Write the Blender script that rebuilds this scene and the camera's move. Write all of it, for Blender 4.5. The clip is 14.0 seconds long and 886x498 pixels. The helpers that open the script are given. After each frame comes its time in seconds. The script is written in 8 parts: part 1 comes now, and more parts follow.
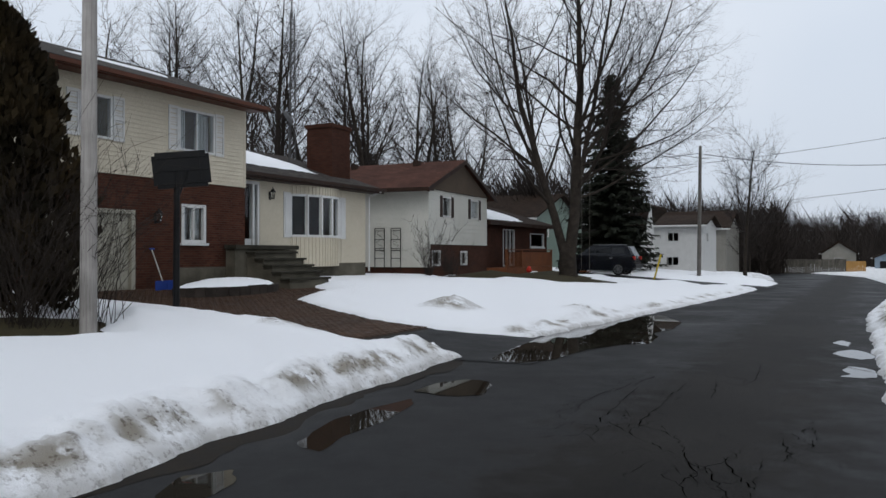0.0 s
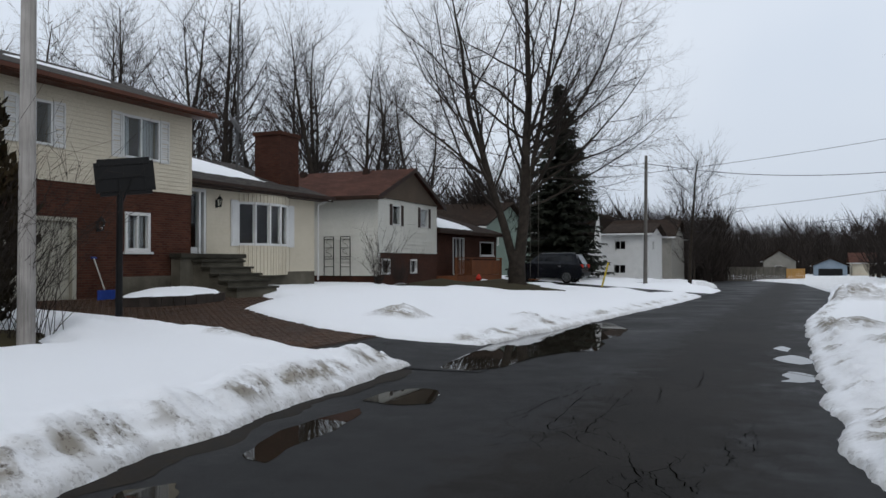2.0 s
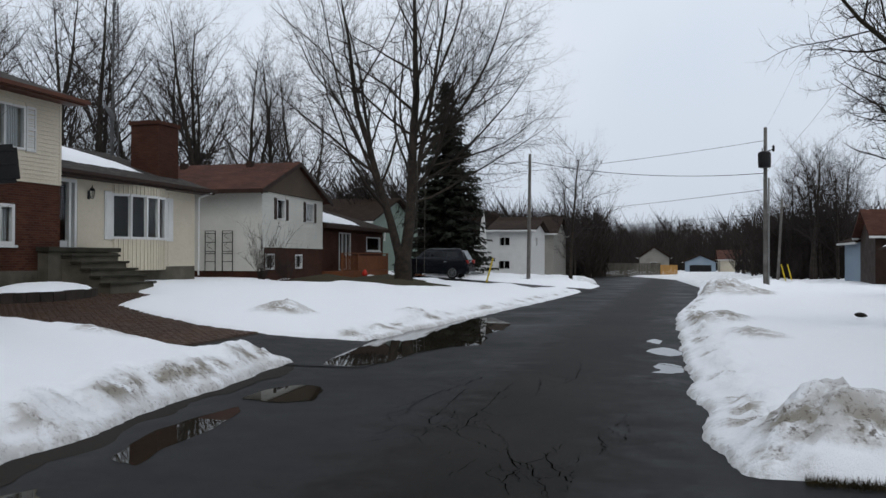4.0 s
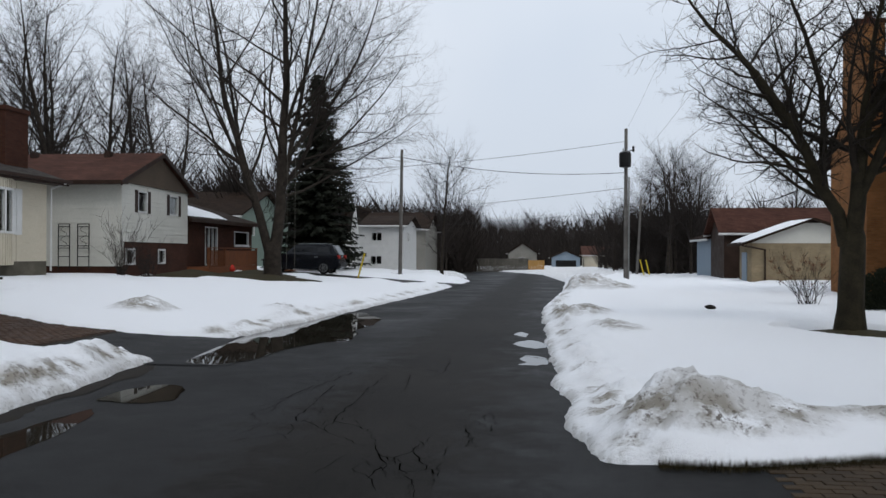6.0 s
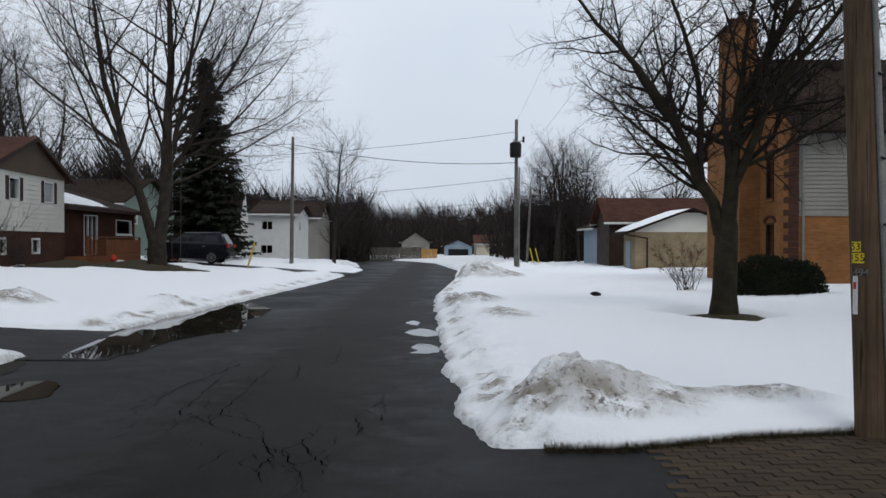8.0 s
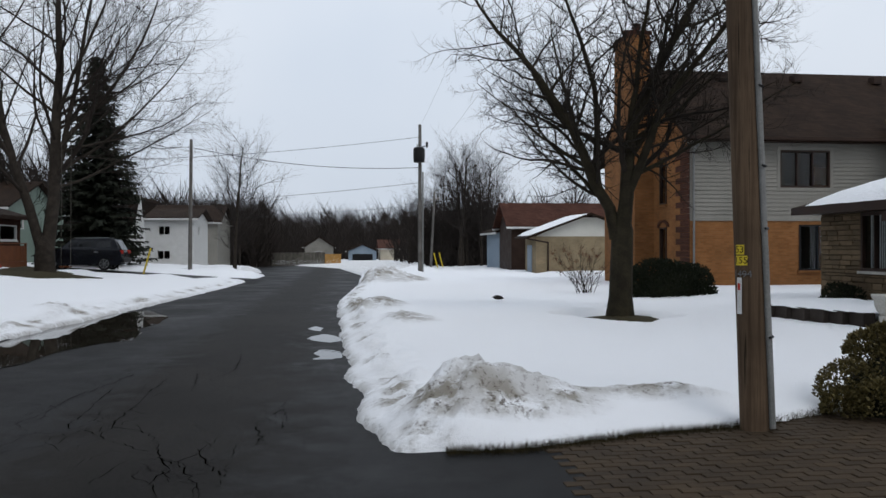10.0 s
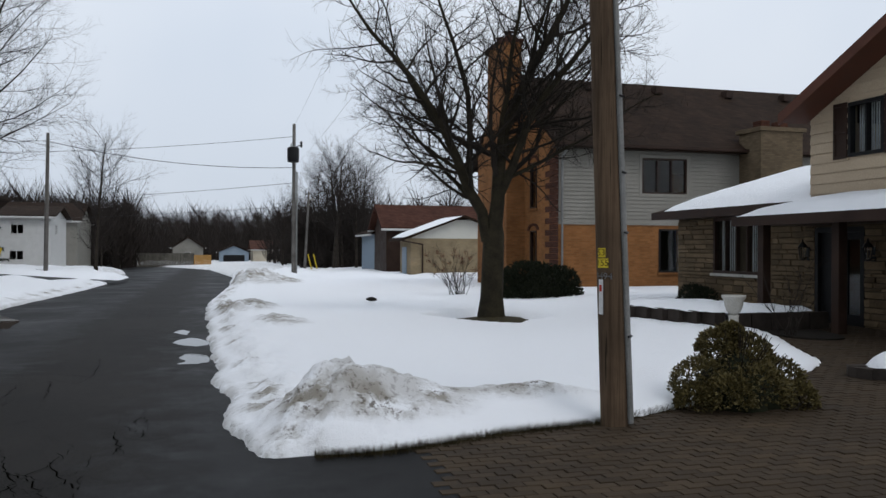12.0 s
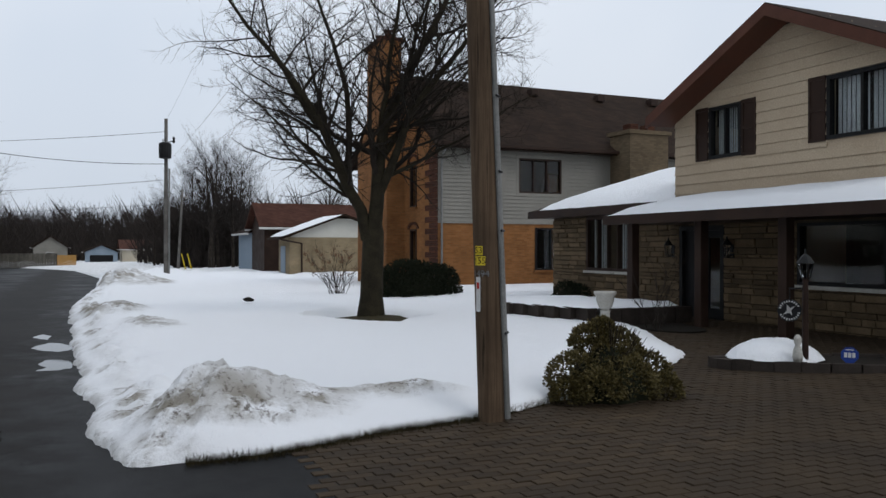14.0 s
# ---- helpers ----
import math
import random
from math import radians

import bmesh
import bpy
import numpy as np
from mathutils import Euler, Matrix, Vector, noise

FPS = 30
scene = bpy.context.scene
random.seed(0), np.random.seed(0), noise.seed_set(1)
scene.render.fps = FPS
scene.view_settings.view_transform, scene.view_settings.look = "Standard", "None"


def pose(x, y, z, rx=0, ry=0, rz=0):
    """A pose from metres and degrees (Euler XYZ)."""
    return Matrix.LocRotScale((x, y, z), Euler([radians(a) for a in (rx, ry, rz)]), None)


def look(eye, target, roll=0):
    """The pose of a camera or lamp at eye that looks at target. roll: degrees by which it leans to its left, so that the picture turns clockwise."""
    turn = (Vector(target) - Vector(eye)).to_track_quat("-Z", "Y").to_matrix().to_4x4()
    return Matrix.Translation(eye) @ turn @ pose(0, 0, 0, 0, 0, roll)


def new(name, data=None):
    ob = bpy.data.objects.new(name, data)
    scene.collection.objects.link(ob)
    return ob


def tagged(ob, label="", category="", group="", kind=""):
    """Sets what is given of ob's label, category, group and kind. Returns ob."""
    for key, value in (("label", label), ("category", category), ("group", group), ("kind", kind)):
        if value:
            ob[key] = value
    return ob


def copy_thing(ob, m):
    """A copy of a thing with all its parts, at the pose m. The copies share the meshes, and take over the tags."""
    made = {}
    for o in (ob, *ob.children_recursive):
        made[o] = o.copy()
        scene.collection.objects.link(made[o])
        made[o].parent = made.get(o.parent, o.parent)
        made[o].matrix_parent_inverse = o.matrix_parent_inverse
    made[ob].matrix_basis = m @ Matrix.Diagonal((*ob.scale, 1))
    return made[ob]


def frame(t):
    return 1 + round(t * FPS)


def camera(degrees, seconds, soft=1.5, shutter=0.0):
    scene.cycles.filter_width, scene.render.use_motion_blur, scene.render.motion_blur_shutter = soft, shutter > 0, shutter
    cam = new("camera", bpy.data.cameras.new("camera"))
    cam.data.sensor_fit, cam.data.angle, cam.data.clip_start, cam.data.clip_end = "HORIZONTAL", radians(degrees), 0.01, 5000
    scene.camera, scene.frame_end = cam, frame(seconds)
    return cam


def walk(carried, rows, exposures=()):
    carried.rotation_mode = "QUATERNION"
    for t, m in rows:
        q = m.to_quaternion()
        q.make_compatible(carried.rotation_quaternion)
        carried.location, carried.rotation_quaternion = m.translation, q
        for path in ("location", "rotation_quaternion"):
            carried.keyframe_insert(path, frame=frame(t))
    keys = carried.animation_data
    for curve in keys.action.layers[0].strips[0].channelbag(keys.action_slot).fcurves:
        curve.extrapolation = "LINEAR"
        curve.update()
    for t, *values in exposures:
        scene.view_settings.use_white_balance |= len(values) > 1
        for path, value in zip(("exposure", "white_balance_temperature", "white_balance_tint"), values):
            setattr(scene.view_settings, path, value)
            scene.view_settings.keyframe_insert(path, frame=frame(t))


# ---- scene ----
cam = camera(56.2, 14.0)
EYE = 1.7
# seconds, turn to the right of the street's line, tilt up, lean to the right, and the sway of the arms (x, y, z)
ROWS = [
    (0.0, -26.82, 0.32, 0.04, -0.100, -0.079, 0.010),
    (0.5, -26.53, 0.57, 0.01, -0.101, -0.074, 0.008),
    (1.0, -25.94, 0.69, 0.07, -0.092, -0.073, 0.008),
    (1.5, -25.08, 0.73, 0.14, -0.083, -0.076, 0.012),
    (2.0, -23.39, 0.89, 0.13, -0.083, -0.064, 0.011),
    (2.5, -21.67, 0.94, 0.02, -0.090, -0.055, 0.009),
    (3.0, -19.74, 0.74, -0.07, -0.077, -0.046, 0.008),
    (5.5, -9.02, 0.47, -0.11, -0.021, 0.003, 0.003),
    (6.0, -6.82, 0.28, -0.19, -0.017, 0.018, -0.003),
    (6.5, -5.10, 0.10, -0.18, -0.007, 0.021, -0.002),
    (7.0, -3.56, 0.09, -0.13, -0.000, 0.026, -0.005),
    (7.5, -1.75, -0.10, -0.17, 0.012, 0.040, -0.005),
    (8.0, 0.54, -0.47, -0.11, 0.013, 0.043, -0.004),
    (10.5, 8.90, -0.01, 0.10, 0.048, 0.033, -0.007),
    (11.0, 11.06, 0.08, 0.05, 0.059, 0.034, -0.004),
    (11.5, 13.43, 0.12, -0.11, 0.067, 0.030, -0.004),
    (12.0, 15.71, -0.02, -0.22, 0.078, 0.028, -0.004),
    (12.5, 17.86, -0.25, -0.39, 0.086, 0.028, -0.007),
    (13.0, 20.00, -0.17, -0.55, 0.094, 0.046, -0.007),
    (13.5, 22.02, -0.08, -0.33, 0.100, 0.055, -0.008),
    (14.0, 23.93, -0.08, -0.03, 0.115, 0.063, -0.010),
]
walk(cam, [(t, pose(sx, sy, EYE + sz, 90 + tilt, lean, -turn)) for t, turn, tilt, lean, sx, sy, sz in ROWS])

# ---- daylight: a closed grey sky ----
world = bpy.data.worlds.new("overcast")
scene.world = world
world.use_nodes = True
wn, wl = world.node_tree.nodes, world.node_tree.links
wn.clear()
w_out, w_bg = wn.new("ShaderNodeOutputWorld"), wn.new("ShaderNodeBackground")
sky = wn.new("ShaderNodeTexSky")
sky.sky_type, sky.sun_disc = "NISHITA", False
sky.sun_elevation, sky.sun_rotation, sky.dust_density = radians(35), radians(150), 4.0
dull = wn.new("ShaderNodeHueSaturation")
dull.inputs["Saturation"].default_value, dull.inputs["Value"].default_value = 0.35, 0.06
cloud = wn.new("ShaderNodeTexNoise")
cloud.inputs["Scale"].default_value, cloud.inputs["Detail"].default_value = 2.2, 3.0
ramp = wn.new("ShaderNodeValToRGB")
ramp.color_ramp.elements[0].color, ramp.color_ramp.elements[1].color = (0.62, 0.695, 0.805, 1), (0.74, 0.795, 0.875, 1)
ramp.color_ramp.elements[0].position, ramp.color_ramp.elements[1].position = 0.3, 0.7
blend = wn.new("ShaderNodeMix")
blend.data_type, blend.inputs[0].default_value = "RGBA", 0.85
wl.new(sky.outputs[0], dull.inputs["Color"])
wl.new(cloud.outputs["Fac"], ramp.inputs[0])
wl.new(dull.outputs[0], blend.inputs[6])
wl.new(ramp.outputs[0], blend.inputs[7])
# the zenith of a closed sky is brighter than its horizon
w_co, w_xyz, w_map, w_mul = wn.new("ShaderNodeTexCoord"), wn.new("ShaderNodeSeparateXYZ"), wn.new("ShaderNodeMapRange"), wn.new("ShaderNodeMix")
w_mul.data_type, w_mul.blend_type, w_mul.inputs[0].default_value = "RGBA", "MULTIPLY", 1.0
for k, v in enumerate((0.0, 1.0, 1.0, 1.5)):
    w_map.inputs[k + 1].default_value = v
wl.new(w_co.outputs["Generated"], w_xyz.inputs[0])
wl.new(w_xyz.outputs[2], w_map.inputs[0])
wl.new(blend.outputs[2], w_mul.inputs[6])
wl.new(w_map.outputs[0], w_mul.inputs[7])
wl.new(w_mul.outputs[2], w_bg.inputs["Color"])
w_bg.inputs["Strength"].default_value = 1.03
wl.new(w_bg.outputs[0], w_out.inputs[0])
sun = new("sun", bpy.data.lights.new("sun", "SUN"))
sun.data.energy, sun.data.angle, sun.data.color = 0.55, radians(20), (1.0, 0.97, 0.93)
sun.matrix_world = look((0, 0, 0), (math.sin(radians(-30)), math.cos(radians(-30)), -1.1))

# ---- materials ----


DEEP = 0.66  # wet winter surfaces are darker than dry ones


def nodes_of(name):
    m = bpy.data.materials.new(name)
    m.use_nodes = True
    nt = m.node_tree
    return m, nt, nt.nodes["Principled BSDF"]


def add(nt, kind, **values):
    n = nt.nodes.new(kind)
    for key, value in values.items():
        n.inputs[key.replace("_", " ")].default_value = value
    return n


def noise_at(nt, scale, detail=4.0, rough=0.55, source=None):
    n = add(nt, "ShaderNodeTexNoise", Scale=scale, Detail=detail, Roughness=rough)
    nt.links.new(source if source else place_of(nt), n.inputs["Vector"])
    return n


def place_of(nt):
    for n in nt.nodes:
        if n.type == "NEW_GEOMETRY":
            return n.outputs["Position"]
    return nt.nodes.new("ShaderNodeNewGeometry").outputs["Position"]


def curve_of(nt, source, lo, hi, a=0.0, b=1.0):
    n = nt.nodes.new("ShaderNodeMapRange")
    for k, v in enumerate((lo, hi, a, b)):
        n.inputs[k + 1].default_value = v
    nt.links.new(source, n.inputs[0])
    return n.outputs[0]


def mixed(nt, fac, a, b, how="MIX"):
    n = nt.nodes.new("ShaderNodeMix")
    n.data_type, n.blend_type = "RGBA", how
    for slot, v in ((0, fac), (6, a), (7, b)):
        if isinstance(v, (int, float)):
            n.inputs[slot].default_value = v
        elif isinstance(v, tuple):
            n.inputs[slot].default_value = (*v, 1)
        else:
            nt.links.new(v, n.inputs[slot])
    return n.outputs[2]


def bumped(nt, bsdf, height, strength, distance=0.01):
    n = add(nt, "ShaderNodeBump", Strength=strength, Distance=distance)
    nt.links.new(height, n.inputs["Height"])
    nt.links.new(n.outputs[0], bsdf.inputs["Normal"])


def plain(name, c1, c2, scale=3.0, fine=60.0, rough=0.7, bump=0.25, metal=0.0, vary=0.0, depth=0.004):
    """A surface of two tones in broad patches, with fine grain and relief."""
    m, nt, b = nodes_of(name)
    broad, grain = noise_at(nt, scale), noise_at(nt, fine, 3.0)
    c1, c2 = tuple(DEEP * v for v in c1), tuple(DEEP * v for v in c2)
    col = mixed(nt, curve_of(nt, broad.outputs[0], 0.35, 0.65), c1, c2)
    g = curve_of(nt, grain.outputs[0], 0.3, 0.7, 0.8, 1.15)
    col = mixed(nt, 1.0, col, g, "MULTIPLY")
    if vary:
        info = nt.nodes.new("ShaderNodeObjectInfo")
        col = mixed(nt, 1.0, col, curve_of(nt, info.outputs["Random"], 0, 1, 1 - vary, 1 + vary), "MULTIPLY")
    nt.links.new(col, b.inputs["Base Color"])
    b.inputs["Metallic"].default_value = metal
    b.inputs["Specular IOR Level"].default_value = 0.3 if rough < 0.3 or metal else 0.12
    nt.links.new(curve_of(nt, broad.outputs[0], 0.3, 0.7, rough - 0.08, min(1, rough + 0.1)), b.inputs["Roughness"])
    bumped(nt, b, grain.outputs[0], bump, depth)
    return m


def grained(name, c1, c2, dark, rough=0.9):
    """Weathered pole wood: long upright grain, checks and darker streaks."""
    m, nt, b = nodes_of(name)
    stretch = nt.nodes.new("ShaderNodeMapping")
    stretch.inputs["Scale"].default_value = (28, 28, 0.9)
    nt.links.new(place_of(nt), stretch.inputs["Vector"])
    grain = noise_at(nt, 1.0, 6.0, 0.65, stretch.outputs[0])
    broad = noise_at(nt, 1.6, 4.0)
    col = mixed(nt, curve_of(nt, grain.outputs[0], 0.35, 0.65), c1, c2)
    col = mixed(nt, curve_of(nt, grain.outputs[0], 0.58, 0.68, 0, 0.85), col, dark)
    col = mixed(nt, 1.0, col, curve_of(nt, broad.outputs[0], 0.3, 0.7, 0.7, 1.2), "MULTIPLY")
    nt.links.new(col, b.inputs["Base Color"])
    b.inputs["Roughness"].default_value = rough
    b.inputs["Specular IOR Level"].default_value = 0.12
    bumped(nt, b, grain.outputs[0], 0.8, 0.012)
    return m


def brickwork(name, c1, c2, mortar, width=0.21, height=0.067, rough=0.85):
    m, nt, b = nodes_of(name)
    c1, c2, mortar = (tuple(DEEP * v for v in c) for c in (c1, c2, mortar))
    sep = nt.nodes.new("ShaderNodeSeparateXYZ")
    nt.links.new(place_of(nt), sep.inputs[0])
    total = nt.nodes.new("ShaderNodeMath")
    nt.links.new(sep.outputs[0], total.inputs[0])
    nt.links.new(sep.outputs[1], total.inputs[1])
    com = nt.nodes.new("ShaderNodeCombineXYZ")
    nt.links.new(total.outputs[0], com.inputs[0])
    nt.links.new(sep.outputs[2], com.inputs[1])
    t = add(nt, "ShaderNodeTexBrick", Scale=1.0, Mortar_Size=0.006, Brick_Width=width, Row_Height=height, Mortar_Smooth=0.2)
    for slot, c in (("Color1", c1), ("Color2", c2), ("Mortar", mortar)):
        t.inputs[slot].default_value = (*c, 1)
    nt.links.new(com.outputs[0], t.inputs["Vector"])
    broad = noise_at(nt, 0.9)
    col = mixed(nt, 1.0, t.outputs["Color"], curve_of(nt, broad.outputs[0], 0.3, 0.7, 0.75, 1.2), "MULTIPLY")
    nt.links.new(col, b.inputs["Base Color"])
    b.inputs["Roughness"].default_value = rough
    b.inputs["Specular IOR Level"].default_value = 0.1
    inv = curve_of(nt, t.outputs["Fac"], 0, 1, 1, 0)
    bumped(nt, b, inv, 0.6, 0.008)
    return m


def snow_like(name):
    m, nt, b = nodes_of(name)
    dirt = nt.nodes.new("ShaderNodeAttribute")
    dirt.attribute_name = "dirt"
    n1, n2, n3 = noise_at(nt, 2.6, 6.0, 0.65), noise_at(nt, 14.0, 5.0, 0.7), noise_at(nt, 90.0, 3.0)
    grime = nt.nodes.new("ShaderNodeMath")
    grime.operation = "MULTIPLY"
    nt.links.new(dirt.outputs["Fac"], grime.inputs[0])
    nt.links.new(curve_of(nt, n1.outputs[0], 0.36, 0.52), grime.inputs[1])
    specks = nt.nodes.new("ShaderNodeMath")
    specks.operation = "MULTIPLY"
    nt.links.new(dirt.outputs["Fac"], specks.inputs[0])
    nt.links.new(curve_of(nt, n2.outputs[0], 0.53, 0.62, 0, 0.95), specks.inputs[1])
    col = mixed(nt, grime.outputs[0], (0.84, 0.85, 0.87), (0.27, 0.245, 0.205))
    col = mixed(nt, specks.outputs[0], col, (0.10, 0.08, 0.06))
    nt.links.new(col, b.inputs["Base Color"])
    b.inputs["Roughness"].default_value = 0.75
    b.inputs["Specular IOR Level"].default_value = 0.25
    h = mixed(nt, 0.45, n2.outputs[0], n3.outputs[0])
    bumped(nt, b, h, 1.0, 0.055)
    return m


def asphalt_like(name, wet):
    """Wet asphalt: a newer smooth strip beside an older, browner and rougher one, both grainy and stained."""
    m, nt, b = nodes_of(name)
    broad, mid, fine = noise_at(nt, 0.35, 5.0), noise_at(nt, 2.2, 6.0, 0.65), noise_at(nt, 160.0, 2.0)
    grit = noise_at(nt, 34.0, 4.0, 0.7)
    sep, edge = nt.nodes.new("ShaderNodeSeparateXYZ"), nt.nodes.new("ShaderNodeMath")
    nt.links.new(place_of(nt), sep.inputs[0])
    edge.operation = "ADD"
    nt.links.new(sep.outputs[0], edge.inputs[0])
    nt.links.new(curve_of(nt, mid.outputs[0], 0.25, 0.75, -0.75, 0.75), edge.inputs[1])
    old = nt.nodes.new("ShaderNodeMath")
    old.operation = "MULTIPLY"
    nt.links.new(curve_of(nt, edge.outputs[0], -2.9, -2.2), old.inputs[0])
    nt.links.new(curve_of(nt, edge.outputs[0], -0.9, 0.2, 1.0, 0.0), old.inputs[1])
    new_col = mixed(nt, curve_of(nt, broad.outputs[0], 0.38, 0.62), (0.0085, 0.0085, 0.0088), (0.0145, 0.0143, 0.0145))
    old_col = mixed(nt, curve_of(nt, broad.outputs[0], 0.38, 0.62), (0.0085, 0.0074, 0.0064), (0.0145, 0.0128, 0.0112))
    col = mixed(nt, old.outputs[0], new_col, old_col)
    col = mixed(nt, curve_of(nt, mid.outputs[0], 0.5, 0.7, 0, 0.55), col, (0.006, 0.0054, 0.005))
    col = mixed(nt, 1.0, col, curve_of(nt, fine.outputs[0], 0.32, 0.68, 0.4, 1.6), "MULTIPLY")
    col = mixed(nt, 1.0, col, curve_of(nt, grit.outputs[0], 0.3, 0.72, 0.6, 1.6), "MULTIPLY")
    nt.links.new(col, b.inputs["Base Color"])
    r = mixed(nt, 0.4, curve_of(nt, broad.outputs[0], 0.35, 0.65, wet, wet + 0.3), curve_of(nt, mid.outputs[0], 0.3, 0.7, wet + 0.25, wet))
    r = mixed(nt, old.outputs[0], r, (0.6, 0.6, 0.6))
    nt.links.new(r, b.inputs["Roughness"])
    nt.links.new(curve_of(nt, old.outputs[0], 0, 1, 0.057, 0.038), b.inputs["Specular IOR Level"])
    h = mixed(nt, 0.5, fine.outputs[0], grit.outputs[0])
    bumped(nt, b, h, 0.5, 0.006)
    return m


def glass_like(name, tint=(0.9, 0.95, 0.97)):
    m, nt, b = nodes_of(name)
    b.inputs["Base Color"].default_value = (*tint, 1)
    b.inputs["Transmission Weight"].default_value = 1.0
    b.inputs["Roughness"].default_value = 0.01
    b.inputs["IOR"].default_value = 1.27
    return m


def water_like(name):
    m, nt, b = nodes_of(name)
    n = noise_at(nt, 1.5)
    nt.links.new(mixed(nt, n.outputs[0], (0.010, 0.009, 0.007), (0.022, 0.018, 0.013)), b.inputs["Base Color"])
    b.inputs["Roughness"].default_value = 0.015
    b.inputs["IOR"].default_value = 1.33
    ripple = noise_at(nt, 9.0, 1.0)
    bumped(nt, b, ripple.outputs[0], 0.02, 0.002)
    return m


SNOW = snow_like("snow")
ASPHALT = asphalt_like("wet asphalt", 0.42)
WATER = water_like("puddle water")
CRACK, crack_tree, crack_shader = nodes_of("road crack")
crack_tone = noise_at(crack_tree, 20.0)
crack_tree.links.new(mixed(crack_tree, crack_tone.outputs[0], (0.0022, 0.002, 0.0018), (0.006, 0.0052, 0.0045)), crack_shader.inputs["Base Color"])
crack_shader.inputs["Roughness"].default_value, crack_shader.inputs["Specular IOR Level"].default_value = 1.0, 0.0
MUD = plain("mud and grit", (0.012, 0.0095, 0.007), (0.03, 0.024, 0.018), 5, 40, 0.85, 0.9)
GRASS = plain("winter grass", (0.035, 0.029, 0.014), (0.068, 0.055, 0.027), 6, 60, 0.9, 0.6)
PAVER = plain("brown paver", (0.042, 0.028, 0.016), (0.064, 0.044, 0.026), 1.5, 70, 0.75, 0.4, vary=0.22)
PAVER_RED = plain("red-brown paver", (0.07, 0.041, 0.027), (0.10, 0.06, 0.04), 1.5, 70, 0.6, 0.4, vary=0.22)
PAVER_BED = plain("paver joint sand", (0.03, 0.022, 0.016), (0.045, 0.034, 0.026), 4, 80, 0.9)
CREAM = plain("cream vinyl siding", (0.66, 0.59, 0.46), (0.73, 0.66, 0.52), 0.8, 40, 0.5, 0.08)
WHITE_SIDING = plain("white siding", (0.68, 0.67, 0.60), (0.76, 0.75, 0.68), 0.7, 40, 0.5, 0.08)
TAN_SIDING = plain("tan siding board", (0.55, 0.43, 0.30), (0.61, 0.49, 0.35), 0.8, 45, 0.55, 0.1, vary=0.04)
GREY_SIDING = plain("pale grey siding", (0.25, 0.24, 0.21), (0.31, 0.295, 0.26), 0.8, 40, 0.5, 0.08)
BLUE_SIDING = plain("pale blue siding", (0.28, 0.36, 0.44), (0.34, 0.42, 0.50), 0.8, 40, 0.5, 0.08)
GREEN_SIDING = plain("green siding", (0.20, 0.27, 0.22), (0.25, 0.32, 0.27), 0.8, 40, 0.5, 0.08)
WHITE_PAINT = plain("white paint", (0.72, 0.72, 0.70), (0.80, 0.80, 0.78), 2, 60, 0.45, 0.05)
CREAM_PAINT = plain("cream garage paint", (0.40, 0.38, 0.31), (0.46, 0.44, 0.36), 1.5, 60, 0.5, 0.05)
BROWN_PAINT = plain("dark brown paint", (0.032, 0.018, 0.013), (0.048, 0.028, 0.02), 2, 60, 0.5, 0.1)
RED_BROWN = plain("red-brown fascia", (0.10, 0.040, 0.025), (0.13, 0.052, 0.033), 2, 60, 0.5, 0.1)
BLACK_PAINT = plain("black paint", (0.012, 0.012, 0.013), (0.02, 0.02, 0.02), 2, 60, 0.45, 0.1)
BROWN_STUCCO = plain("brown gable cladding", (0.10, 0.075, 0.055), (0.13, 0.10, 0.075), 1, 60, 0.8, 0.2)
SHINGLE = brickwork("grey-brown shingle", (0.045, 0.038, 0.034), (0.075, 0.066, 0.058), (0.03, 0.026, 0.024), 0.30, 0.10, 0.9)
SHINGLE_RED = brickwork("red-brown shingle", (0.075, 0.032, 0.022), (0.105, 0.046, 0.032), (0.05, 0.022, 0.016), 0.30, 0.10, 0.9)
SHINGLE_DARK = brickwork("dark brown shingle", (0.026, 0.0145, 0.009), (0.040, 0.024, 0.015), (0.017, 0.010, 0.0065), 0.30, 0.10, 0.9)
BRICK_RED = brickwork("red brick", (0.058, 0.019, 0.011), (0.10, 0.036, 0.02), (0.085, 0.058, 0.045))
BRICK_DARK = brickwork("dark red brick", (0.055, 0.021, 0.013), (0.08, 0.031, 0.019), (0.045, 0.032, 0.025))
BRICK_ORANGE = brickwork("orange brick", (0.24, 0.10, 0.034), (0.31, 0.14, 0.05), (0.23, 0.125, 0.06))
BRICK_BUFF = brickwork("weathered buff brick", (0.13, 0.095, 0.058), (0.18, 0.135, 0.085), (0.12, 0.095, 0.065))
BRICK_TAN = brickwork("tan brick", (0.30, 0.23, 0.14), (0.36, 0.28, 0.17), (0.33, 0.28, 0.2))
STONE = plain("buff split stone", (0.125, 0.088, 0.05), (0.185, 0.132, 0.08), 2.5, 35, 0.85, 0.6, vary=0.3, depth=0.012)
MORTAR = plain("stone mortar", (0.075, 0.058, 0.039), (0.10, 0.078, 0.053), 4, 60, 0.9)
CONCRETE = plain("stained concrete", (0.09, 0.08, 0.06), (0.17, 0.155, 0.12), 1.3, 50, 0.9, 0.3)
MOSSY = plain("mossy concrete step", (0.03, 0.027, 0.019), (0.06, 0.055, 0.042), 2.5, 50, 0.9, 0.4)
BARK = plain("grey-brown bark", (0.029, 0.023, 0.018), (0.055, 0.045, 0.036), 3.5, 30, 0.95, 0.9, depth=0.02)
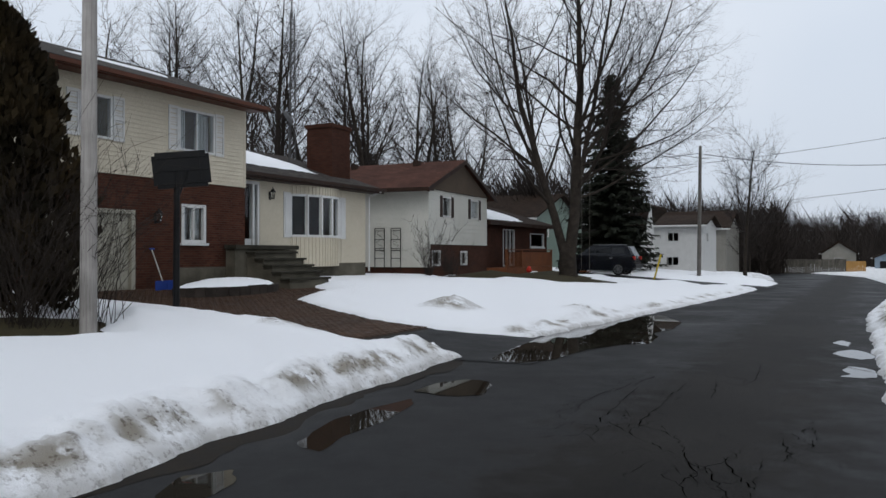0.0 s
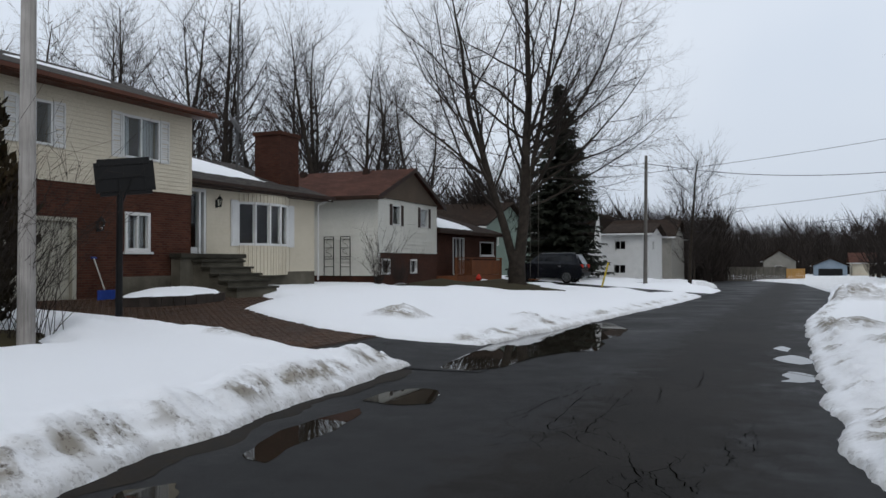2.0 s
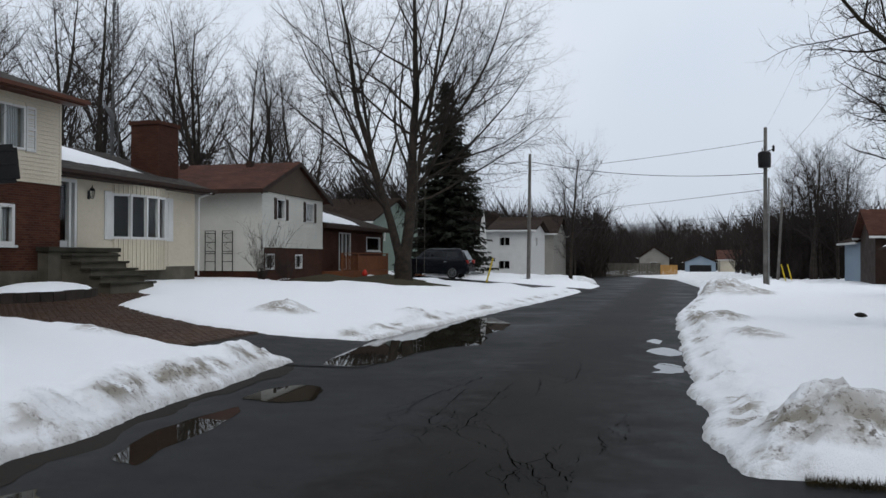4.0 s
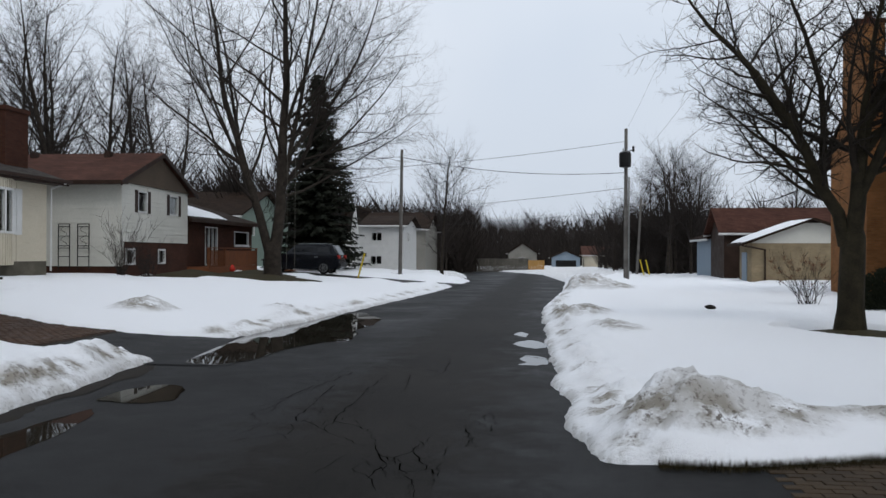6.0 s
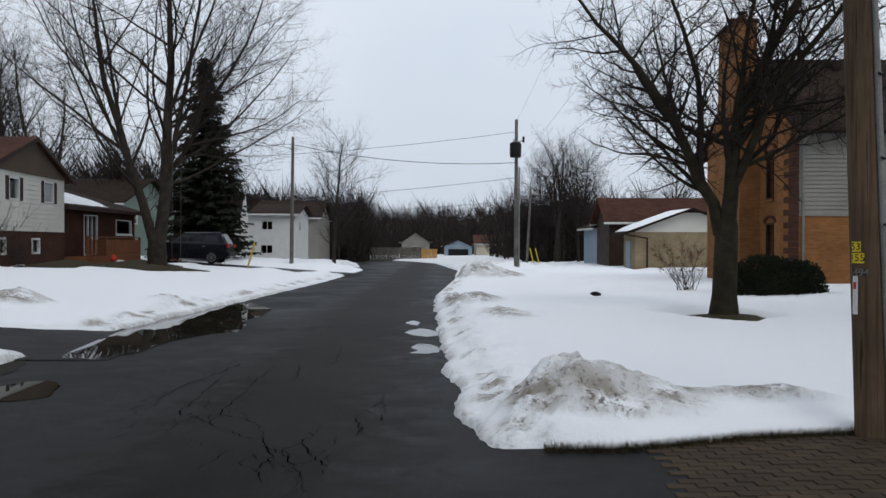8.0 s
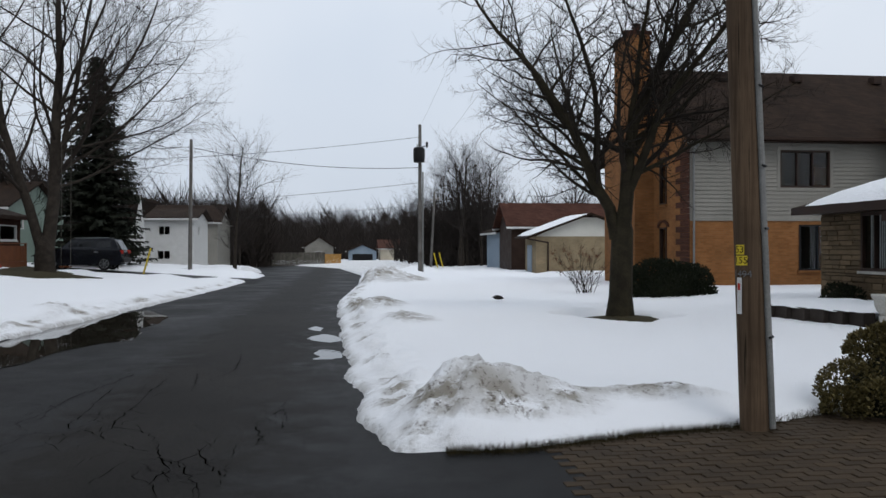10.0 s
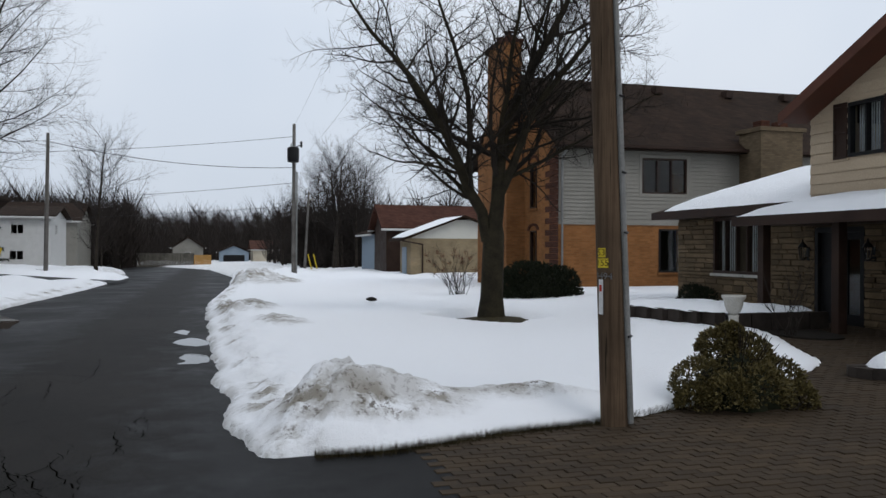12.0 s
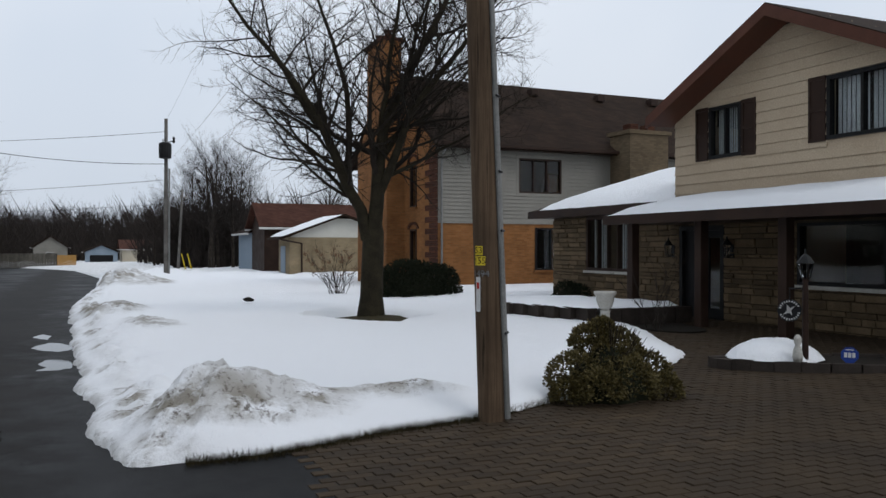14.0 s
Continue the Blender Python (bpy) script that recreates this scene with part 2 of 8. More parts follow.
BARK_DARK = plain("dark mossy bark", (0.022, 0.018, 0.011), (0.044, 0.037, 0.022), 4, 30, 0.95, 0.9, depth=0.02)
TWIG = plain("brown twigs", (0.026, 0.02, 0.016), (0.044, 0.035, 0.029), 3, 40, 0.9, 0.1)
TWIG_FAR = plain("grey-brown far twigs", (0.032, 0.026, 0.022), (0.05, 0.041, 0.036), 0.4, 8, 0.95, 0.1)
TWIG_DARK = plain("dark wet twigs", (0.02, 0.016, 0.012), (0.036, 0.029, 0.022), 4, 40, 0.9, 0.1)
NEEDLE = plain("dark spruce needles", (0.022, 0.027, 0.019), (0.042, 0.046, 0.032), 1.5, 20, 0.8, 0.3)
CEDAR = plain("bronzed cedar sprays", (0.018, 0.014, 0.007), (0.04, 0.027, 0.011), 1.2, 20, 0.8, 0.3)
POLE_WOOD = grained("weathered pole wood", (0.045, 0.029, 0.018), (0.10, 0.068, 0.043), (0.01, 0.007, 0.004))
POLE_GREY = grained("grey pole wood", (0.21, 0.195, 0.18), (0.33, 0.31, 0.29), (0.07, 0.062, 0.055))
POLE_DARK = plain("darkened grey pole wood", (0.13, 0.12, 0.11), (0.20, 0.19, 0.175), 2.0, 25, 0.9, 0.5, depth=0.01)
METAL = plain("galvanised steel", (0.32, 0.33, 0.34), (0.42, 0.43, 0.44), 4, 60, 0.45, 0.1, metal=0.8)
CONDUIT = plain("grey plastic conduit", (0.20, 0.20, 0.19), (0.27, 0.27, 0.26), 4, 60, 0.5, 0.1)
MAST_STEEL = plain("dull dark steel", (0.07, 0.07, 0.072), (0.11, 0.11, 0.112), 4, 60, 0.6, 0.1)
CABLE = plain("black cable", (0.02, 0.02, 0.022), (0.03, 0.03, 0.032), 2, 40, 0.6)
DECK_WOOD = plain("stained deck wood", (0.17, 0.062, 0.028), (0.23, 0.09, 0.042), 2, 40, 0.7, 0.3)
FENCE_WOOD = plain("grey fence boards", (0.11, 0.10, 0.085), (0.16, 0.15, 0.125), 2, 30, 0.9, 0.3, vary=0.15)
YELLOW_WOOD = plain("new yellow fence wood", (0.50, 0.27, 0.08), (0.58, 0.33, 0.11), 2, 30, 0.7, 0.2)
YELLOW = plain("yellow plastic", (0.75, 0.55, 0.03), (0.82, 0.62, 0.05), 3, 60, 0.4, 0.05)
GLASS = glass_like("window glass")
CURTAIN = plain("pale curtain", (0.62, 0.62, 0.60), (0.72, 0.72, 0.70), 6, 60, 0.9, 0.2)
# near-black colour holds the indoor shade seen through the panes
ROOM_SHADE = plain("painted room shade", (0.018, 0.015, 0.013), (0.03, 0.025, 0.022), 1, 20, 0.9)
CARPAINT = plain("dark blue car paint", (0.006, 0.008, 0.012), (0.010, 0.012, 0.018), 2, 30, 0.18, 0.0)
RUBBER = plain("black rubber", (0.012, 0.012, 0.012), (0.02, 0.02, 0.02), 4, 60, 0.85, 0.2)
RED = plain("red plastic", (0.50, 0.03, 0.02), (0.58, 0.05, 0.03), 3, 60, 0.4, 0.05)
BLUE = plain("blue plastic", (0.02, 0.05, 0.25), (0.03, 0.07, 0.32), 3, 60, 0.4, 0.05)
URN_STONE = plain("cast white stone", (0.50, 0.48, 0.43), (0.62, 0.60, 0.55), 4, 50, 0.85, 0.3)

# ---- building helpers ----


def part(name, bm, material, parent=None, label="", smooth=False):
    """Links a bmesh, or (vertices, faces), as one mesh object under a thing or part."""
    me = bpy.data.meshes.new(name)
    if isinstance(bm, tuple):
        me.from_pydata(*bm[:1], [], bm[1])
    else:
        bm.normal_update()
        bm.to_mesh(me)
        bm.free()
    me.materials.append(material)
    if smooth:
        me.shade_smooth()
    ob = new(name, me)
    if parent:
        ob.parent = parent
        if parent.type == "EMPTY":
            ob.matrix_parent_inverse = parent.matrix_basis.inverted()
    if label:
        ob["label"] = label
    return ob


def thing(name, x, y, z, label, category, group="", kind=""):
    ob = new(name)
    ob.matrix_basis = pose(x, y, z)
    return tagged(ob, label, category, group, kind)


def box(bm, x0, x1, y0, y1, z0, z1, bevel=0.0):
    m = Matrix.LocRotScale(((x0 + x1) / 2, (y0 + y1) / 2, (z0 + z1) / 2), None, (abs(x1 - x0), abs(y1 - y0), abs(z1 - z0)))
    r = bmesh.ops.create_cube(bm, size=1, matrix=m)
    if bevel:
        edges = {e for v in r["verts"] for e in v.link_edges}
        bmesh.ops.bevel(bm, geom=list(edges), offset=bevel, segments=2, affect="EDGES", profile=0.7)
    return bm


def one(*size, bevel=0.0):
    return box(bmesh.new(), *size, bevel=bevel)


def rod(bm, p0, p1, r0, r1=None, n=8):
    p0, p1 = Vector(p0), Vector(p1)
    d = p1 - p0
    m = Matrix.Translation((p0 + p1) / 2) @ d.to_track_quat("Z", "Y").to_matrix().to_4x4()
    bmesh.ops.create_cone(bm, cap_ends=True, segments=n, radius1=r0, radius2=r0 if r1 is None else r1, depth=d.length, matrix=m)
    return bm


def prism(bm, outline, place):
    """A closed solid from an outline of (a, z) and place(a, side, z), side 0 or 1."""
    n = len(outline)
    f = [bm.verts.new(place(a, 0, z)) for a, z in outline]
    b = [bm.verts.new(place(a, 1, z)) for a, z in outline]
    bm.faces.new(f)
    bm.faces.new(b[::-1])
    for i in range(n):
        bm.faces.new((f[i], b[i], b[(i + 1) % n], f[(i + 1) % n]))
    bmesh.ops.recalc_face_normals(bm, faces=bm.faces[:])
    return bm


def lathe(bm, x, y, profile, n=16):
    rings = [[bm.verts.new((x + r * math.cos(k * math.tau / n), y + r * math.sin(k * math.tau / n), z)) for k in range(n)] for r, z in profile]
    for a, b in zip(rings, rings[1:]):
        for k in range(n):
            bm.faces.new((a[k], a[(k + 1) % n], b[(k + 1) % n], b[k]))
    bm.faces.new(rings[0][::-1])
    bm.faces.new(rings[-1])
    return bm


def smoothstep(a, b, t):
    t = np.clip((t - a) / (b - a), 0, 1)
    return t * t * (3 - 2 * t)

# ---- the land ----
# the street runs along y between its two snow banks; the lots on the far side rise to the houses


def left_edge(y):
    return np.interp(y, [-40, 0, 4, 6, 8.3, 12.6, 16, 21, 28, 39, 60, 90, 160], [-4.4, -4.8, -5.07, -5.37, -5.62, -6.05, -6.0, -5.65, -5.5, -5.1, -5.2, -8.5, -30])


def right_edge(y):
    return np.interp(y, [-40, 5, 7, 9, 13, 21, 27, 41, 60, 90, 160], [2.5, 0.6, 0.36, 0.2, 0.1, -0.05, 0.0, 0.95, 1.6, 0, -17])


def street_level(y):
    return -0.0085 * np.maximum(0, y - 20)


def land(x, y):
    left = 0.069 * np.clip(left_edge(y) - x, 0, 11)
    left = left * smoothstep(120, 70, y)
    right = 0.02 * np.clip(x - right_edge(y), 0, 12)
    return street_level(y) + left + right


def wobble(x, y, size, seed=0.0):
    """Smooth unevenness between about -1 and 1."""
    out = np.zeros_like(x)
    for k in range(6):
        a = seed * 1.7 + k * 2.399
        f = (1.0 + 0.37 * k) / size
        out += np.sin(f * (x * math.cos(a) + y * math.sin(a)) * 2.1 + seed * 3.1 + k * 1.3 + 1.5 * np.sin(f * 0.7 * (y * math.cos(a) - x * math.sin(a)) + k)) / (1 + 0.5 * k)
    return out / 2.6


def pebbled(x, y, step, seed):
    """Random heights on a lattice, smoothly joined: lumps of about the given size."""
    u, v = x / step, y / step
    i, j = np.floor(u).astype(int), np.floor(v).astype(int)
    fu, fv = u - i, v - j
    fu, fv = fu * fu * (3 - 2 * fu), fv * fv * (3 - 2 * fv)

    def h(a, b):
        s = np.sin(a * 127.1 + b * 311.7 + seed * 74.7) * 43758.5453
        return s - np.floor(s)

    return (h(i, j) * (1 - fu) + h(i + 1, j) * fu) * (1 - fv) + (h(i, j + 1) * (1 - fu) + h(i + 1, j + 1) * fu) * fv


def mound(x, y, cx, cy, rx, ry, height, turn=0.0):
    c, s = math.cos(radians(turn)), math.sin(radians(turn))
    u, v = ((x - cx) * c + (y - cy) * s) / rx, (-(x - cx) * s + (y - cy) * c) / ry
    return height * np.exp(-(u * u + v * v) * 1.4)


def side_drive(x, y):
    """Signed distance into the brick driveway of the split-level house (positive inside)."""
    near = np.interp(x, [-17.5, -13.2, -9, -6, -4], [13.0, 13.5, 12.5, 12.35, 12.5])
    far = np.interp(x, [-17.5, -14.5, -13.2, -10, -8, -5.5], [21.5, 20.6, 17.3, 15.5, 15.2, 15.8])
    return np.where(x < left_edge(y) + 1.5, np.minimum(np.minimum(y - near, far - y), x + 17.4), -9)


def far_drive(x, y):
    d = np.minimum(y - 47.5 - 0.15 * (x + 5), 52.0 - y)
    return np.where((x < left_edge(y) + 1.5), np.minimum(d, x + 17.5), -9)


def next_drive(x, y):
    d = np.minimum(y - 62, 67.0 - y)
    return np.where((x < left_edge(y) + 1.5), np.minimum(d, x + 22), -9)


def forecourt(x, y):
    """Signed distance into the paved forecourt of the tan house (positive inside)."""
    edge = np.interp(x, [-3, 0.3, 1.5, 2.7, 3.6, 4.6, 6.2, 8.0, 9.8, 12], [6.9, 6.75, 6.65, 6.95, 7.05, 7.4, 8.1, 9.3, 12.9, 15.3])
    return np.where(x > right_edge(y) - 1.5, edge - y, -9)


def in_snow(x, y):
    """Distance into the snow from the nearest cleared edge (negative on the cleared ground)."""
    street = np.maximum(left_edge(y) - x, x - right_edge(y))
    d = np.minimum(street, -side_drive(x, y))
    d = np.minimum(d, -forecourt(x, y))
    d = np.minimum(d, -far_drive(x, y))
    d = np.minimum(d, -next_drive(x, y))
    return d


def snow_top(x, y):
    jag = 0.10 * wobble(x, y, 0.9, 1) + 0.05 * (pebbled(x, y, 0.17, 4) - 0.5)
    d = in_snow(x, y) + jag
    street = np.maximum(left_edge(y) - x, x - right_edge(y)) + jag
    depth = 0.17 + 0.04 * wobble(x, y, 4.0, 2)
    rise = 0.4 * smoothstep(-0.02, 0.16, d) + 0.6 * smoothstep(0.1, 1.25, d)
    h = -0.16 * (1 - smoothstep(-0.02, 0.06, d)) + rise * depth
    # the ploughed banks beside the street, lumpy and steep
    kerb = np.exp(-((street - 0.58) / np.where(street > 0.58, 0.55, 0.34)) ** 2) * smoothstep(0.0, 0.25, d)
    lumps = pebbled(x, y, 0.42, 1) * 0.6 + pebbled(x, y, 0.19, 2) * 0.4
    near = smoothstep(95, 50, y)
    left = (x < -2.5)
    nigh = smoothstep(16, 11, y)
    fine = pebbled(x, y, 0.11, 7) * 0.6 + pebbled(x, y, 0.065, 8) * 0.4 - 0.5
    h += kerb * near * (np.where(left, 0.03 + 0.13 * nigh, 0.06) + np.where(left, 0.14 + 0.1 * nigh, 0.2) * (lumps - 0.4) + 0.13 * fine)
    # heaps
    right_far = mound(x, y, 0.9, 21.0, 1.0, 2.2, 0.22) + mound(x, y, 2.2, 41, 1.8, 3.5, 0.75) + mound(x, y, 1.4, 16.3, 0.8, 1.7, 0.16)
    corner = mound(x, y, 1.35, 7.85, 0.72, 0.62, 0.36, 10) + mound(x, y, 1.95, 7.6, 0.75, 0.5, 0.17, -20) + mound(x, y, 3.2, 7.75, 0.85, 0.28, 0.15, -8) + mound(x, y, 1.25, 7.25, 0.7, 0.4, 0.10)
    other = mound(x, y, -8.75, 17.5, 0.75, 0.7, 0.34, 30) + mound(x, y, -6.6, 20.6, 0.8, 1.6, 0.12, 15)
    other += mound(x, y, -12.0, 10.75, 0.9, 0.7, 0.26, -8) + mound(x, y, -11.6, 12.2, 1.6, 0.6, 0.08, -8) + mound(x, y, -9.6, 11.9, 1.6, 0.55, 0.16, -10)
    heaps = (right_far + corner + other) * smoothstep(0, 0.5, d)
    h += heaps * (0.72 + 0.45 * lumps + 0.45 * fine)
    for k in range(8):
        hy = 56 + 3.2 * k
        h += mound(x, y, -7.2 - 0.5 * (k % 3) - 0.02 * k * k, hy, 1.1, 1.4, 0.22 + 0.1 * (k % 2)) * smoothstep(0, 0.4, d) * (0.7 + 0.6 * lumps)
        h += mound(x, y, 3.0 + 1.1 * (k % 4), hy - 6, 1.6, 1.5, 0.22 + 0.1 * (k % 3)) * smoothstep(0, 0.4, d) * (0.7 + 0.6 * lumps)
    rough = smoothstep(40, 48, y) * smoothstep(110, 80, y) * smoothstep(-19, -13, x) * smoothstep(16, 9, x) * smoothstep(0.1, 0.8, d)
    h += rough * (0.30 * (pebbled(x, y, 1.5, 21) - 0.45) + 0.16 * (pebbled(x, y, 0.6, 22) - 0.5))
    # melted rings and patches
    for cx, cy, r, deep in ((-13.0, 38.8, 3.6, 0.5), (6.02, 17.1, 1.25, 0.5), (-15.8, 37, 2.4, 0.4), (-15.9, 33.2, 1.9, 0.4), (-14.9, 42.2, 3.2, 0.45), (-12.6, 8.7, 2.0, 0.4)):
        q = np.sqrt((x - cx) ** 2 + ((y - cy) * 0.8) ** 2)
        h -= deep * smoothstep(r, r * 0.45, q + 0.5 * wobble(x, y, 1.2, cx))
    h += 0.012 * wobble(x, y, 0.5, 3) * rise
    return h, street, d, heaps, lumps


def spread(lo, hi, step, far_lo, far_hi, grow):
    mid = np.arange(lo, hi, step)
    out, s = [mid[-1]], step
    while out[-1] < far_hi:
        s *= grow
        out.append(out[-1] + s)
    back, s = [lo], step
    while back[-1] > far_lo:
        s *= grow
        back.append(back[-1] - s)
    return np.concatenate([back[:0:-1], mid, out[1:]])


def sheet(name, xs, ys, height, material, parent=None):
    gx, gy = np.meshgrid(xs, ys)
    gz = height(gx, gy)
    nx, ny = len(xs), len(ys)
    idx = np.arange(nx * ny).reshape(ny, nx)
    quads = np.stack([idx[:-1, :-1], idx[:-1, 1:], idx[1:, 1:], idx[1:, :-1]], -1).reshape(-1, 4)
    ob = part(name, (np.stack([gx, gy, gz], -1).reshape(-1, 3).tolist(), quads.tolist()), material, parent, smooth=True)
    return ob, gx.ravel(), gy.ravel()


ground, gx, gy = sheet("ground", spread(-8.0, 5.5, 0.06, -900, 900, 1.045), spread(3.5, 12.5, 0.06, -500, 1200, 1.025),
                       lambda x, y: land(x, y) + snow_top(x, y)[0], SNOW)
tagged(ground, "Old snow lying over the front lawns with dirty ploughed banks", "snow", kind="structure")
_, g_street, g_d, g_heap, g_lump = snow_top(gx, gy)
face = np.exp(-((g_street - np.where(gx < -2.5, 0.36, 0.42)) / 0.17) ** 2) * smoothstep(-0.05, 0.1, g_d)
patch = pebbled(gx, gy, 0.5, 11) * 0.6 + pebbled(gx, gy, 0.19, 12) * 0.4
nigh = smoothstep(18, 12, gy) * (gx < -2.5)
dirt = face * (0.95 * smoothstep(60, 30, gy)) * (0.15 + 0.95 * smoothstep(0.48 - 0.12 * nigh, 0.66 - 0.12 * nigh, patch))
dirt += 0.5 * np.exp(-((g_street - 0.04) / 0.09) ** 2) * smoothstep(40, 20, gy)
dirt += (0.45 + 0.5 * smoothstep(0.45, 0.7, pebbled(gx, gy, 0.3, 13))) * smoothstep(0.05, 0.16, g_heap) * (gx > -9.6)
dirt += 0.35 * smoothstep(55, 70, gy) * smoothstep(14, 6, np.abs(gx))
dirt = np.clip(dirt, 0, 1)
attr = ground.data.attributes.new("dirt", "FLOAT", "POINT")
attr.data.foreach_set("value", dirt.astype(np.float32))

road, _, _ = sheet("road", spread(-7.5, 3.5, 0.25, -60, 8, 1.15), spread(-6, 40, 0.4, -60, 260, 1.05), lambda x, y: street_level(y) - 0.02 * np.abs(x + 2.7) / 3 + 0.006 * wobble(x, y, 2.5, 5), ASPHALT)
tagged(road, "Wet dark asphalt street with cracks and puddles", "road", kind="structure")

# ---- houses ----


class Face:
    """A wall's plane: a runs along it, d outward from it, z up. axis 'x': the wall stands at x = c."""

    def __init__(self, axis, c, out, slant=0.0, a_ref=0.0):
        self.axis, self.c, self.out, self.slant, self.a_ref = axis, c, out, slant, a_ref

    def at(self, a, d, z):
        c = self.c + self.slant * (a - self.a_ref) + self.out * d
        return (c, a, z) if self.axis == "x" else (a, c, z)

    def box(self, bm, a0, a1, d0, d1, z0, z1):
        vs = [bm.verts.new(self.at(a, d, z)) for z in (z0, z1) for a, d in ((a0, d0), (a1, d0), (a1, d1), (a0, d1))]
        fs = [bm.faces.new([vs[i] for i in q]) for q in ((3, 2, 1, 0), (4, 5, 6, 7), (0, 1, 5, 4), (1, 2, 6, 5), (2, 3, 7, 6), (3, 0, 4, 7))]
        bmesh.ops.recalc_face_normals(bm, faces=fs)
        return bm

    def lap(self, bm, a0, a1, z0, z1, proud):
        """One lap of siding: thicker at its lower edge."""
        vs = [bm.verts.new(self.at(a, d, z)) for a in (a0, a1) for d, z in ((-0.005, z0), (proud, z0), (proud * 0.25, z1), (-0.005, z1))]
        fs = [bm.faces.new([vs[i] for i in q]) for q in ((0, 1, 2, 3), (7, 6, 5, 4), (0, 4, 5, 1), (1, 5, 6, 2), (2, 6, 7, 3), (3, 7, 4, 0))]
        bmesh.ops.recalc_face_normals(bm, faces=fs)


def gaps(a0, a1, z0, z1, holes):
    """The stretches of a0..a1 that no hole takes away at the heights z0..z1."""
    cuts = [(a0, a1)]
    for h0, h1, k0, k1 in holes:
        if k0 < z1 - 1e-4 and k1 > z0 + 1e-4:
            cuts = [q for s0, s1 in cuts for q in ((s0, min(s1, h0)), (max(s0, h1), s1)) if q[1] - q[0] > 0.01]
    return cuts


def wall(parent, face, a0, a1, z0, z1, material, holes=(), thick=0.2, name="wall", label=""):
    """A wall with real openings."""
    bm = bmesh.new()
    levels = sorted({z0, z1, *(z for h in holes for z in h[2:] if z0 < z < z1)})
    for s, t in zip(levels, levels[1:]):
        for p, q in gaps(a0, a1, s, t, holes):
            face.box(bm, p, q, -thick, 0, s, t)
    bmesh.ops.remove_doubles(bm, verts=bm.verts[:], dist=1e-4)
    return part(name, bm, material, parent, label)


def siding(parent, face, a0, a1, z0, z1, step, material, holes=(), slope=None, proud=0.024, single=False, name="siding"):
    """Laps of siding; slope(z) gives the ends under a gable; single: each board a part of its own."""
    bm, z = bmesh.new(), z0
    while z < z1 - 0.01:
        t = min(z + step, z1)
        s0, s1 = slope(z + 0.4 * step) if slope else (a0, a1)
        for p, q in gaps(max(a0, s0), min(a1, s1), z, t, holes):
            if single:
                b = bmesh.new()
                face.lap(b, p, q, z + 0.004, t, proud)
                part("board", b, material, parent)
            else:
                face.lap(bm, p, q, z, t, proud)
        z = t
    if single:
        bm.free()
        return None
    bmesh.ops.remove_doubles(bm, verts=bm.verts[:], dist=1e-4)
    return part(name, bm, material, parent)


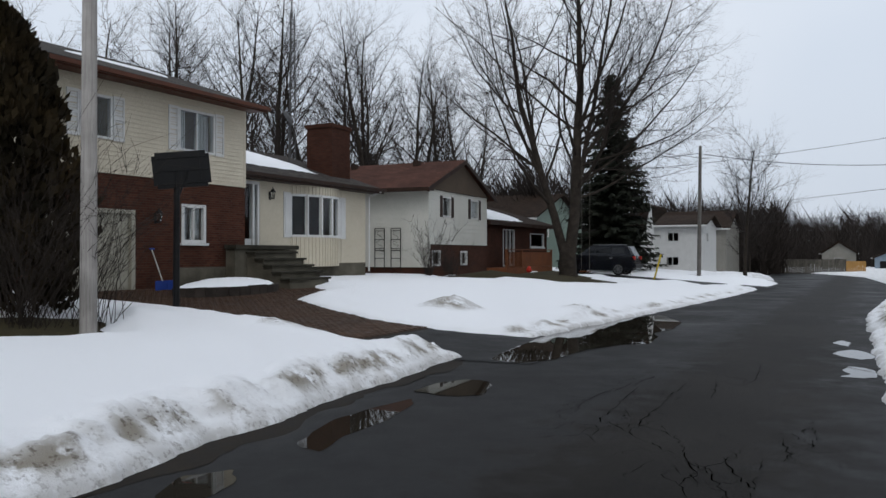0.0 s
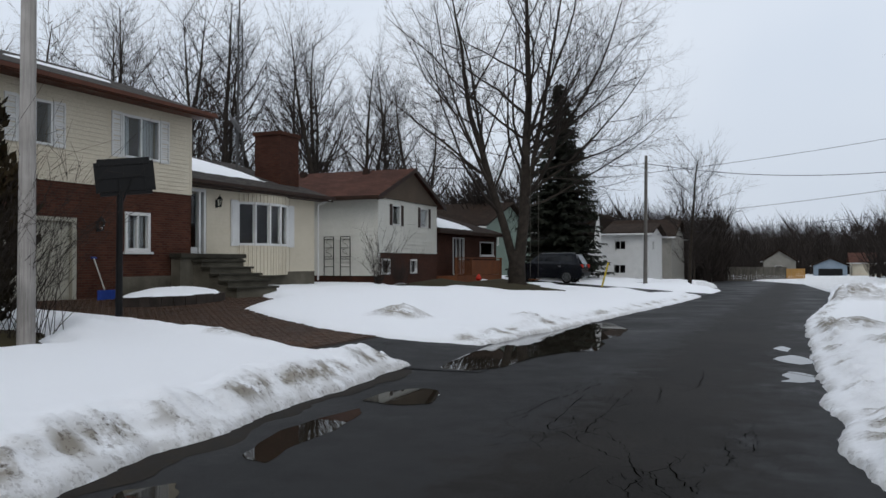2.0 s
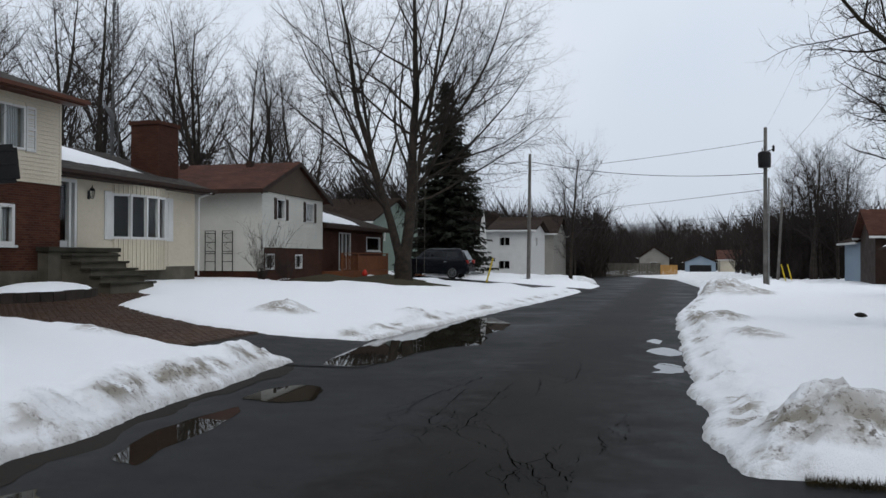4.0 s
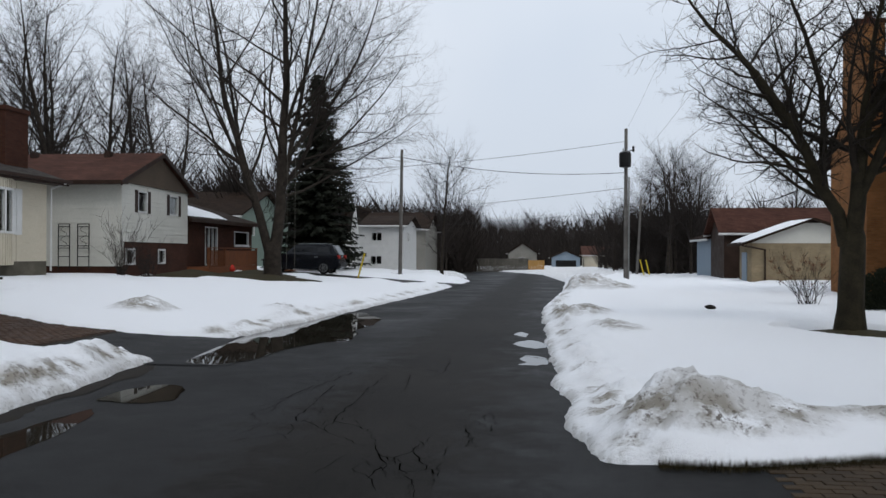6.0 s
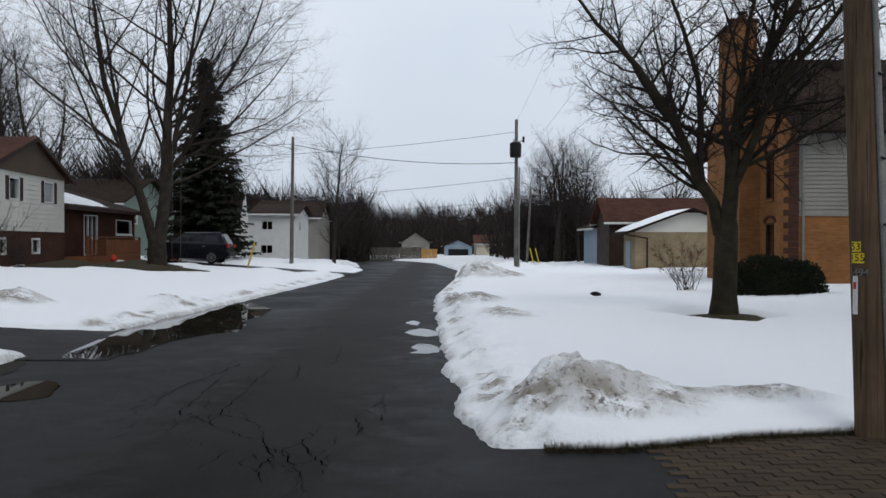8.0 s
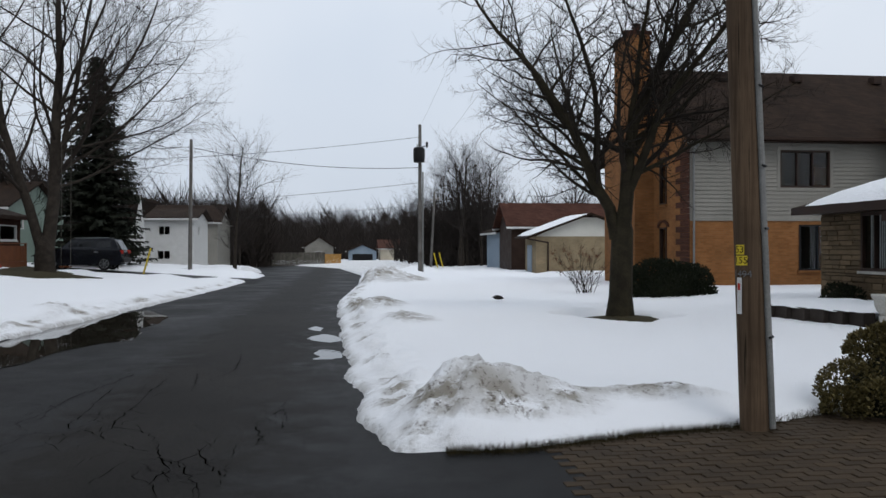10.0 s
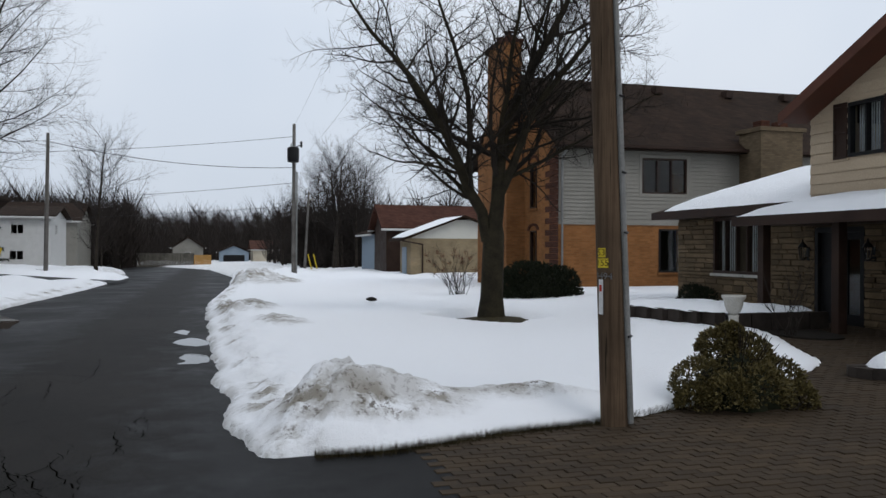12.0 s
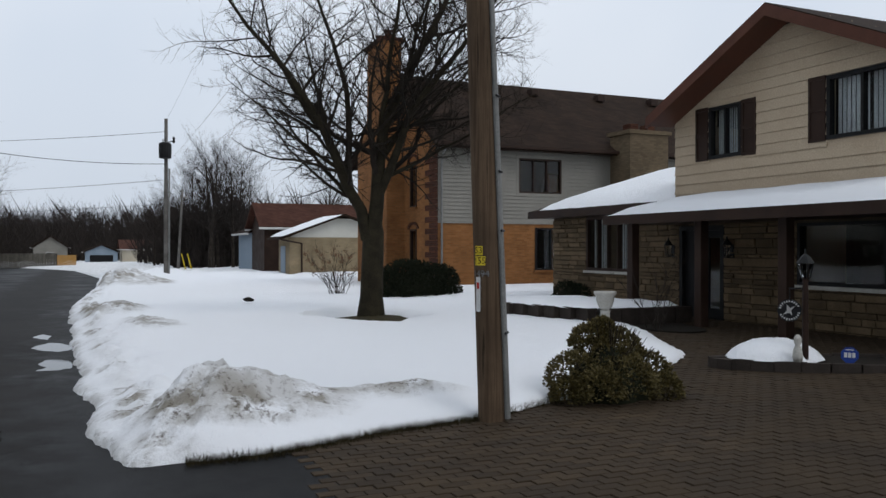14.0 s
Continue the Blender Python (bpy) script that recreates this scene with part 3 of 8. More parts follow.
def window(parent, face, a0, a1, z0, z1, panes=2, frame_mat=None, width=0.06, sill=None, shutters=None, shutter_w=0.36, curtain=0, deep=0.09, bar=0.045, name="window", label=""):
    """A frame with its panes, sill and shutters, set in a real opening."""
    frame_mat = frame_mat or WHITE_PAINT
    bm = bmesh.new()
    for p, q, s, t in ((a0, a1, z0, z0 + width), (a0, a1, z1 - width, z1), (a0, a0 + width, z0 + width, z1 - width), (a1 - width, a1, z0 + width, z1 - width)):
        face.box(bm, p, q, -deep, 0.035, s, t)
    inner, bars = (a1 - a0 - 2 * width) / panes, []
    for k in range(1, panes):
        c = a0 + width + k * inner
        bars.append(face.box(bmesh.new(), c - bar / 2, c + bar / 2, -deep, 0.025, z0 + width, z1 - width))
    bmesh.ops.remove_doubles(bm, verts=bm.verts[:], dist=1e-4)
    ob = part(name, bm, frame_mat, parent, label)
    for b in bars:
        part("mullion", b, frame_mat, ob)
    for k in range(panes):
        g = bmesh.new()
        face.box(g, a0 + width + k * inner + (bar / 2 if k else 0), a0 + width + (k + 1) * inner - (bar / 2 if k < panes - 1 else 0), -0.05, -0.044, z0 + width, z1 - width)
        pane = part("pane", g, GLASS, ob)
        pane.visible_shadow = False
    # added dark sheet: the room's shade is in its colour
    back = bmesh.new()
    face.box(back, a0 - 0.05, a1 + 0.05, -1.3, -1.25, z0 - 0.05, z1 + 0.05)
    part("room_wall", back, ROOM_SHADE, ob, "near-black sheet standing for the dim interior behind the glass")
    if sill:
        part("sill", face.box(bmesh.new(), a0 - 0.06, a1 + 0.06, -0.02, 0.09, z0 - 0.07, z0 - 0.003), sill, ob)
    if curtain:
        for side in (0, 1):
            cm, n = bmesh.new(), 14
            wide = (a1 - a0) * curtain
            for k in range(n):
                p = (a0 + 0.04 if side == 0 else a1 - 0.04 - wide) + wide * k / n
                face.box(cm, p, p + wide / n, -0.2 - 0.025 * (k % 2), -0.19 - 0.025 * (k % 2), z0 + 0.02, z1 - 0.02)
            part("curtain", cm, CURTAIN, ob, "pale hanging curtain")
    if shutters:
        for p in (a0 - shutter_w - 0.02, a1 + 0.02):
            sm = bmesh.new()
            face.box(sm, p, p + 0.05, 0.002, 0.045, z0 - 0.02, z1 + 0.02)
            face.box(sm, p + shutter_w - 0.05, p + shutter_w, 0.002, 0.045, z0 - 0.02, z1 + 0.02)
            mid = (z0 + z1) / 2
            for s, t in ((z0 - 0.02, z0 + 0.05), (mid - 0.035, mid + 0.035), (z1 - 0.05, z1 + 0.02)):
                face.box(sm, p + 0.05, p + shutter_w - 0.05, 0.002, 0.045, s, t)
            for s, t in ((z0 + 0.05, mid - 0.035), (mid + 0.035, z1 - 0.05)):
                if shutters == BROWN_PAINT:
                    face.box(sm, p + 0.05, p + shutter_w - 0.05, 0.002, 0.03, s, t)
                    continue
                n = max(3, int((t - s) / 0.06))
                for k in range(n):
                    face.lap(sm, p + 0.05, p + shutter_w - 0.05, s + (t - s) * k / n, s + (t - s) * (k + 1) / n, 0.035)
            part("shutter", sm, shutters, ob)
    return ob


def slab(bm, corners, thick):
    """A sloping sheet of four corners with thickness downward."""
    top = [bm.verts.new(c) for c in corners]
    low = [bm.verts.new((x, y, z - thick)) for x, y, z in corners]
    bm.faces.new(top)
    bm.faces.new(low[::-1])
    for i in range(4):
        bm.faces.new((top[i], low[i], low[(i + 1) % 4], top[(i + 1) % 4]))
    bmesh.ops.recalc_face_normals(bm, faces=bm.faces[:])
    return bm


def snow_patch(parent, corners, thick=0.14, seed=1, ragged=0.25):
    """Snow lying on a roof plane: a soft sheet with an uneven edge."""
    c = [Vector(p) for p in corners]
    n, m = 26, 12
    verts, faces = [], []
    rng = random.Random(seed)
    wav = [[rng.uniform(-1, 1) for _ in range(n + 1)] for _ in range(4)]
    for j in range(m + 1):
        for i in range(n + 1):
            u, v = i / n, j / m
            uu = u + ragged * 0.05 * wav[2][j] * (1 if u > 0.5 else -1) * abs(2 * u - 1)
            vv = v + ragged * 0.12 * (wav[0][i] * (1 - v) + wav[1][i] * v)
            p = (c[0] * (1 - uu) + c[1] * uu) * (1 - vv) + (c[3] * (1 - uu) + c[2] * uu) * vv
            edge = min(u, 1 - u) * 2.2 * n / 8, min(v, 1 - v) * m / 2.2
            k = min(1, edge[0]) * min(1, edge[1])
            verts.append((p.x, p.y, p.z + thick * math.sqrt(k) + 0.012 * rng.uniform(-1, 1) * k - 0.02 * (k == 0)))
    for j in range(m):
        for i in range(n):
            a = j * (n + 1) + i
            faces.append((a, a + 1, a + n + 2, a + n + 1))
    return part("roof_snow", (verts, faces), SNOW, parent, "white snow lying on the roof", smooth=True)


def gutter(parent, p0, p1, material, size=0.12):
    """A trough with a rolled lip along the eaves."""
    p0, p1 = Vector(p0), Vector(p1)
    d = (p1 - p0).normalized()
    out = d.cross(Vector((0, 0, 1)))
    prof = [(-0.5, 0.5), (-0.5, -0.35), (-0.3, -0.5), (0.25, -0.5), (0.5, 0.25), (0.62, 0.35), (0.5, 0.5), (0.4, 0.3), (0.15, -0.38), (-0.38, -0.38), (-0.38, 0.5)]
    bm = bmesh.new()
    ends = [[bm.verts.new(p + out * a * size + Vector((0, 0, b * size))) for a, b in prof] for p in (p0, p1)]
    n = len(prof)
    for k in range(n):
        bm.faces.new((ends[0][k], ends[0][(k + 1) % n], ends[1][(k + 1) % n], ends[1][k]))
    bm.faces.new(ends[0])
    bm.faces.new(ends[1][::-1])
    bmesh.ops.recalc_face_normals(bm, faces=bm.faces[:])
    return part("gutter", bm, material, parent)


def shell(parent, x0, x1, y0, y1, z0, z1, material, skip=()):
    """The plain sides of a house that close it behind; skip: the sides built on their own."""
    for side, size in (("w", (x0, x0 + 0.2, y0, y1)), ("e", (x1 - 0.2, x1, y0, y1)), ("s", (x0 + 0.2, x1 - 0.2, y0, y0 + 0.2)), ("n", (x0 + 0.2, x1 - 0.2, y1 - 0.2, y1))):
        if side not in skip:
            part("wall", one(*size, z0, z1), material, parent)


def lantern(name, face, a, z, parent=None):
    """A carriage lamp on a bracket."""
    p = face.at(a, 0.16, z)
    t = thing(name, *face.at(a, 0, z), "Black wall lantern with glass panes on a bracket", "wall lamp")
    bm = bmesh.new()
    face.box(bm, a - 0.05, a + 0.05, 0.016, 0.035, z - 0.22, z + 0.06)
    rod(bm, face.at(a, 0.03, z - 0.15), face.at(a, 0.16, z - 0.2), 0.012)
    part("bracket", bm, BLACK_PAINT, t)
    part("cup", lathe(bmesh.new(), p[0], p[1], [(0.05, z - 0.2), (0.05, z - 0.18)], 6), BLACK_PAINT, t)
    for k in range(6):
        c, q = math.cos(k * math.tau / 6), math.sin(k * math.tau / 6)
        part("cage_bar", rod(bmesh.new(), (p[0] + 0.05 * c, p[1] + 0.05 * q, z - 0.19), (p[0] + 0.085 * c, p[1] + 0.085 * q, z + 0.05), 0.007, n=4), BLACK_PAINT, t)
    part("cap", lathe(bmesh.new(), p[0], p[1], [(0.105, z + 0.05), (0.07, z + 0.11), (0.02, z + 0.16), (0.012, z + 0.22)], 6), BLACK_PAINT, t)
    part("glass", lathe(bmesh.new(), p[0], p[1], [(0.044, z - 0.17), (0.078, z + 0.045)], 6), GLASS, t)
    return t


# -- split-level house with the brick garage --
X1 = -17.2
h1 = thing("house", X1, 17, 0.8, "Split-level house of cream siding over red brick, grey shingled roof", "house")
f1 = Face("x", X1, 1)
HOLES1 = [(12.9, 15.75, 0.6, 2.86), (17.42, 18.38, 2.02, 3.12)]
UP1 = [(14.0, 15.0, 4.62, 5.72), (17.3, 18.75, 4.62, 5.82)]
wall(h1, f1, 10.5, 20.12, 0.3, 3.76, BRICK_RED, HOLES1, label="red brick garage wall")
wall(h1, f1, 10.5, 20.12, 3.76, 6.2, CREAM, UP1)
siding(h1, f1, 10.5, 20.12, 3.76, 6.2, 0.115, CREAM, [(a - 0.02, b + 0.02, c - 0.02, d + 0.02) for a, b, c, d in UP1])
part("foundation", f1.box(bmesh.new(), 17.2, 20.1, 0.003, 0.03, 0.5, 1.32), CONCRETE, h1, "stained concrete footing")
part("corner_trim", f1.box(bmesh.new(), 20.05, 20.14, 0.0, 0.022, 3.76, 6.2), CREAM, h1)
window(h1, f1, *UP1[0], 2, shutters=WHITE_PAINT)
window(h1, f1, *UP1[1], 2, shutters=WHITE_PAINT, curtain=0.3)
window(h1, f1, *HOLES1[1], 2, width=0.09, sill=WHITE_PAINT, curtain=0.4)
door = part("garage_door", f1.box(bmesh.new(), 12.95, 15.7, -0.12, -0.08, 0.6, 2.8), CREAM_PAINT, h1, "cream panelled garage door")
for r in range(4):
    for c in range(4):
        part("panel", f1.box(bmesh.new(), 13.05 + c * 0.66, 13.62 + c * 0.66, -0.08, -0.062, 0.82 + r * 0.51, 1.22 + r * 0.51), CREAM_PAINT, door)
bm = bmesh.new()
f1.box(bm, 15.62, 15.75, -0.1, 0.03, 0.6, 2.86)
f1.box(bm, 12.85, 15.62, -0.1, 0.03, 2.76, 2.86)
part("door_frame", bm, CREAM_PAINT, h1)
shell(h1, X1 - 9, X1, 10.5, 20.12, 0.3, 6.2, CREAM, ("e",))
# roof: eaves along the street side, a low slope, red-brown fascia
part("roof", slab(bmesh.new(), [(X1 + 0.6, 9.9, 6.32), (X1 + 0.6, 20.45, 6.26), (X1 - 4.5, 20.45, 8.0), (X1 - 4.5, 9.9, 8.0)], 0.1), SHINGLE, h1)
part("roof", slab(bmesh.new(), [(X1 - 4.5, 9.9, 8.0), (X1 - 4.5, 20.45, 8.0), (X1 - 9.6, 20.45, 6.32), (X1 - 9.6, 9.9, 6.32)], 0.1), SHINGLE, h1)
part("soffit", one(X1 - 0.0, X1 + 0.58, 9.9, 20.45, 6.12, 6.18), RED_BROWN, h1)
for x, sgn in ((X1, 1), (X1 - 9, -1)):
    part("fascia", one(x + 0.58 * sgn, x + 0.63 * sgn, 9.9, 20.45, 6.08, 6.25), RED_BROWN, h1)
bm = prism(bmesh.new(), [(X1 - 0.01, 6.2), (X1 - 8.99, 6.2), (X1 - 4.5, 7.75)], lambda a, s, z: (a, 20.0 + 0.12 * s, z))
part("gable", bm, CREAM, h1)
gutter(h1, (X1 + 0.7, 20.45, 6.18), (X1 + 0.7, 9.9, 6.18), RED_BROWN)
snow_patch(h1, [(X1 - 1.6, 15.0, 7.04), (X1 - 1.6, 18.6, 7.04), (X1 - 1.95, 18.4, 7.15), (X1 - 1.95, 15.0, 7.15)], 0.05, 3)

# -- its one-storey wing with the bow window --
X1B = -18.0
h1b = thing("house", X1B, 25, 0.85, "Single-storey cream house wing with a bow window and snowy roof", "house")
f1b = Face("x", X1B, 1)
HB = [(20.75, 21.75, 1.95, 4.1), (23.3, 26.62, 2.32, 3.8)]
wall(h1b, f1b, 20.12, 28.36, 1.36, 4.2, CREAM, HB)
siding(h1b, f1b, 20.12, 23.3, 1.36, 4.2, 0.115, CREAM, [(20.7, 21.8, 1.9, 4.15)])
siding(h1b, f1b, 26.62, 28.36, 1.36, 4.2, 0.115, CREAM)
part("foundation", one(X1B - 0.2, X1B + 0.02, 20.12, 28.36, 0.4, 1.36), CONCRETE, h1b, "concrete footing")
shell(h1b, X1B - 8.5, X1B, 20.2, 28.36, 0.4, 4.2, CREAM, ("e", "s"))
# bow: five facets, board and batten above and below
bow = []
for k in range(6):
    a = radians(-42 + 84 * k / 5)
    bow.append((X1B - 1.48 + 2.0 * math.cos(a) , 24.96 + 2.0 * math.sin(a) * 1.12))
for (xa, ya), (xb, yb) in zip(bow, bow[1:]):
    n = 4
    for s, t in ((1.25, 2.3), (3.82, 4.2)):
        bm = bmesh.new()
        v = [bm.verts.new((x, y, z)) for z in (s, t) for x, y in ((xa, ya), (xb, yb), (xb - 0.15, yb), (xa - 0.15, ya))]
        for q in ((0, 1, 5, 4), (1, 2, 6, 5), (2, 3, 7, 6), (3, 0, 4, 7), (3, 2, 1, 0), (4, 5, 6, 7)):
            bm.faces.new([v[i] for i in q])
        for k in range(n):
            u = (k + 0.5) / n
            px, py = xa + (xb - xa) * u, ya + (yb - ya) * u
            box(bm, px - 0.005, px + 0.022, py - 0.02, py + 0.02, s + 0.002, t - 0.002)
        part("bow_panel", bm, CREAM, h1b, "vertical cream boards")
    bm = bmesh.new()
    for s, t in ((2.3, 2.38), (3.74, 3.82)):
        v = [bm.verts.new((x, y, z)) for z in (s, t) for x, y in ((xa + 0.03, ya), (xb + 0.03, yb), (xb - 0.1, yb), (xa - 0.1, ya))]
        for q in ((0, 1, 5, 4), (1, 2, 6, 5), (2, 3, 7, 6), (3, 0, 4, 7), (3, 2, 1, 0), (4, 5, 6, 7)):
            bm.faces.new([v[i] for i in q])
    for x, y in ((xa, ya), (xb, yb))[:2 if (xb, yb) == bow[-1] else 1]:
        box(bm, x - 0.08, x + 0.045, y - 0.038, y + 0.038, 2.302, 3.818)
    win = part("window", bm, WHITE_PAINT, h1b)
    bm = bmesh.new()
    v = [bm.verts.new((x, y, z)) for z in (2.38, 3.74) for x, y in ((xa - 0.03, ya), (xb - 0.03, yb), (xb - 0.036, yb), (xa - 0.036, ya))]
    for q in ((0, 1, 5, 4), (1, 2, 6, 5), (2, 3, 7, 6), (3, 0, 4, 7), (3, 2, 1, 0), (4, 5, 6, 7)):
        bm.faces.new([v[i] for i in q])
    bmesh.ops.recalc_face_normals(bm, faces=bm.faces[:])
    pane = part("pane", bm, GLASS, win)
    pane.visible_shadow = False
# dark sheet added behind the bow for the unlit room's shade
part("room_wall", one(X1B - 1.6, X1B - 1.5, 22.6, 27.3, 1.9, 4.1), ROOM_SHADE, h1b, "near-black sheet standing for the dim interior behind the glass")
for p in (23.05, 26.5):
    sm = bmesh.new()
    f1b.box(sm, p, p + 0.38, 0.016, 0.05, 2.28, 3.86)
    for s in (2.42, 3.12):
        f1b.box(sm, p + 0.06, p + 0.32, 0.05, 0.062, s, s + 0.6)
    part("shutter", sm, WHITE_PAINT, h1b)
# front door with side light
bm = bmesh.new()
f1b.box(bm, 20.75, 21.75, -0.1, 0.04, 4.0, 4.1)
for p in (20.75, 21.4, 21.65):
    f1b.box(bm, p, p + 0.1, -0.1, 0.04, 1.95, 4.0)
entry = part("door", bm, WHITE_PAINT, h1b, "white storm door with full glass")
bm = bmesh.new()
f1b.box(bm, 20.85, 21.4, -0.06, -0.02, 1.95, 2.2)
part("kick_panel", bm, WHITE_PAINT, entry)
for p, q in ((20.85, 21.4), (21.5, 21.65)):
    pane = part("pane", f1b.box(bmesh.new(), p, q, -0.05, -0.044, 2.2, 4.0), GLASS, entry)
    pane.visible_shadow = False
# added sheet, painted as dark as the hall behind the glass
part("room_wall", f1b.box(bmesh.new(), 20.7, 21.8, -1.0, -0.95, 1.9, 4.1), ROOM_SHADE, entry)
part("roof", slab(bmesh.new(), [(X1B + 0.55, 20.15, 4.32), (X1B + 0.55, 28.9, 4.32), (X1B - 4.25, 28.9, 5.9), (X1B - 4.25, 20.15, 5.9)], 0.1), SHINGLE, h1b)
part("roof", slab(bmesh.new(), [(X1B - 4.25, 20.15, 5.9), (X1B - 4.25, 28.9, 5.9), (X1B - 9.05, 28.9, 4.32), (X1B - 9.05, 20.15, 4.32)], 0.1), SHINGLE, h1b)
part("gable", prism(bmesh.new(), [(X1B - 0.01, 4.2), (X1B - 8.49, 4.2), (X1B - 4.25, 5.7)], lambda a, s, z: (a, 28.24 + 0.12 * s, z)), CREAM, h1b)
part("soffit", one(X1B, X1B + 0.52, 20.15, 28.9, 4.14, 4.2), BROWN_PAINT, h1b)
part("fascia", one(X1B + 0.52, X1B + 0.57, 20.15, 28.9, 4.12, 4.32), BROWN_PAINT, h1b)
gutter(h1b, (X1B + 0.64, 28.9, 4.26), (X1B + 0.64, 20.15, 4.26), BROWN_PAINT)
snow_patch(h1b, [(X1B - 0.9, 20.3, 4.82), (X1B - 0.9, 26.3, 4.82), (X1B - 3.9, 24.6, 5.80), (X1B - 3.9, 20.3, 5.80)], 0.16, 5)
bm = bmesh.new()
rod(bm, (X1B + 0.62, 28.6, 4.2), (X1B + 0.1, 28.5, 4.0), 0.035)
rod(bm, (X1B + 0.1, 28.5, 4.0), (X1B + 0.1, 28.5, 1.0), 0.035)
part("downpipe", bm, WHITE_PAINT, h1b)
# brick chimney with a cap course
bm = bmesh.new()
box(bm, X1B - 1.95, X1B - 0.75, 27.1, 28.4, 4.3, 6.75)
chim = part("chimney", bm, BRICK_DARK, h1b, "wide dark brick chimney")
part("cap", one(X1B - 2.01, X1B - 0.69, 27.04, 28.46, 6.7, 6.86, bevel=0.02), BRICK_DARK, chim)
# steps and landing
steps = thing("front_steps", X1B + 1.2, 22, 0.8, "Weathered concrete front steps and landing with mossy treads", "steps")
part("landing", one(X1B + 0.05, X1B + 1.2, 20.25, 22.2, 0.4, 1.84), CONCRETE, steps)
part("side_block", one(X1B + 0.85, X1B + 1.2, 19.2, 20.24, 0.4, 1.84), CONCRETE, steps)
part("slab", one(X1B + 0.83, X1B + 1.28, 19.15, 20.2, 1.845, 1.98, bevel=0.015), MOSSY, steps)
part("slab", one(X1B + 0.04, X1B + 1.28, 20.2, 22.25, 1.845, 1.98, bevel=0.015), MOSSY, steps)
for k in range(5):
    z = 1.78 - 0.2 * k
    x = X1B + 1.2 + 0.32 * k
    part("riser", one(x, x + 0.32, 19.75, 21.75, 0.35, z - 0.07), CONCRETE, steps)
    part("tread", one(x + 0.002, x + 0.38, 19.68, 21.82, z - 0.068, z, bevel=0.012), MOSSY, steps)
lantern("wall_lantern", f1b, 22.3, 3.75)
lantern("wall_lantern", f1, 16.45, 2.75)

# -- white house with the gable to the street --
X2 = -17.3
h2 = thing("house", X2, 36, 0.8, "White-sided raised house with dark brick base and red-brown roof", "house")
f2 = Face("x", X2, 1, slant=-0.06, a_ref=32.5)
Y2A, Y2B = 32.5, 39.9
H2UP = [(34.05, 35.05, 3.42, 4.36), (37.55, 38.65, 3.45, 4.4)]
H2LOW = [(32.85, 33.8, 1.15, 1.86), (36.25, 37.1, 1.15, 1.84)]
wall(h2, f2, Y2A, Y2B, 0.4, 2.13, BRICK_DARK, H2LOW, label="dark brick basement wall")
wall(h2, f2, Y2A, Y2B, 2.13, 4.6, WHITE_SIDING, H2UP)
siding(h2, f2, Y2A, Y2B, 2.13, 4.6, 0.2, WHITE_SIDING, [(a - 0.02, b + 0.02, c - 0.02, d + 0.02) for a, b, c, d in H2UP], proud=0.03)
for w in H2UP:
    window(h2, f2, *w, 1, shutters=BROWN_PAINT, shutter_w=0.28)
for w in H2LOW:
    window(h2, f2, *w, 1, width=0.08, frame_mat=WHITE_PAINT)
s2 = Face("y", Y2A, -1)
wall(h2, s2, -27.5, X2, 0.4, 1.1, BRICK_DARK, label="dark brick footing")
wall(h2, s2, -27.5, X2, 1.1, 4.6, WHITE_SIDING)
siding(h2, s2, -27.5, X2, 1.1, 4.6, 0.2, WHITE_SIDING, proud=0.03)
part("wall", one(-27.5, X2 - 0.6, Y2B - 0.2, Y2B, 0.4, 4.6), WHITE_SIDING, h2)
part("wall", one(-27.7, -27.5, Y2A, Y2B, 0.4, 4.6), WHITE_SIDING, h2)
mid2, top2 = 36.25, 6.25


def verge2(y):
    return X2 - 0.06 * (y - 32.5) + 0.3


for y in (Y2A - 0.65, Y2B + 0.75):
    part("roof", slab(bmesh.new(), [(verge2(y), y, 4.62), (-28.2, y, 4.62), (-28.2, mid2, top2), (verge2(mid2), mid2, top2)], 0.12), SHINGLE_RED, h2)
    bm = bmesh.new()
    slab(bm, [(verge2(y) + 0.03, y, 4.60), (verge2(y) - 0.03, y, 4.60), (verge2(mid2) - 0.03, mid2, top2 - 0.02), (verge2(mid2) + 0.03, mid2, top2 - 0.02)], 0.2)
    part("bargeboard", bm, BROWN_PAINT, h2)
part("gable", prism(bmesh.new(), [(Y2A, 4.6), (Y2B, 4.6), (mid2, top2 - 0.15)], lambda a, s, z: (X2 - 0.06 * (a - 32.5) + 0.1 - 0.2 * s, a, z)), BROWN_STUCCO, h2, "brown panelled gable end")
part("soffit", one(-28, X2 + 0.3, Y2A - 0.6, Y2A, 4.5, 4.55), BROWN_PAINT, h2)
part("fascia", one(-28.2, X2 + 0.33, Y2A - 0.7, Y2A - 0.65, 4.45, 4.63), BROWN_PAINT, h2)
for x in (-19.6, -23.2):
    part("roof_vent", one(x - 0.15, x + 0.15, mid2 - 0.75, mid2 - 0.45, top2 - 0.3, top2 + 0.02, bevel=0.03), BROWN_PAINT, h2)

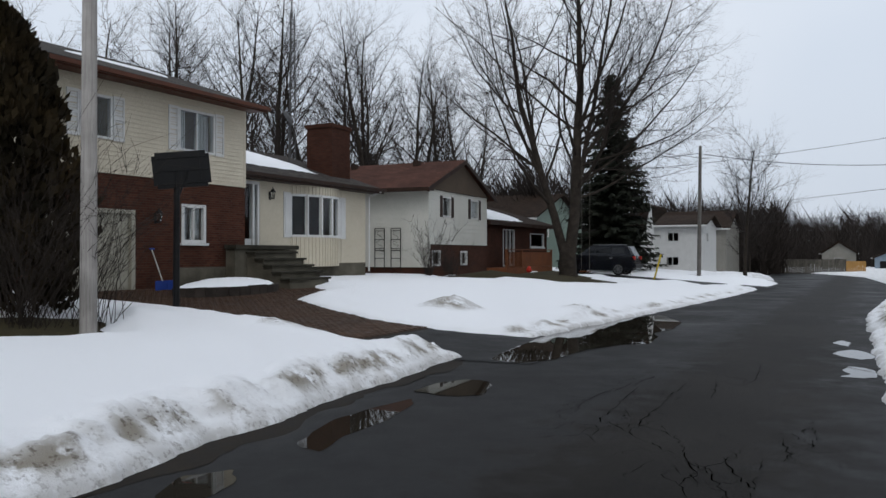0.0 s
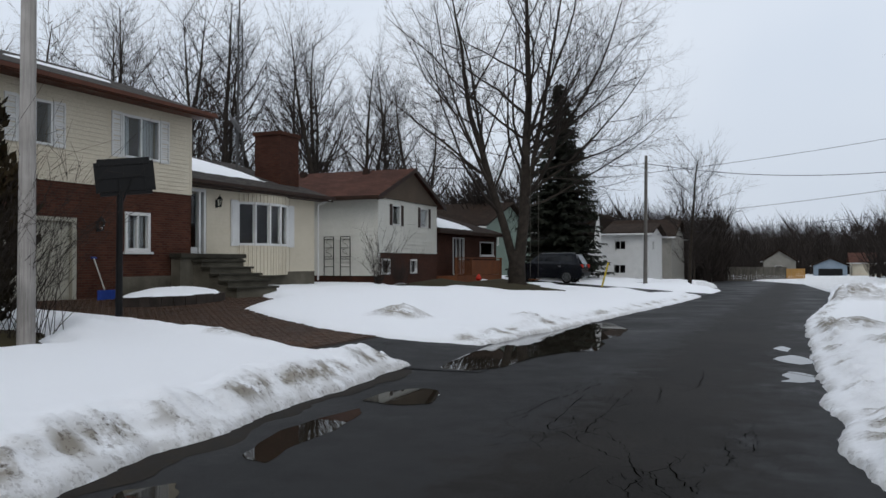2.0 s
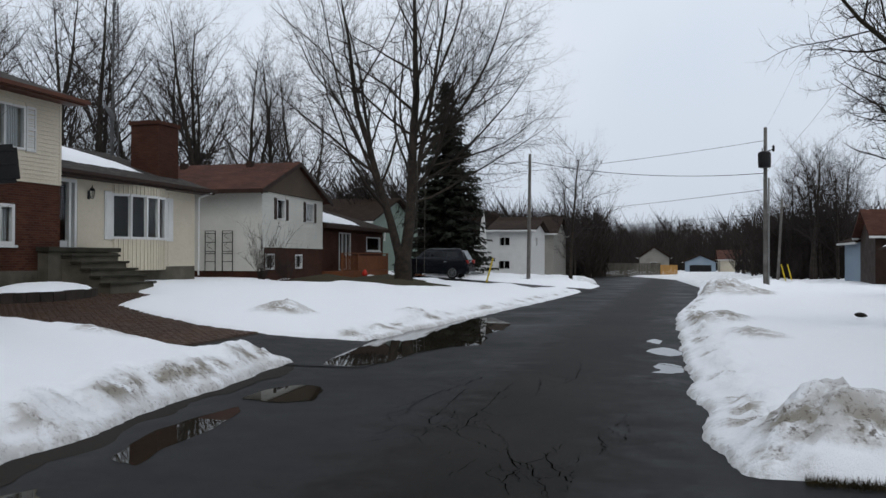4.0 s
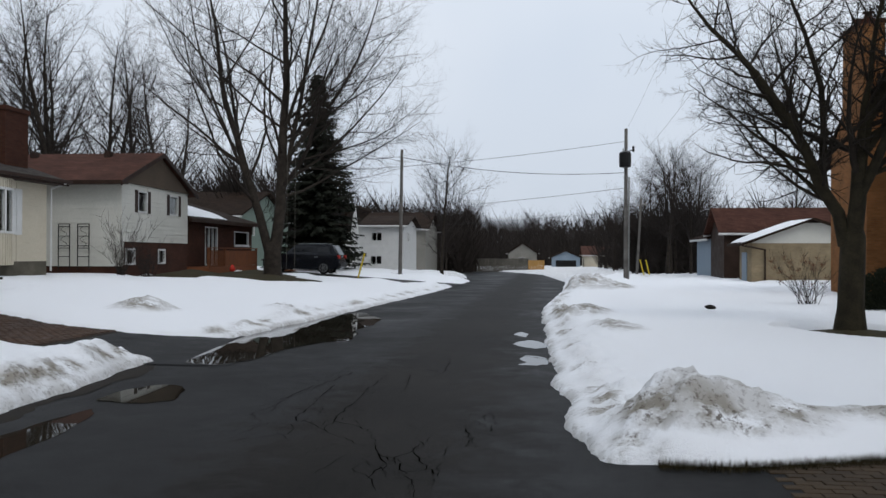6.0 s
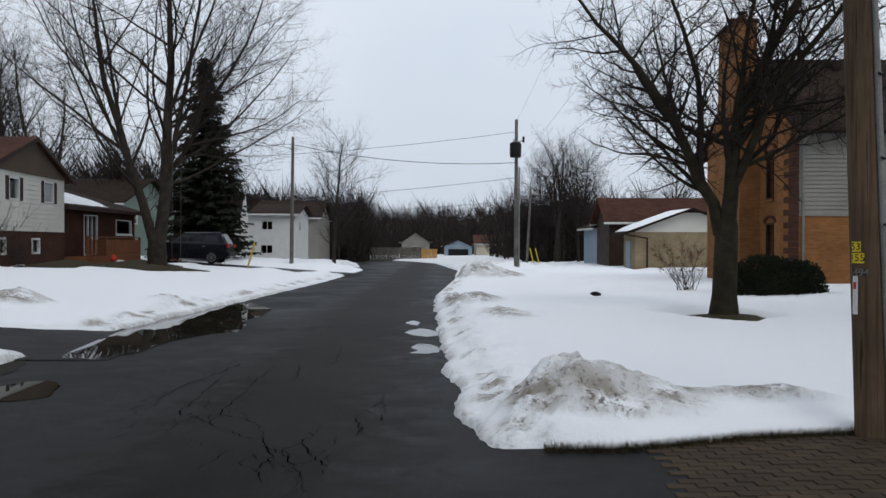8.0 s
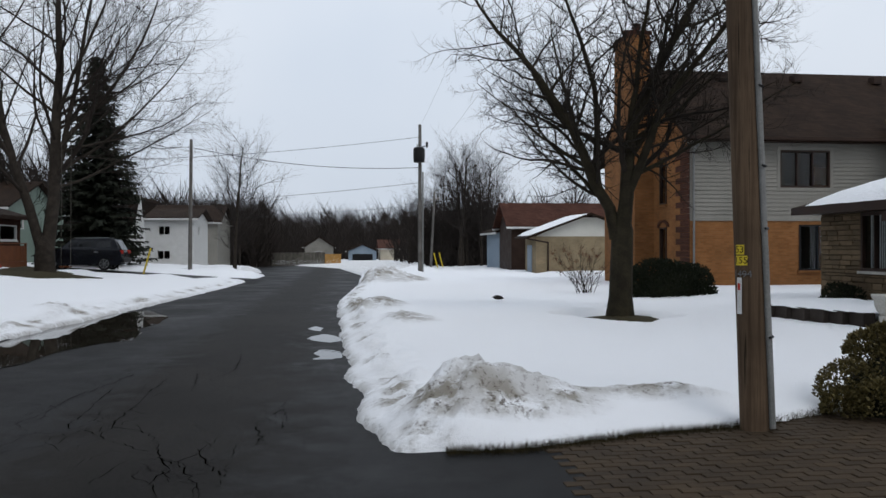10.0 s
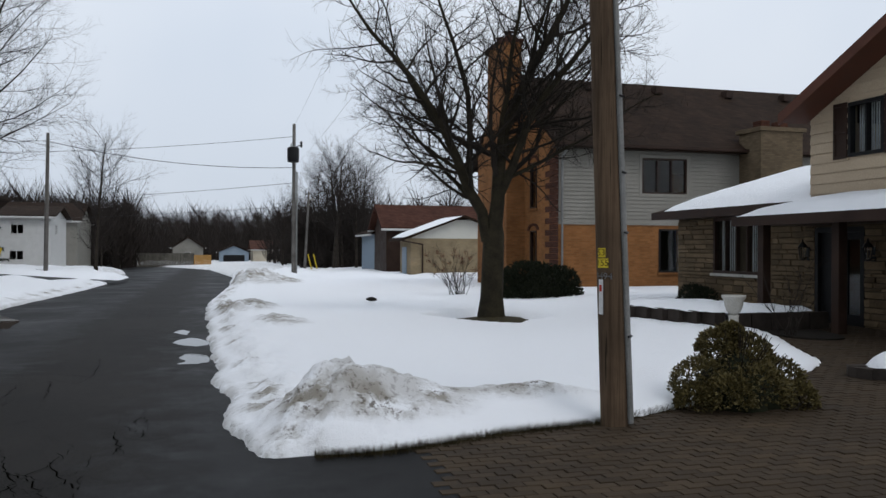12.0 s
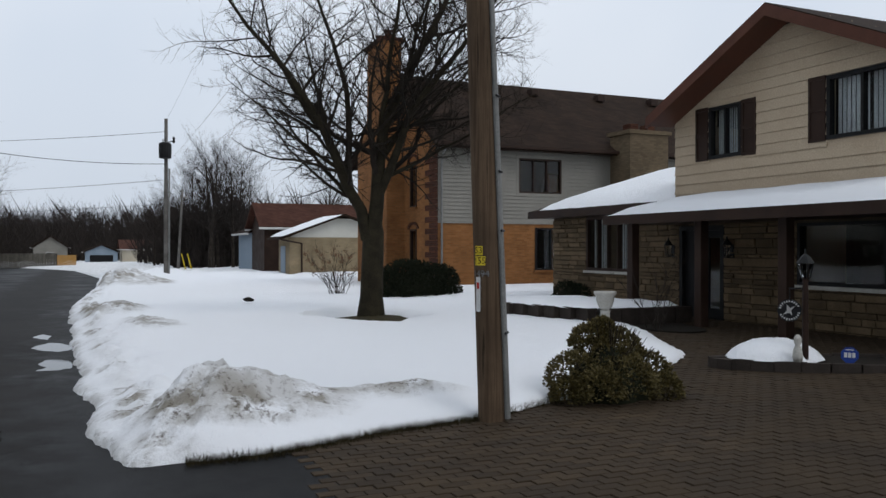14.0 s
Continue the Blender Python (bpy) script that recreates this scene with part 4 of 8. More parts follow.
# -- brick bungalow with the deck --
X3 = -18.2
h3 = thing("house", X3, 45, 0.7, "Low brown brick bungalow with a snowy hip roof", "house")
f3 = Face("x", X3, 1)
H3 = [(43.2, 44.9, 0.98, 3.1), (47.5, 49.9, 2.1, 2.95)]
wall(h3, f3, 40.6, 50.5, 0.3, 3.35, BRICK_DARK, H3)
window(h3, f3, *H3[0], 3, name="patio_door", label="white-framed patio door")
window(h3, f3, *H3[1], 1, sill=WHITE_PAINT)
shell(h3, X3 - 8, X3, 40.6, 50.5, 0.3, 3.35, BRICK_DARK, ("e",))
part("roof", slab(bmesh.new(), [(X3 + 0.6, 40.0, 3.45), (X3 + 0.6, 51.1, 3.45), (X3 - 4, 49.0, 4.9), (X3 - 4, 42.5, 4.9)], 0.1), SHINGLE_DARK, h3)
part("roof", slab(bmesh.new(), [(X3 - 4, 42.5, 4.9), (X3 - 4, 49.0, 4.9), (X3 - 8.6, 51.1, 3.45), (X3 - 8.6, 40.0, 3.45)], 0.1), SHINGLE_DARK, h3)
bm = bmesh.new()
bm.faces.new([bm.verts.new(p) for p in ((X3 + 0.6, 40.0, 3.44), (X3 - 4, 42.5, 4.89), (X3 - 8.6, 40.0, 3.44))])
bm.faces.new([bm.verts.new(p) for p in ((X3 + 0.6, 51.1, 3.44), (X3 - 8.6, 51.1, 3.44), (X3 - 4, 49.0, 4.89))])
part("roof", bm, SHINGLE_DARK, h3)
part("fascia", one(X3 + 0.58, X3 + 0.64, 40.0, 51.1, 3.25, 3.44), BROWN_PAINT, h3)
part("fascia", one(X3 - 8, X3 + 0.58, 39.95, 40.0, 3.25, 3.44), BROWN_PAINT, h3)
snow_patch(h3, [(X3 + 0.3, 40.3, 3.58), (X3 + 0.2, 46.0, 3.6), (X3 - 3.3, 44.5, 4.7), (X3 - 3.3, 42.2, 4.7)], 0.16, 8)
deck = thing("deck", X3 + 1.2, 46, 0.7, "Red-stained wooden deck with board railing", "deck")
part("platform", one(X3 + 0.03, X3 + 1.3, 40.62, 47.85, 0.4, 0.95), DECK_WOOD, deck)
for k in range(26):
    y = 42.95 + k * 0.185
    part("rail_board", one(X3 + 1.24, X3 + 1.27, y, y + 0.165, 0.97, 1.8), DECK_WOOD, deck)
for y in (40.68, 42.88, 47.8):
    part("post", one(X3 + 1.2, X3 + 1.3, y - 0.05, y + 0.05, 0.955, 1.9), DECK_WOOD, deck)
part("side_rail", one(X3 + 0.05, X3 + 1.19, 47.77, 47.83, 1.7, 1.8), DECK_WOOD, deck)
for k in range(12):
    part("baluster", one(X3 + 1.23, X3 + 1.27, 40.85 + k * 0.17, 40.89 + k * 0.17, 0.955, 1.8), DECK_WOOD, deck)
part("top_rail", one(X3 + 1.18, X3 + 1.32, 40.62, 47.85, 1.9, 1.95), DECK_WOOD, deck)


def simple_house(name, x, y, z, w, l, h, roof_h, wall_mat, roof_mat, label, gable="x", windows=(), over=0.45, door=None, trim=None):
    """A far house: walls with windows, gable roof with thickness. w along x, l along y; gable: the axis that the ridge follows."""
    t = thing(name, x, y, z, label, "house")
    x0, x1, y0, y1 = x - w / 2, x + w / 2, y - l / 2, y + l / 2
    holes = {"w": [], "e": [], "s": [], "n": []}
    for side, a0, a1, k0, k1, n in windows:
        holes[side].append((a0, a1, z + k0, z + k1))
    faces = {"e": (Face("x", x1, 1), y0, y1), "w": (Face("x", x0, -1), y0, y1), "s": (Face("y", y0, -1), x0, x1), "n": (Face("y", y1, 1), x0, x1)}
    for side, (fc, p, q) in faces.items():
        if side in "we":
            p, q = p + 0.2, q - 0.2
        wall(t, fc, p, q, z - 0.5, z + h, wall_mat, holes[side])
    for side, a0, a1, k0, k1, n in windows:
        window(t, faces[side][0], a0, a1, z + k0, z + k1, n)
    zt, zr = z + h, z + h + roof_h
    o = over
    if gable == "x":
        quads = [[(x0 - o, y0 - o, zt), (x1 + o, y0 - o, zt), (x1 + o, y, zr), (x0 - o, y, zr)], [(x0 - o, y, zr), (x1 + o, y, zr), (x1 + o, y1 + o, zt), (x0 - o, y1 + o, zt)]]
        ends = [((y0, zt), (y1, zt), (y, zr - 0.15)), lambda a, s, k: (x0 + 0.1 * s, a, k), lambda a, s, k: (x1 - 0.1 * s, a, k)]
    else:
        quads = [[(x0 - o, y0 - o, zt), (x0 - o, y1 + o, zt), (x, y1 + o, zr), (x, y0 - o, zr)], [(x, y0 - o, zr), (x, y1 + o, zr), (x1 + o, y1 + o, zt), (x1 + o, y0 - o, zt)]]
        ends = [((x0, zt), (x1, zt), (x, zr - 0.15)), lambda a, s, k: (a, y0 + 0.1 * s, k), lambda a, s, k: (a, y1 - 0.1 * s, k)]
    for q in quads:
        part("roof", slab(bmesh.new(), [(a, b, c + 0.1) for a, b, c in q], 0.14), roof_mat, t)
        e0, e1 = Vector(q[0]), Vector(q[1])
        if e0.z > e1.z - 1e-3 and q[0][2] > zt:
            e0, e1 = Vector(q[2]), Vector(q[3])
        bm = bmesh.new()
        rod(bm, e0 - Vector((0, 0, 0.06)), e1 - Vector((0, 0, 0.06)), 0.08, n=6)
        part("eave_trim", bm, trim or WHITE_PAINT, t)
    for place in ends[1:]:
        part("gable", prism(bmesh.new(), ends[0], place), wall_mat, t)
    return t


# -- far houses on the same side --
simple_house("house", -30, 70, 0.5, 12, 13, 4.1, 2.3, GREEN_SIDING, SHINGLE_DARK, "Green-sided house with white trim behind the trees", "x", [("e", 66, 67.2, 2.6, 3.7, 1)])
wh = simple_house("house", -15.3, 77.2, 0.25, 5.9, 7.6, 3.9, 0.95, WHITE_PAINT, SHINGLE_DARK, "White two-storey house with a low dark brown roof", "x",
                  [("s", -15.3, -14.3, 2.5, 3.3, 2), ("s", -15.4, -14.3, 0.4, 1.2, 2), ("e", 75.5, 76.5, 2.5, 3.3, 1)])
af = thing("house", -16, 66, 0.4, "Steep dark-roofed chalet with a white gable edge", "house")
part("gable", prism(bmesh.new(), [(-14.2, 0.0), (-15.6, 0.0), (-14.75, 5.5)], lambda a, s, z: (a, 64.4 + 0.3 * s, z)), WHITE_PAINT, af)
part("roof", slab(bmesh.new(), [(-20.5, 64.5, 0.4), (-14.75, 64.5, 5.5), (-14.75, 71, 5.5), (-20.5, 71, 0.4)], 0.2), SHINGLE_DARK, af)
simple_house("house", -17.2, 95, -0.3, 9, 10, 4.6, 2.0, GREY_SIDING, SHINGLE_DARK, "Grey house with a porch behind bare trees", "x", [("s", -15.5, -14.5, 0.8, 2.4, 1), ("s", -19.5, -18.2, 3.2, 4.4, 2)])
simple_house("house", -3.7, 160, -1.3, 5.2, 8, 3.0, 1.9, GREY_SIDING, SHINGLE_DARK, "Small pale house with white gable trim", "y", [("s", -4.4, -3.2, 1.0, 2.2, 1)])
fgar = simple_house("garage", 4.2, 153, -1.35, 5.0, 6, 2.3, 1.25, BLUE_SIDING, SHINGLE_DARK, "Blue-grey garage with white trim and dark door", "y")
part("garage_door", one(2.4, 6.0, 149.93, 149.99, -1.4, 0.45), BLACK_PAINT, fgar, "dark garage door")
simple_house("house", 12, 156, -1.4, 9, 8, 2.8, 1.6, CREAM, SHINGLE_RED, "Low cream bungalow far down the street", "x", [("s", 10, 11.2, 0.9, 2.0, 2), ("s", 13.5, 14.6, 0.9, 2.0, 1)])

# -- far side on the right: garages and brown house --
gr = thing("garage", 15, 53, 0, "Tan brick garage with white gable and snowy roof edge", "garage")
fg = Face("y", 51.2, -1)
wall(gr, fg, 12.35, 19.6, -0.4, 2.35, BRICK_TAN)
part("wall", one(12.35, 12.55, 51.4, 54.2, -0.4, 2.35), BRICK_TAN, gr)
part("wall", one(19.4, 19.6, 51.4, 54.2, -0.4, 2.35), BRICK_TAN, gr)
part("wall", one(12.55, 19.4, 54.0, 54.2, -0.4, 2.35), BRICK_TAN, gr)
part("side_door", one(12.31, 12.348, 52.3, 53.5, -0.3, 1.8), BLUE_SIDING, gr, "pale side door")
part("gable", prism(bmesh.new(), [(12.35, 2.35), (19.6, 2.35), (17.2, 3.55), (15.0, 3.55)], lambda a, s, z: (a, 51.2 + 0.15 * s, z)), WHITE_SIDING, gr, "white gable boards")
for x, xr in ((11.65, 15.8), (20.1, 15.8)):
    part("roof", slab(bmesh.new(), [(x, 50.7, 2.3), (x, 54.6, 2.3), (xr, 54.6, 3.85), (xr, 50.7, 3.85)], 0.12), SHINGLE_DARK, gr)
snow_patch(gr, [(11.8, 50.75, 2.42), (11.8, 54.4, 2.42), (15.6, 54.4, 3.8), (15.6, 50.75, 3.8)], 0.12, 12, 0.1)
bm = bmesh.new()
rod(bm, (11.7, 50.75, 2.2), (13.1, 50.95, 1.95), 0.05)
rod(bm, (13.1, 51.1, 1.95), (13.1, 51.1, -0.3), 0.05)
part("downpipe", bm, BROWN_PAINT, gr)
br = simple_house("house", 17.0, 60.5, -0.1, 9.5, 4.4, 3.2, 1.75, BROWN_PAINT, SHINGLE_RED, "Dark brown house end with a red-brown roof", "x")
simple_house("house", 15.65, 66, -0.2, 6.5, 6, 3.0, 1.3, BLUE_SIDING, SHINGLE_DARK, "Pale blue house behind the brown one", "y", [("s", 13.4, 14.2, 1.0, 2.0, 1)])
simple_house("house", 17.5, 90, -0.6, 9, 9, 2.7, 1.4, BRICK_ORANGE, SHINGLE_DARK, "Low orange brick house with snow on its roof", "x", [("s", 14, 15, 0.9, 2, 1)])

# -- orange brick house with the tall chimney --
X4, Y4 = 12.0, 27.3
h4 = thing("house", X4, Y4, 0.1, "Two-storey orange brick and grey siding house with a dark brown roof", "house")
f4, s4 = Face("x", X4, -1), Face("y", Y4, -1)
H4F = [(29.3, 29.95, 3.25, 5.0), (29.3, 29.95, 0.75, 2.4)]
H4S = [(15.3, 17.15, 3.75, 5.05), (16.0, 17.4, 0.85, 2.45)]
wall(h4, f4, Y4 + 0.2, 36.5, -0.3, 5.4, BRICK_ORANGE, H4F, label="orange brick street wall")
wall(h4, s4, X4, 27.0, -0.3, 2.62, BRICK_ORANGE, H4S, label="orange brick side wall")
wall(h4, s4, X4, 27.0, 2.62, 5.4, GREY_SIDING, H4S)
siding(h4, s4, X4 + 0.02, 27.0, 2.66, 5.4, 0.14, GREY_SIDING, [(H4S[0][0] - 0.1, H4S[0][1] + 0.1, 3.65, 5.15)], proud=0.038)
part("band", s4.box(bmesh.new(), X4, 27.0, 0.0, 0.04, 2.58, 2.66), GREY_SIDING, h4)
window(h4, s4, *H4S[0], 3, frame_mat=BROWN_PAINT)
bm = bmesh.new()
for p, q, s, t in ((15.18, 17.27, 3.62, 3.745), (15.18, 17.27, 5.055, 5.17), (15.18, 15.295, 3.745, 5.055), (17.155, 17.27, 3.745, 5.055)):
    s4.box(bm, p, q, 0.0, 0.04, s, t)
part("window_surround", bm, GREY_SIDING, h4)
window(h4, s4, *H4S[1], 2, frame_mat=BLACK_PAINT, sill=BRICK_ORANGE)
for w in H4F:
    win = window(h4, f4, *w, 1, frame_mat=BROWN_PAINT, sill=BRICK_ORANGE)
    arch = bmesh.new()
    for k in range(9):
        a0, a1 = math.pi * k / 9, math.pi * (k + 0.86) / 9
        c = (w[0] + w[1]) / 2
        vs = [arch.verts.new(f4.at(c + r * math.cos(a), d, w[3] + (r - 0.05) * 0.55 * math.sin(a))) for d in (0.0, 0.05) for r, a in ((0.4, a0), (0.56, a0), (0.56, a1), (0.4, a1))]
        for q in ((0, 1, 2, 3), (7, 6, 5, 4), (0, 4, 5, 1), (1, 5, 6, 2), (2, 6, 7, 3), (3, 7, 4, 0)):
            arch.faces.new([vs[i] for i in q])
    bmesh.ops.recalc_face_normals(arch, faces=arch.faces[:])
    part("arch", arch, BRICK_RED, win, "red brick window arch")
# toothed red brick quoins on the corner
for k in range(20):
    z = 0.9 + k * 0.215
    a = 0.75 if k % 2 else 1.15
    bm = bmesh.new()
    f4.box(bm, Y4 - 0.012, Y4 + a, 0.0, 0.025, z, z + 0.2)
    part("quoin", bm, BRICK_RED, h4)
part("wall", one(26.8, 27.0, Y4 + 0.2, 36.5, -0.3, 5.4), BRICK_ORANGE, h4)
part("wall", one(X4 + 0.2, 26.8, 36.3, 36.5, -0.3, 5.4), BRICK_ORANGE, h4)
part("roof", slab(bmesh.new(), [(X4 - 0.3, Y4 - 0.5, 5.42), (27.6, Y4 - 0.5, 5.42), (27.6, 31.9, 8.75), (X4 - 0.3, 31.9, 8.75)], 0.14), SHINGLE_DARK, h4)
part("roof", slab(bmesh.new(), [(X4 - 0.3, 31.9, 8.75), (27.6, 31.9, 8.75), (27.6, 37, 5.42), (X4 - 0.3, 37, 5.42)], 0.14), SHINGLE_DARK, h4)
part("gable", prism(bmesh.new(), [(Y4, 5.4), (36.5, 5.4), (31.9, 8.6)], lambda a, s, z: (X4 + 0.15 * s, a, z)), BRICK_ORANGE, h4)
part("soffit", one(X4 - 0.25, 27.5, Y4 - 0.45, Y4, 5.3, 5.35), BROWN_PAINT, h4)
gutter(h4, (27.6, Y4 - 0.58, 5.38), (X4 - 0.3, Y4 - 0.58, 5.38), BROWN_PAINT)
bm = bmesh.new()
rod(bm, (X4 + 0.12, Y4 - 0.55, 5.3), (X4 + 0.12, Y4 - 0.1, 5.0), 0.04)
rod(bm, (X4 + 0.12, Y4 - 0.08, 5.0), (X4 + 0.12, Y4 - 0.08, 0.1), 0.04)
part("downpipe", bm, CONDUIT, h4)
# the street chimney steps in above the eaves
bm = bmesh.new()
v = []
for z, y0, y1 in ((-0.3, 30.6, 34.2), (5.6, 30.6, 34.2), (6.8, 30.9, 33.0), (9.9, 30.95, 32.9)):
    v.append([bm.verts.new((x, y, z)) for x, y in ((X4 - 0.75, y0), (X4 - 0.75, y1), (X4 - 0.002, y1), (X4 - 0.002, y0))])
for a, b in zip(v, v[1:]):
    for k in range(4):
        bm.faces.new((a[k], a[(k + 1) % 4], b[(k + 1) % 4], b[k]))
bm.faces.new(v[-1])
bmesh.ops.recalc_face_normals(bm, faces=bm.faces[:])
ch = part("chimney", bm, BRICK_ORANGE, h4, "tall orange brick chimney breast")
part("cap", one(X4 - 0.82, X4 + 0.06, 30.87, 32.98, 9.9, 10.05, bevel=0.02), BRICK_RED, ch)
for y in (31.4, 32.4):
    bm = lathe(bmesh.new(), X4 - 0.4, y, [(0.16, 10.05), (0.13, 10.35), (0.2, 10.37), (0.2, 10.41)], 10)
    part("flue", bm, BRICK_RED, ch)
# rear stack and roof vents
bm = box(bmesh.new(), 19.4, 21.2, Y4 - 1.3, Y4 - 0.02, 3.6, 6.05)
ch2 = part("chimney", bm, BRICK_BUFF, h4, "tan brick chimney with stepped shoulders")
part("cap", one(19.3, 21.3, Y4 - 1.4, Y4 + 0.1, 6.05, 6.2, bevel=0.02), BRICK_BUFF, ch2)
for x in (19.9, 20.7):
    part("flue", one(x - 0.18, x + 0.18, Y4 - 0.9, Y4 - 0.4, 6.2, 6.5, bevel=0.03), BRICK_RED, ch2)
for x in (15.0, 18.1, 21.5, 24.4):
    part("roof_vent", one(x - 0.18, x + 0.18, 30.9, 31.3, 8.2, 8.52, bevel=0.04), BROWN_PAINT, h4)

# -- tan house with porch --
X5 = 12.0
h5 = thing("house", X5, 11, 0.1, "Tan-sided gable house over buff stone with a snowy porch roof", "house")
f5 = Face("x", X5, -1)
Y5A, Y5B, MID5 = 7.95, 14.43, 11.2
EAVE5, TOP5 = 4.33, 5.83
H5UP = [(12.48, 13.38, 3.5, 4.55), (9.05, 10.47, 3.56, 4.66)]
rise5 = (TOP5 - EAVE5) / (Y5B - MID5)
wall(h5, f5, Y5A, Y5B, 2.6, EAVE5, TAN_SIDING, H5UP)
Z5 = 4.72
IN5 = (Z5 - EAVE5) / rise5
wall(h5, f5, Y5A + IN5, Y5B - IN5, EAVE5, Z5, TAN_SIDING, H5UP)
for tri in ([(Y5A + IN5, Z5), (Y5B - IN5, Z5), (MID5, TOP5)], [(Y5A, EAVE5), (Y5A + IN5, EAVE5), (Y5A + IN5, Z5)], [(Y5B - IN5, EAVE5), (Y5B, EAVE5), (Y5B - IN5, Z5)]):
    part("gable", prism(bmesh.new(), tri, lambda a, s, z: (X5 + 0.2 * s, a, z)), TAN_SIDING, h5)
boards5 = part("siding", f5.box(bmesh.new(), Y5A, Y5B, 0.001, 0.003, 2.6, 2.62), TAN_SIDING, h5)
siding(boards5, f5, Y5A, Y5B, 2.62, TOP5 - 0.05, 0.205, TAN_SIDING, [(a - 0.0, b + 0.0, c, d) for a, b, c, d in H5UP],
       lambda z: (Y5A + max(0, z - EAVE5 - 0.1) / rise5, Y5B - max(0, z - EAVE5 - 0.1) / rise5), 0.03, True)
for w in H5UP:
    window(h5, f5, *w, 2, frame_mat=BLACK_PAINT, shutters=BROWN_PAINT, shutter_w=0.36, curtain=0.45, width=0.07)
for y in (Y5B + 0.12, Y5A - 0.12):
    z = EAVE5 - 0.12 * rise5
    part("roof", slab(bmesh.new(), [(X5 - 0.7, y, z + 0.22), (X5 + 9.5, y, z + 0.22), (X5 + 9.5, MID5, TOP5 + 0.22), (X5 - 0.7, MID5, TOP5 + 0.22)], 0.12), SHINGLE_DARK, h5)
    part("bargeboard", slab(bmesh.new(), [(X5 - 0.72, y, z + 0.2), (X5 - 0.66, y, z + 0.2), (X5 - 0.66, MID5, TOP5 + 0.2), (X5 - 0.72, MID5, TOP5 + 0.2)], 0.22), RED_BROWN, h5)
    part("soffit", slab(bmesh.new(), [(X5 - 0.66, y, z + 0.06), (X5 - 0.02, y, z + 0.06), (X5 - 0.02, MID5, TOP5 + 0.06), (X5 - 0.66, MID5, TOP5 + 0.06)], 0.03), RED_BROWN, h5)
part("wall", one(X5, X5 + 9, Y5B - 0.2, Y5B, 0, EAVE5), TAN_SIDING, h5)
part("wall", one(X5, X5 + 9, Y5A, Y5A + 0.2, 0, EAVE5), TAN_SIDING, h5)
part("wall", one(X5 + 9, X5 + 9.2, Y5A, Y5B, 0, EAVE5), TAN_SIDING, h5)
H5LOW = [(12.95, 14.28, 0.2, 2.15), (7.6, 11.1, 1.03, 2.14)]
wall(h5, f5, 4.6, 14.6, -0.2, 2.6, MORTAR, H5LOW, name="stone_wall", label="buff split-stone wall")
# wing with the wide window, set towards the orange house
W5 = 12.6
fw = Face("x", W5, -1)
HW = [(16.84, 18.72, 1.1, 2.5)]
wall(h5, fw, 14.6, 20.4, -0.2, 2.62, MORTAR, HW, name="stone_wall", label="buff split-stone wall")
part("wall", one(W5 + 0.2, W5 + 8, 20.2, 20.4, -0.2, 2.62), MORTAR, h5)
window(h5, fw, *HW[0], 4, frame_mat=BROWN_PAINT, sill=URN_STONE, width=0.07, curtain=0.3)
part("roof", slab(bmesh.new(), [(W5 - 0.75, 14.44, 2.7), (W5 - 0.75, 20.5, 2.7), (W5 + 3.6, 19.3, 4.0), (W5 + 3.6, 14.44, 4.0)], 0.12), SHINGLE_DARK, h5)
part("fascia", one(W5 - 0.8, W5 - 0.75, 14.44, 20.5, 2.5, 2.69), BROWN_PAINT, h5)
part("soffit", one(W5 - 0.75, W5, 14.44, 20.5, 2.52, 2.56), BROWN_PAINT, h5)
snow_patch(h5, [(W5 - 0.7, 14.5, 2.72), (W5 - 0.7, 20.3, 2.72), (W5 + 3.4, 19.2, 3.95), (W5 + 3.4, 14.5, 3.95)], 0.2, 21, 0.06)
# porch roof on posts
part("porch_roof", slab(bmesh.new(), [(10.35, 4.6, 2.36), (10.35, 14.65, 2.36), (X5 - 0.035, 14.65, 2.74), (X5 - 0.035, 4.6, 2.74)], 0.12), SHINGLE_DARK, h5)
part("porch_fascia", one(10.28, 10.35, 4.6, 14.68, 2.17, 2.36), BROWN_PAINT, h5)
part("porch_ceiling", one(10.35, X5 - 0.06, 4.6, 14.65, 2.19, 2.22), BROWN_PAINT, h5)
snow_patch(h5, [(10.3, 4.7, 2.38), (10.3, 14.6, 2.38), (X5 - 0.1, 14.55, 2.71), (X5 - 0.1, 4.7, 2.71)], 0.15, 22, 0.05)
for y in (14.26, 12.2, 10.19, 8.1, 6.0):
    part("porch_post", one(10.66, 10.84, y - 0.09, y + 0.09, 0.0, 2.19, bevel=0.012), BROWN_PAINT, h5)
# entrance: dark double door with long glass
bm = bmesh.new()
f5.box(bm, 12.95, 14.28, -0.14, 0.03, 2.05, 2.15)
for p in (12.95, 13.57, 14.19):
    f5.box(bm, p, p + 0.09, -0.14, 0.03, 0.2, 2.05)
fd = part("front_door", bm, BLACK_PAINT, h5, "dark front door with a long glazed panel")
part("leaf", f5.box(bmesh.new(), 13.66, 14.19, -0.1, -0.06, 0.22, 2.05), BLACK_PAINT, fd)
bm = bmesh.new()
for p, q, s, t in ((13.04, 13.15, 0.22, 2.05), (13.46, 13.57, 0.22, 2.05), (13.15, 13.46, 0.22, 0.45), (13.15, 13.46, 1.9, 2.05)):
    f5.box(bm, p, q, -0.1, -0.06, s, t)
part("leaf", bm, BLACK_PAINT, fd)
part("pane", f5.box(bmesh.new(), 13.15, 13.46, -0.085, -0.079, 0.45, 1.9), GLASS, fd).visible_shadow = False
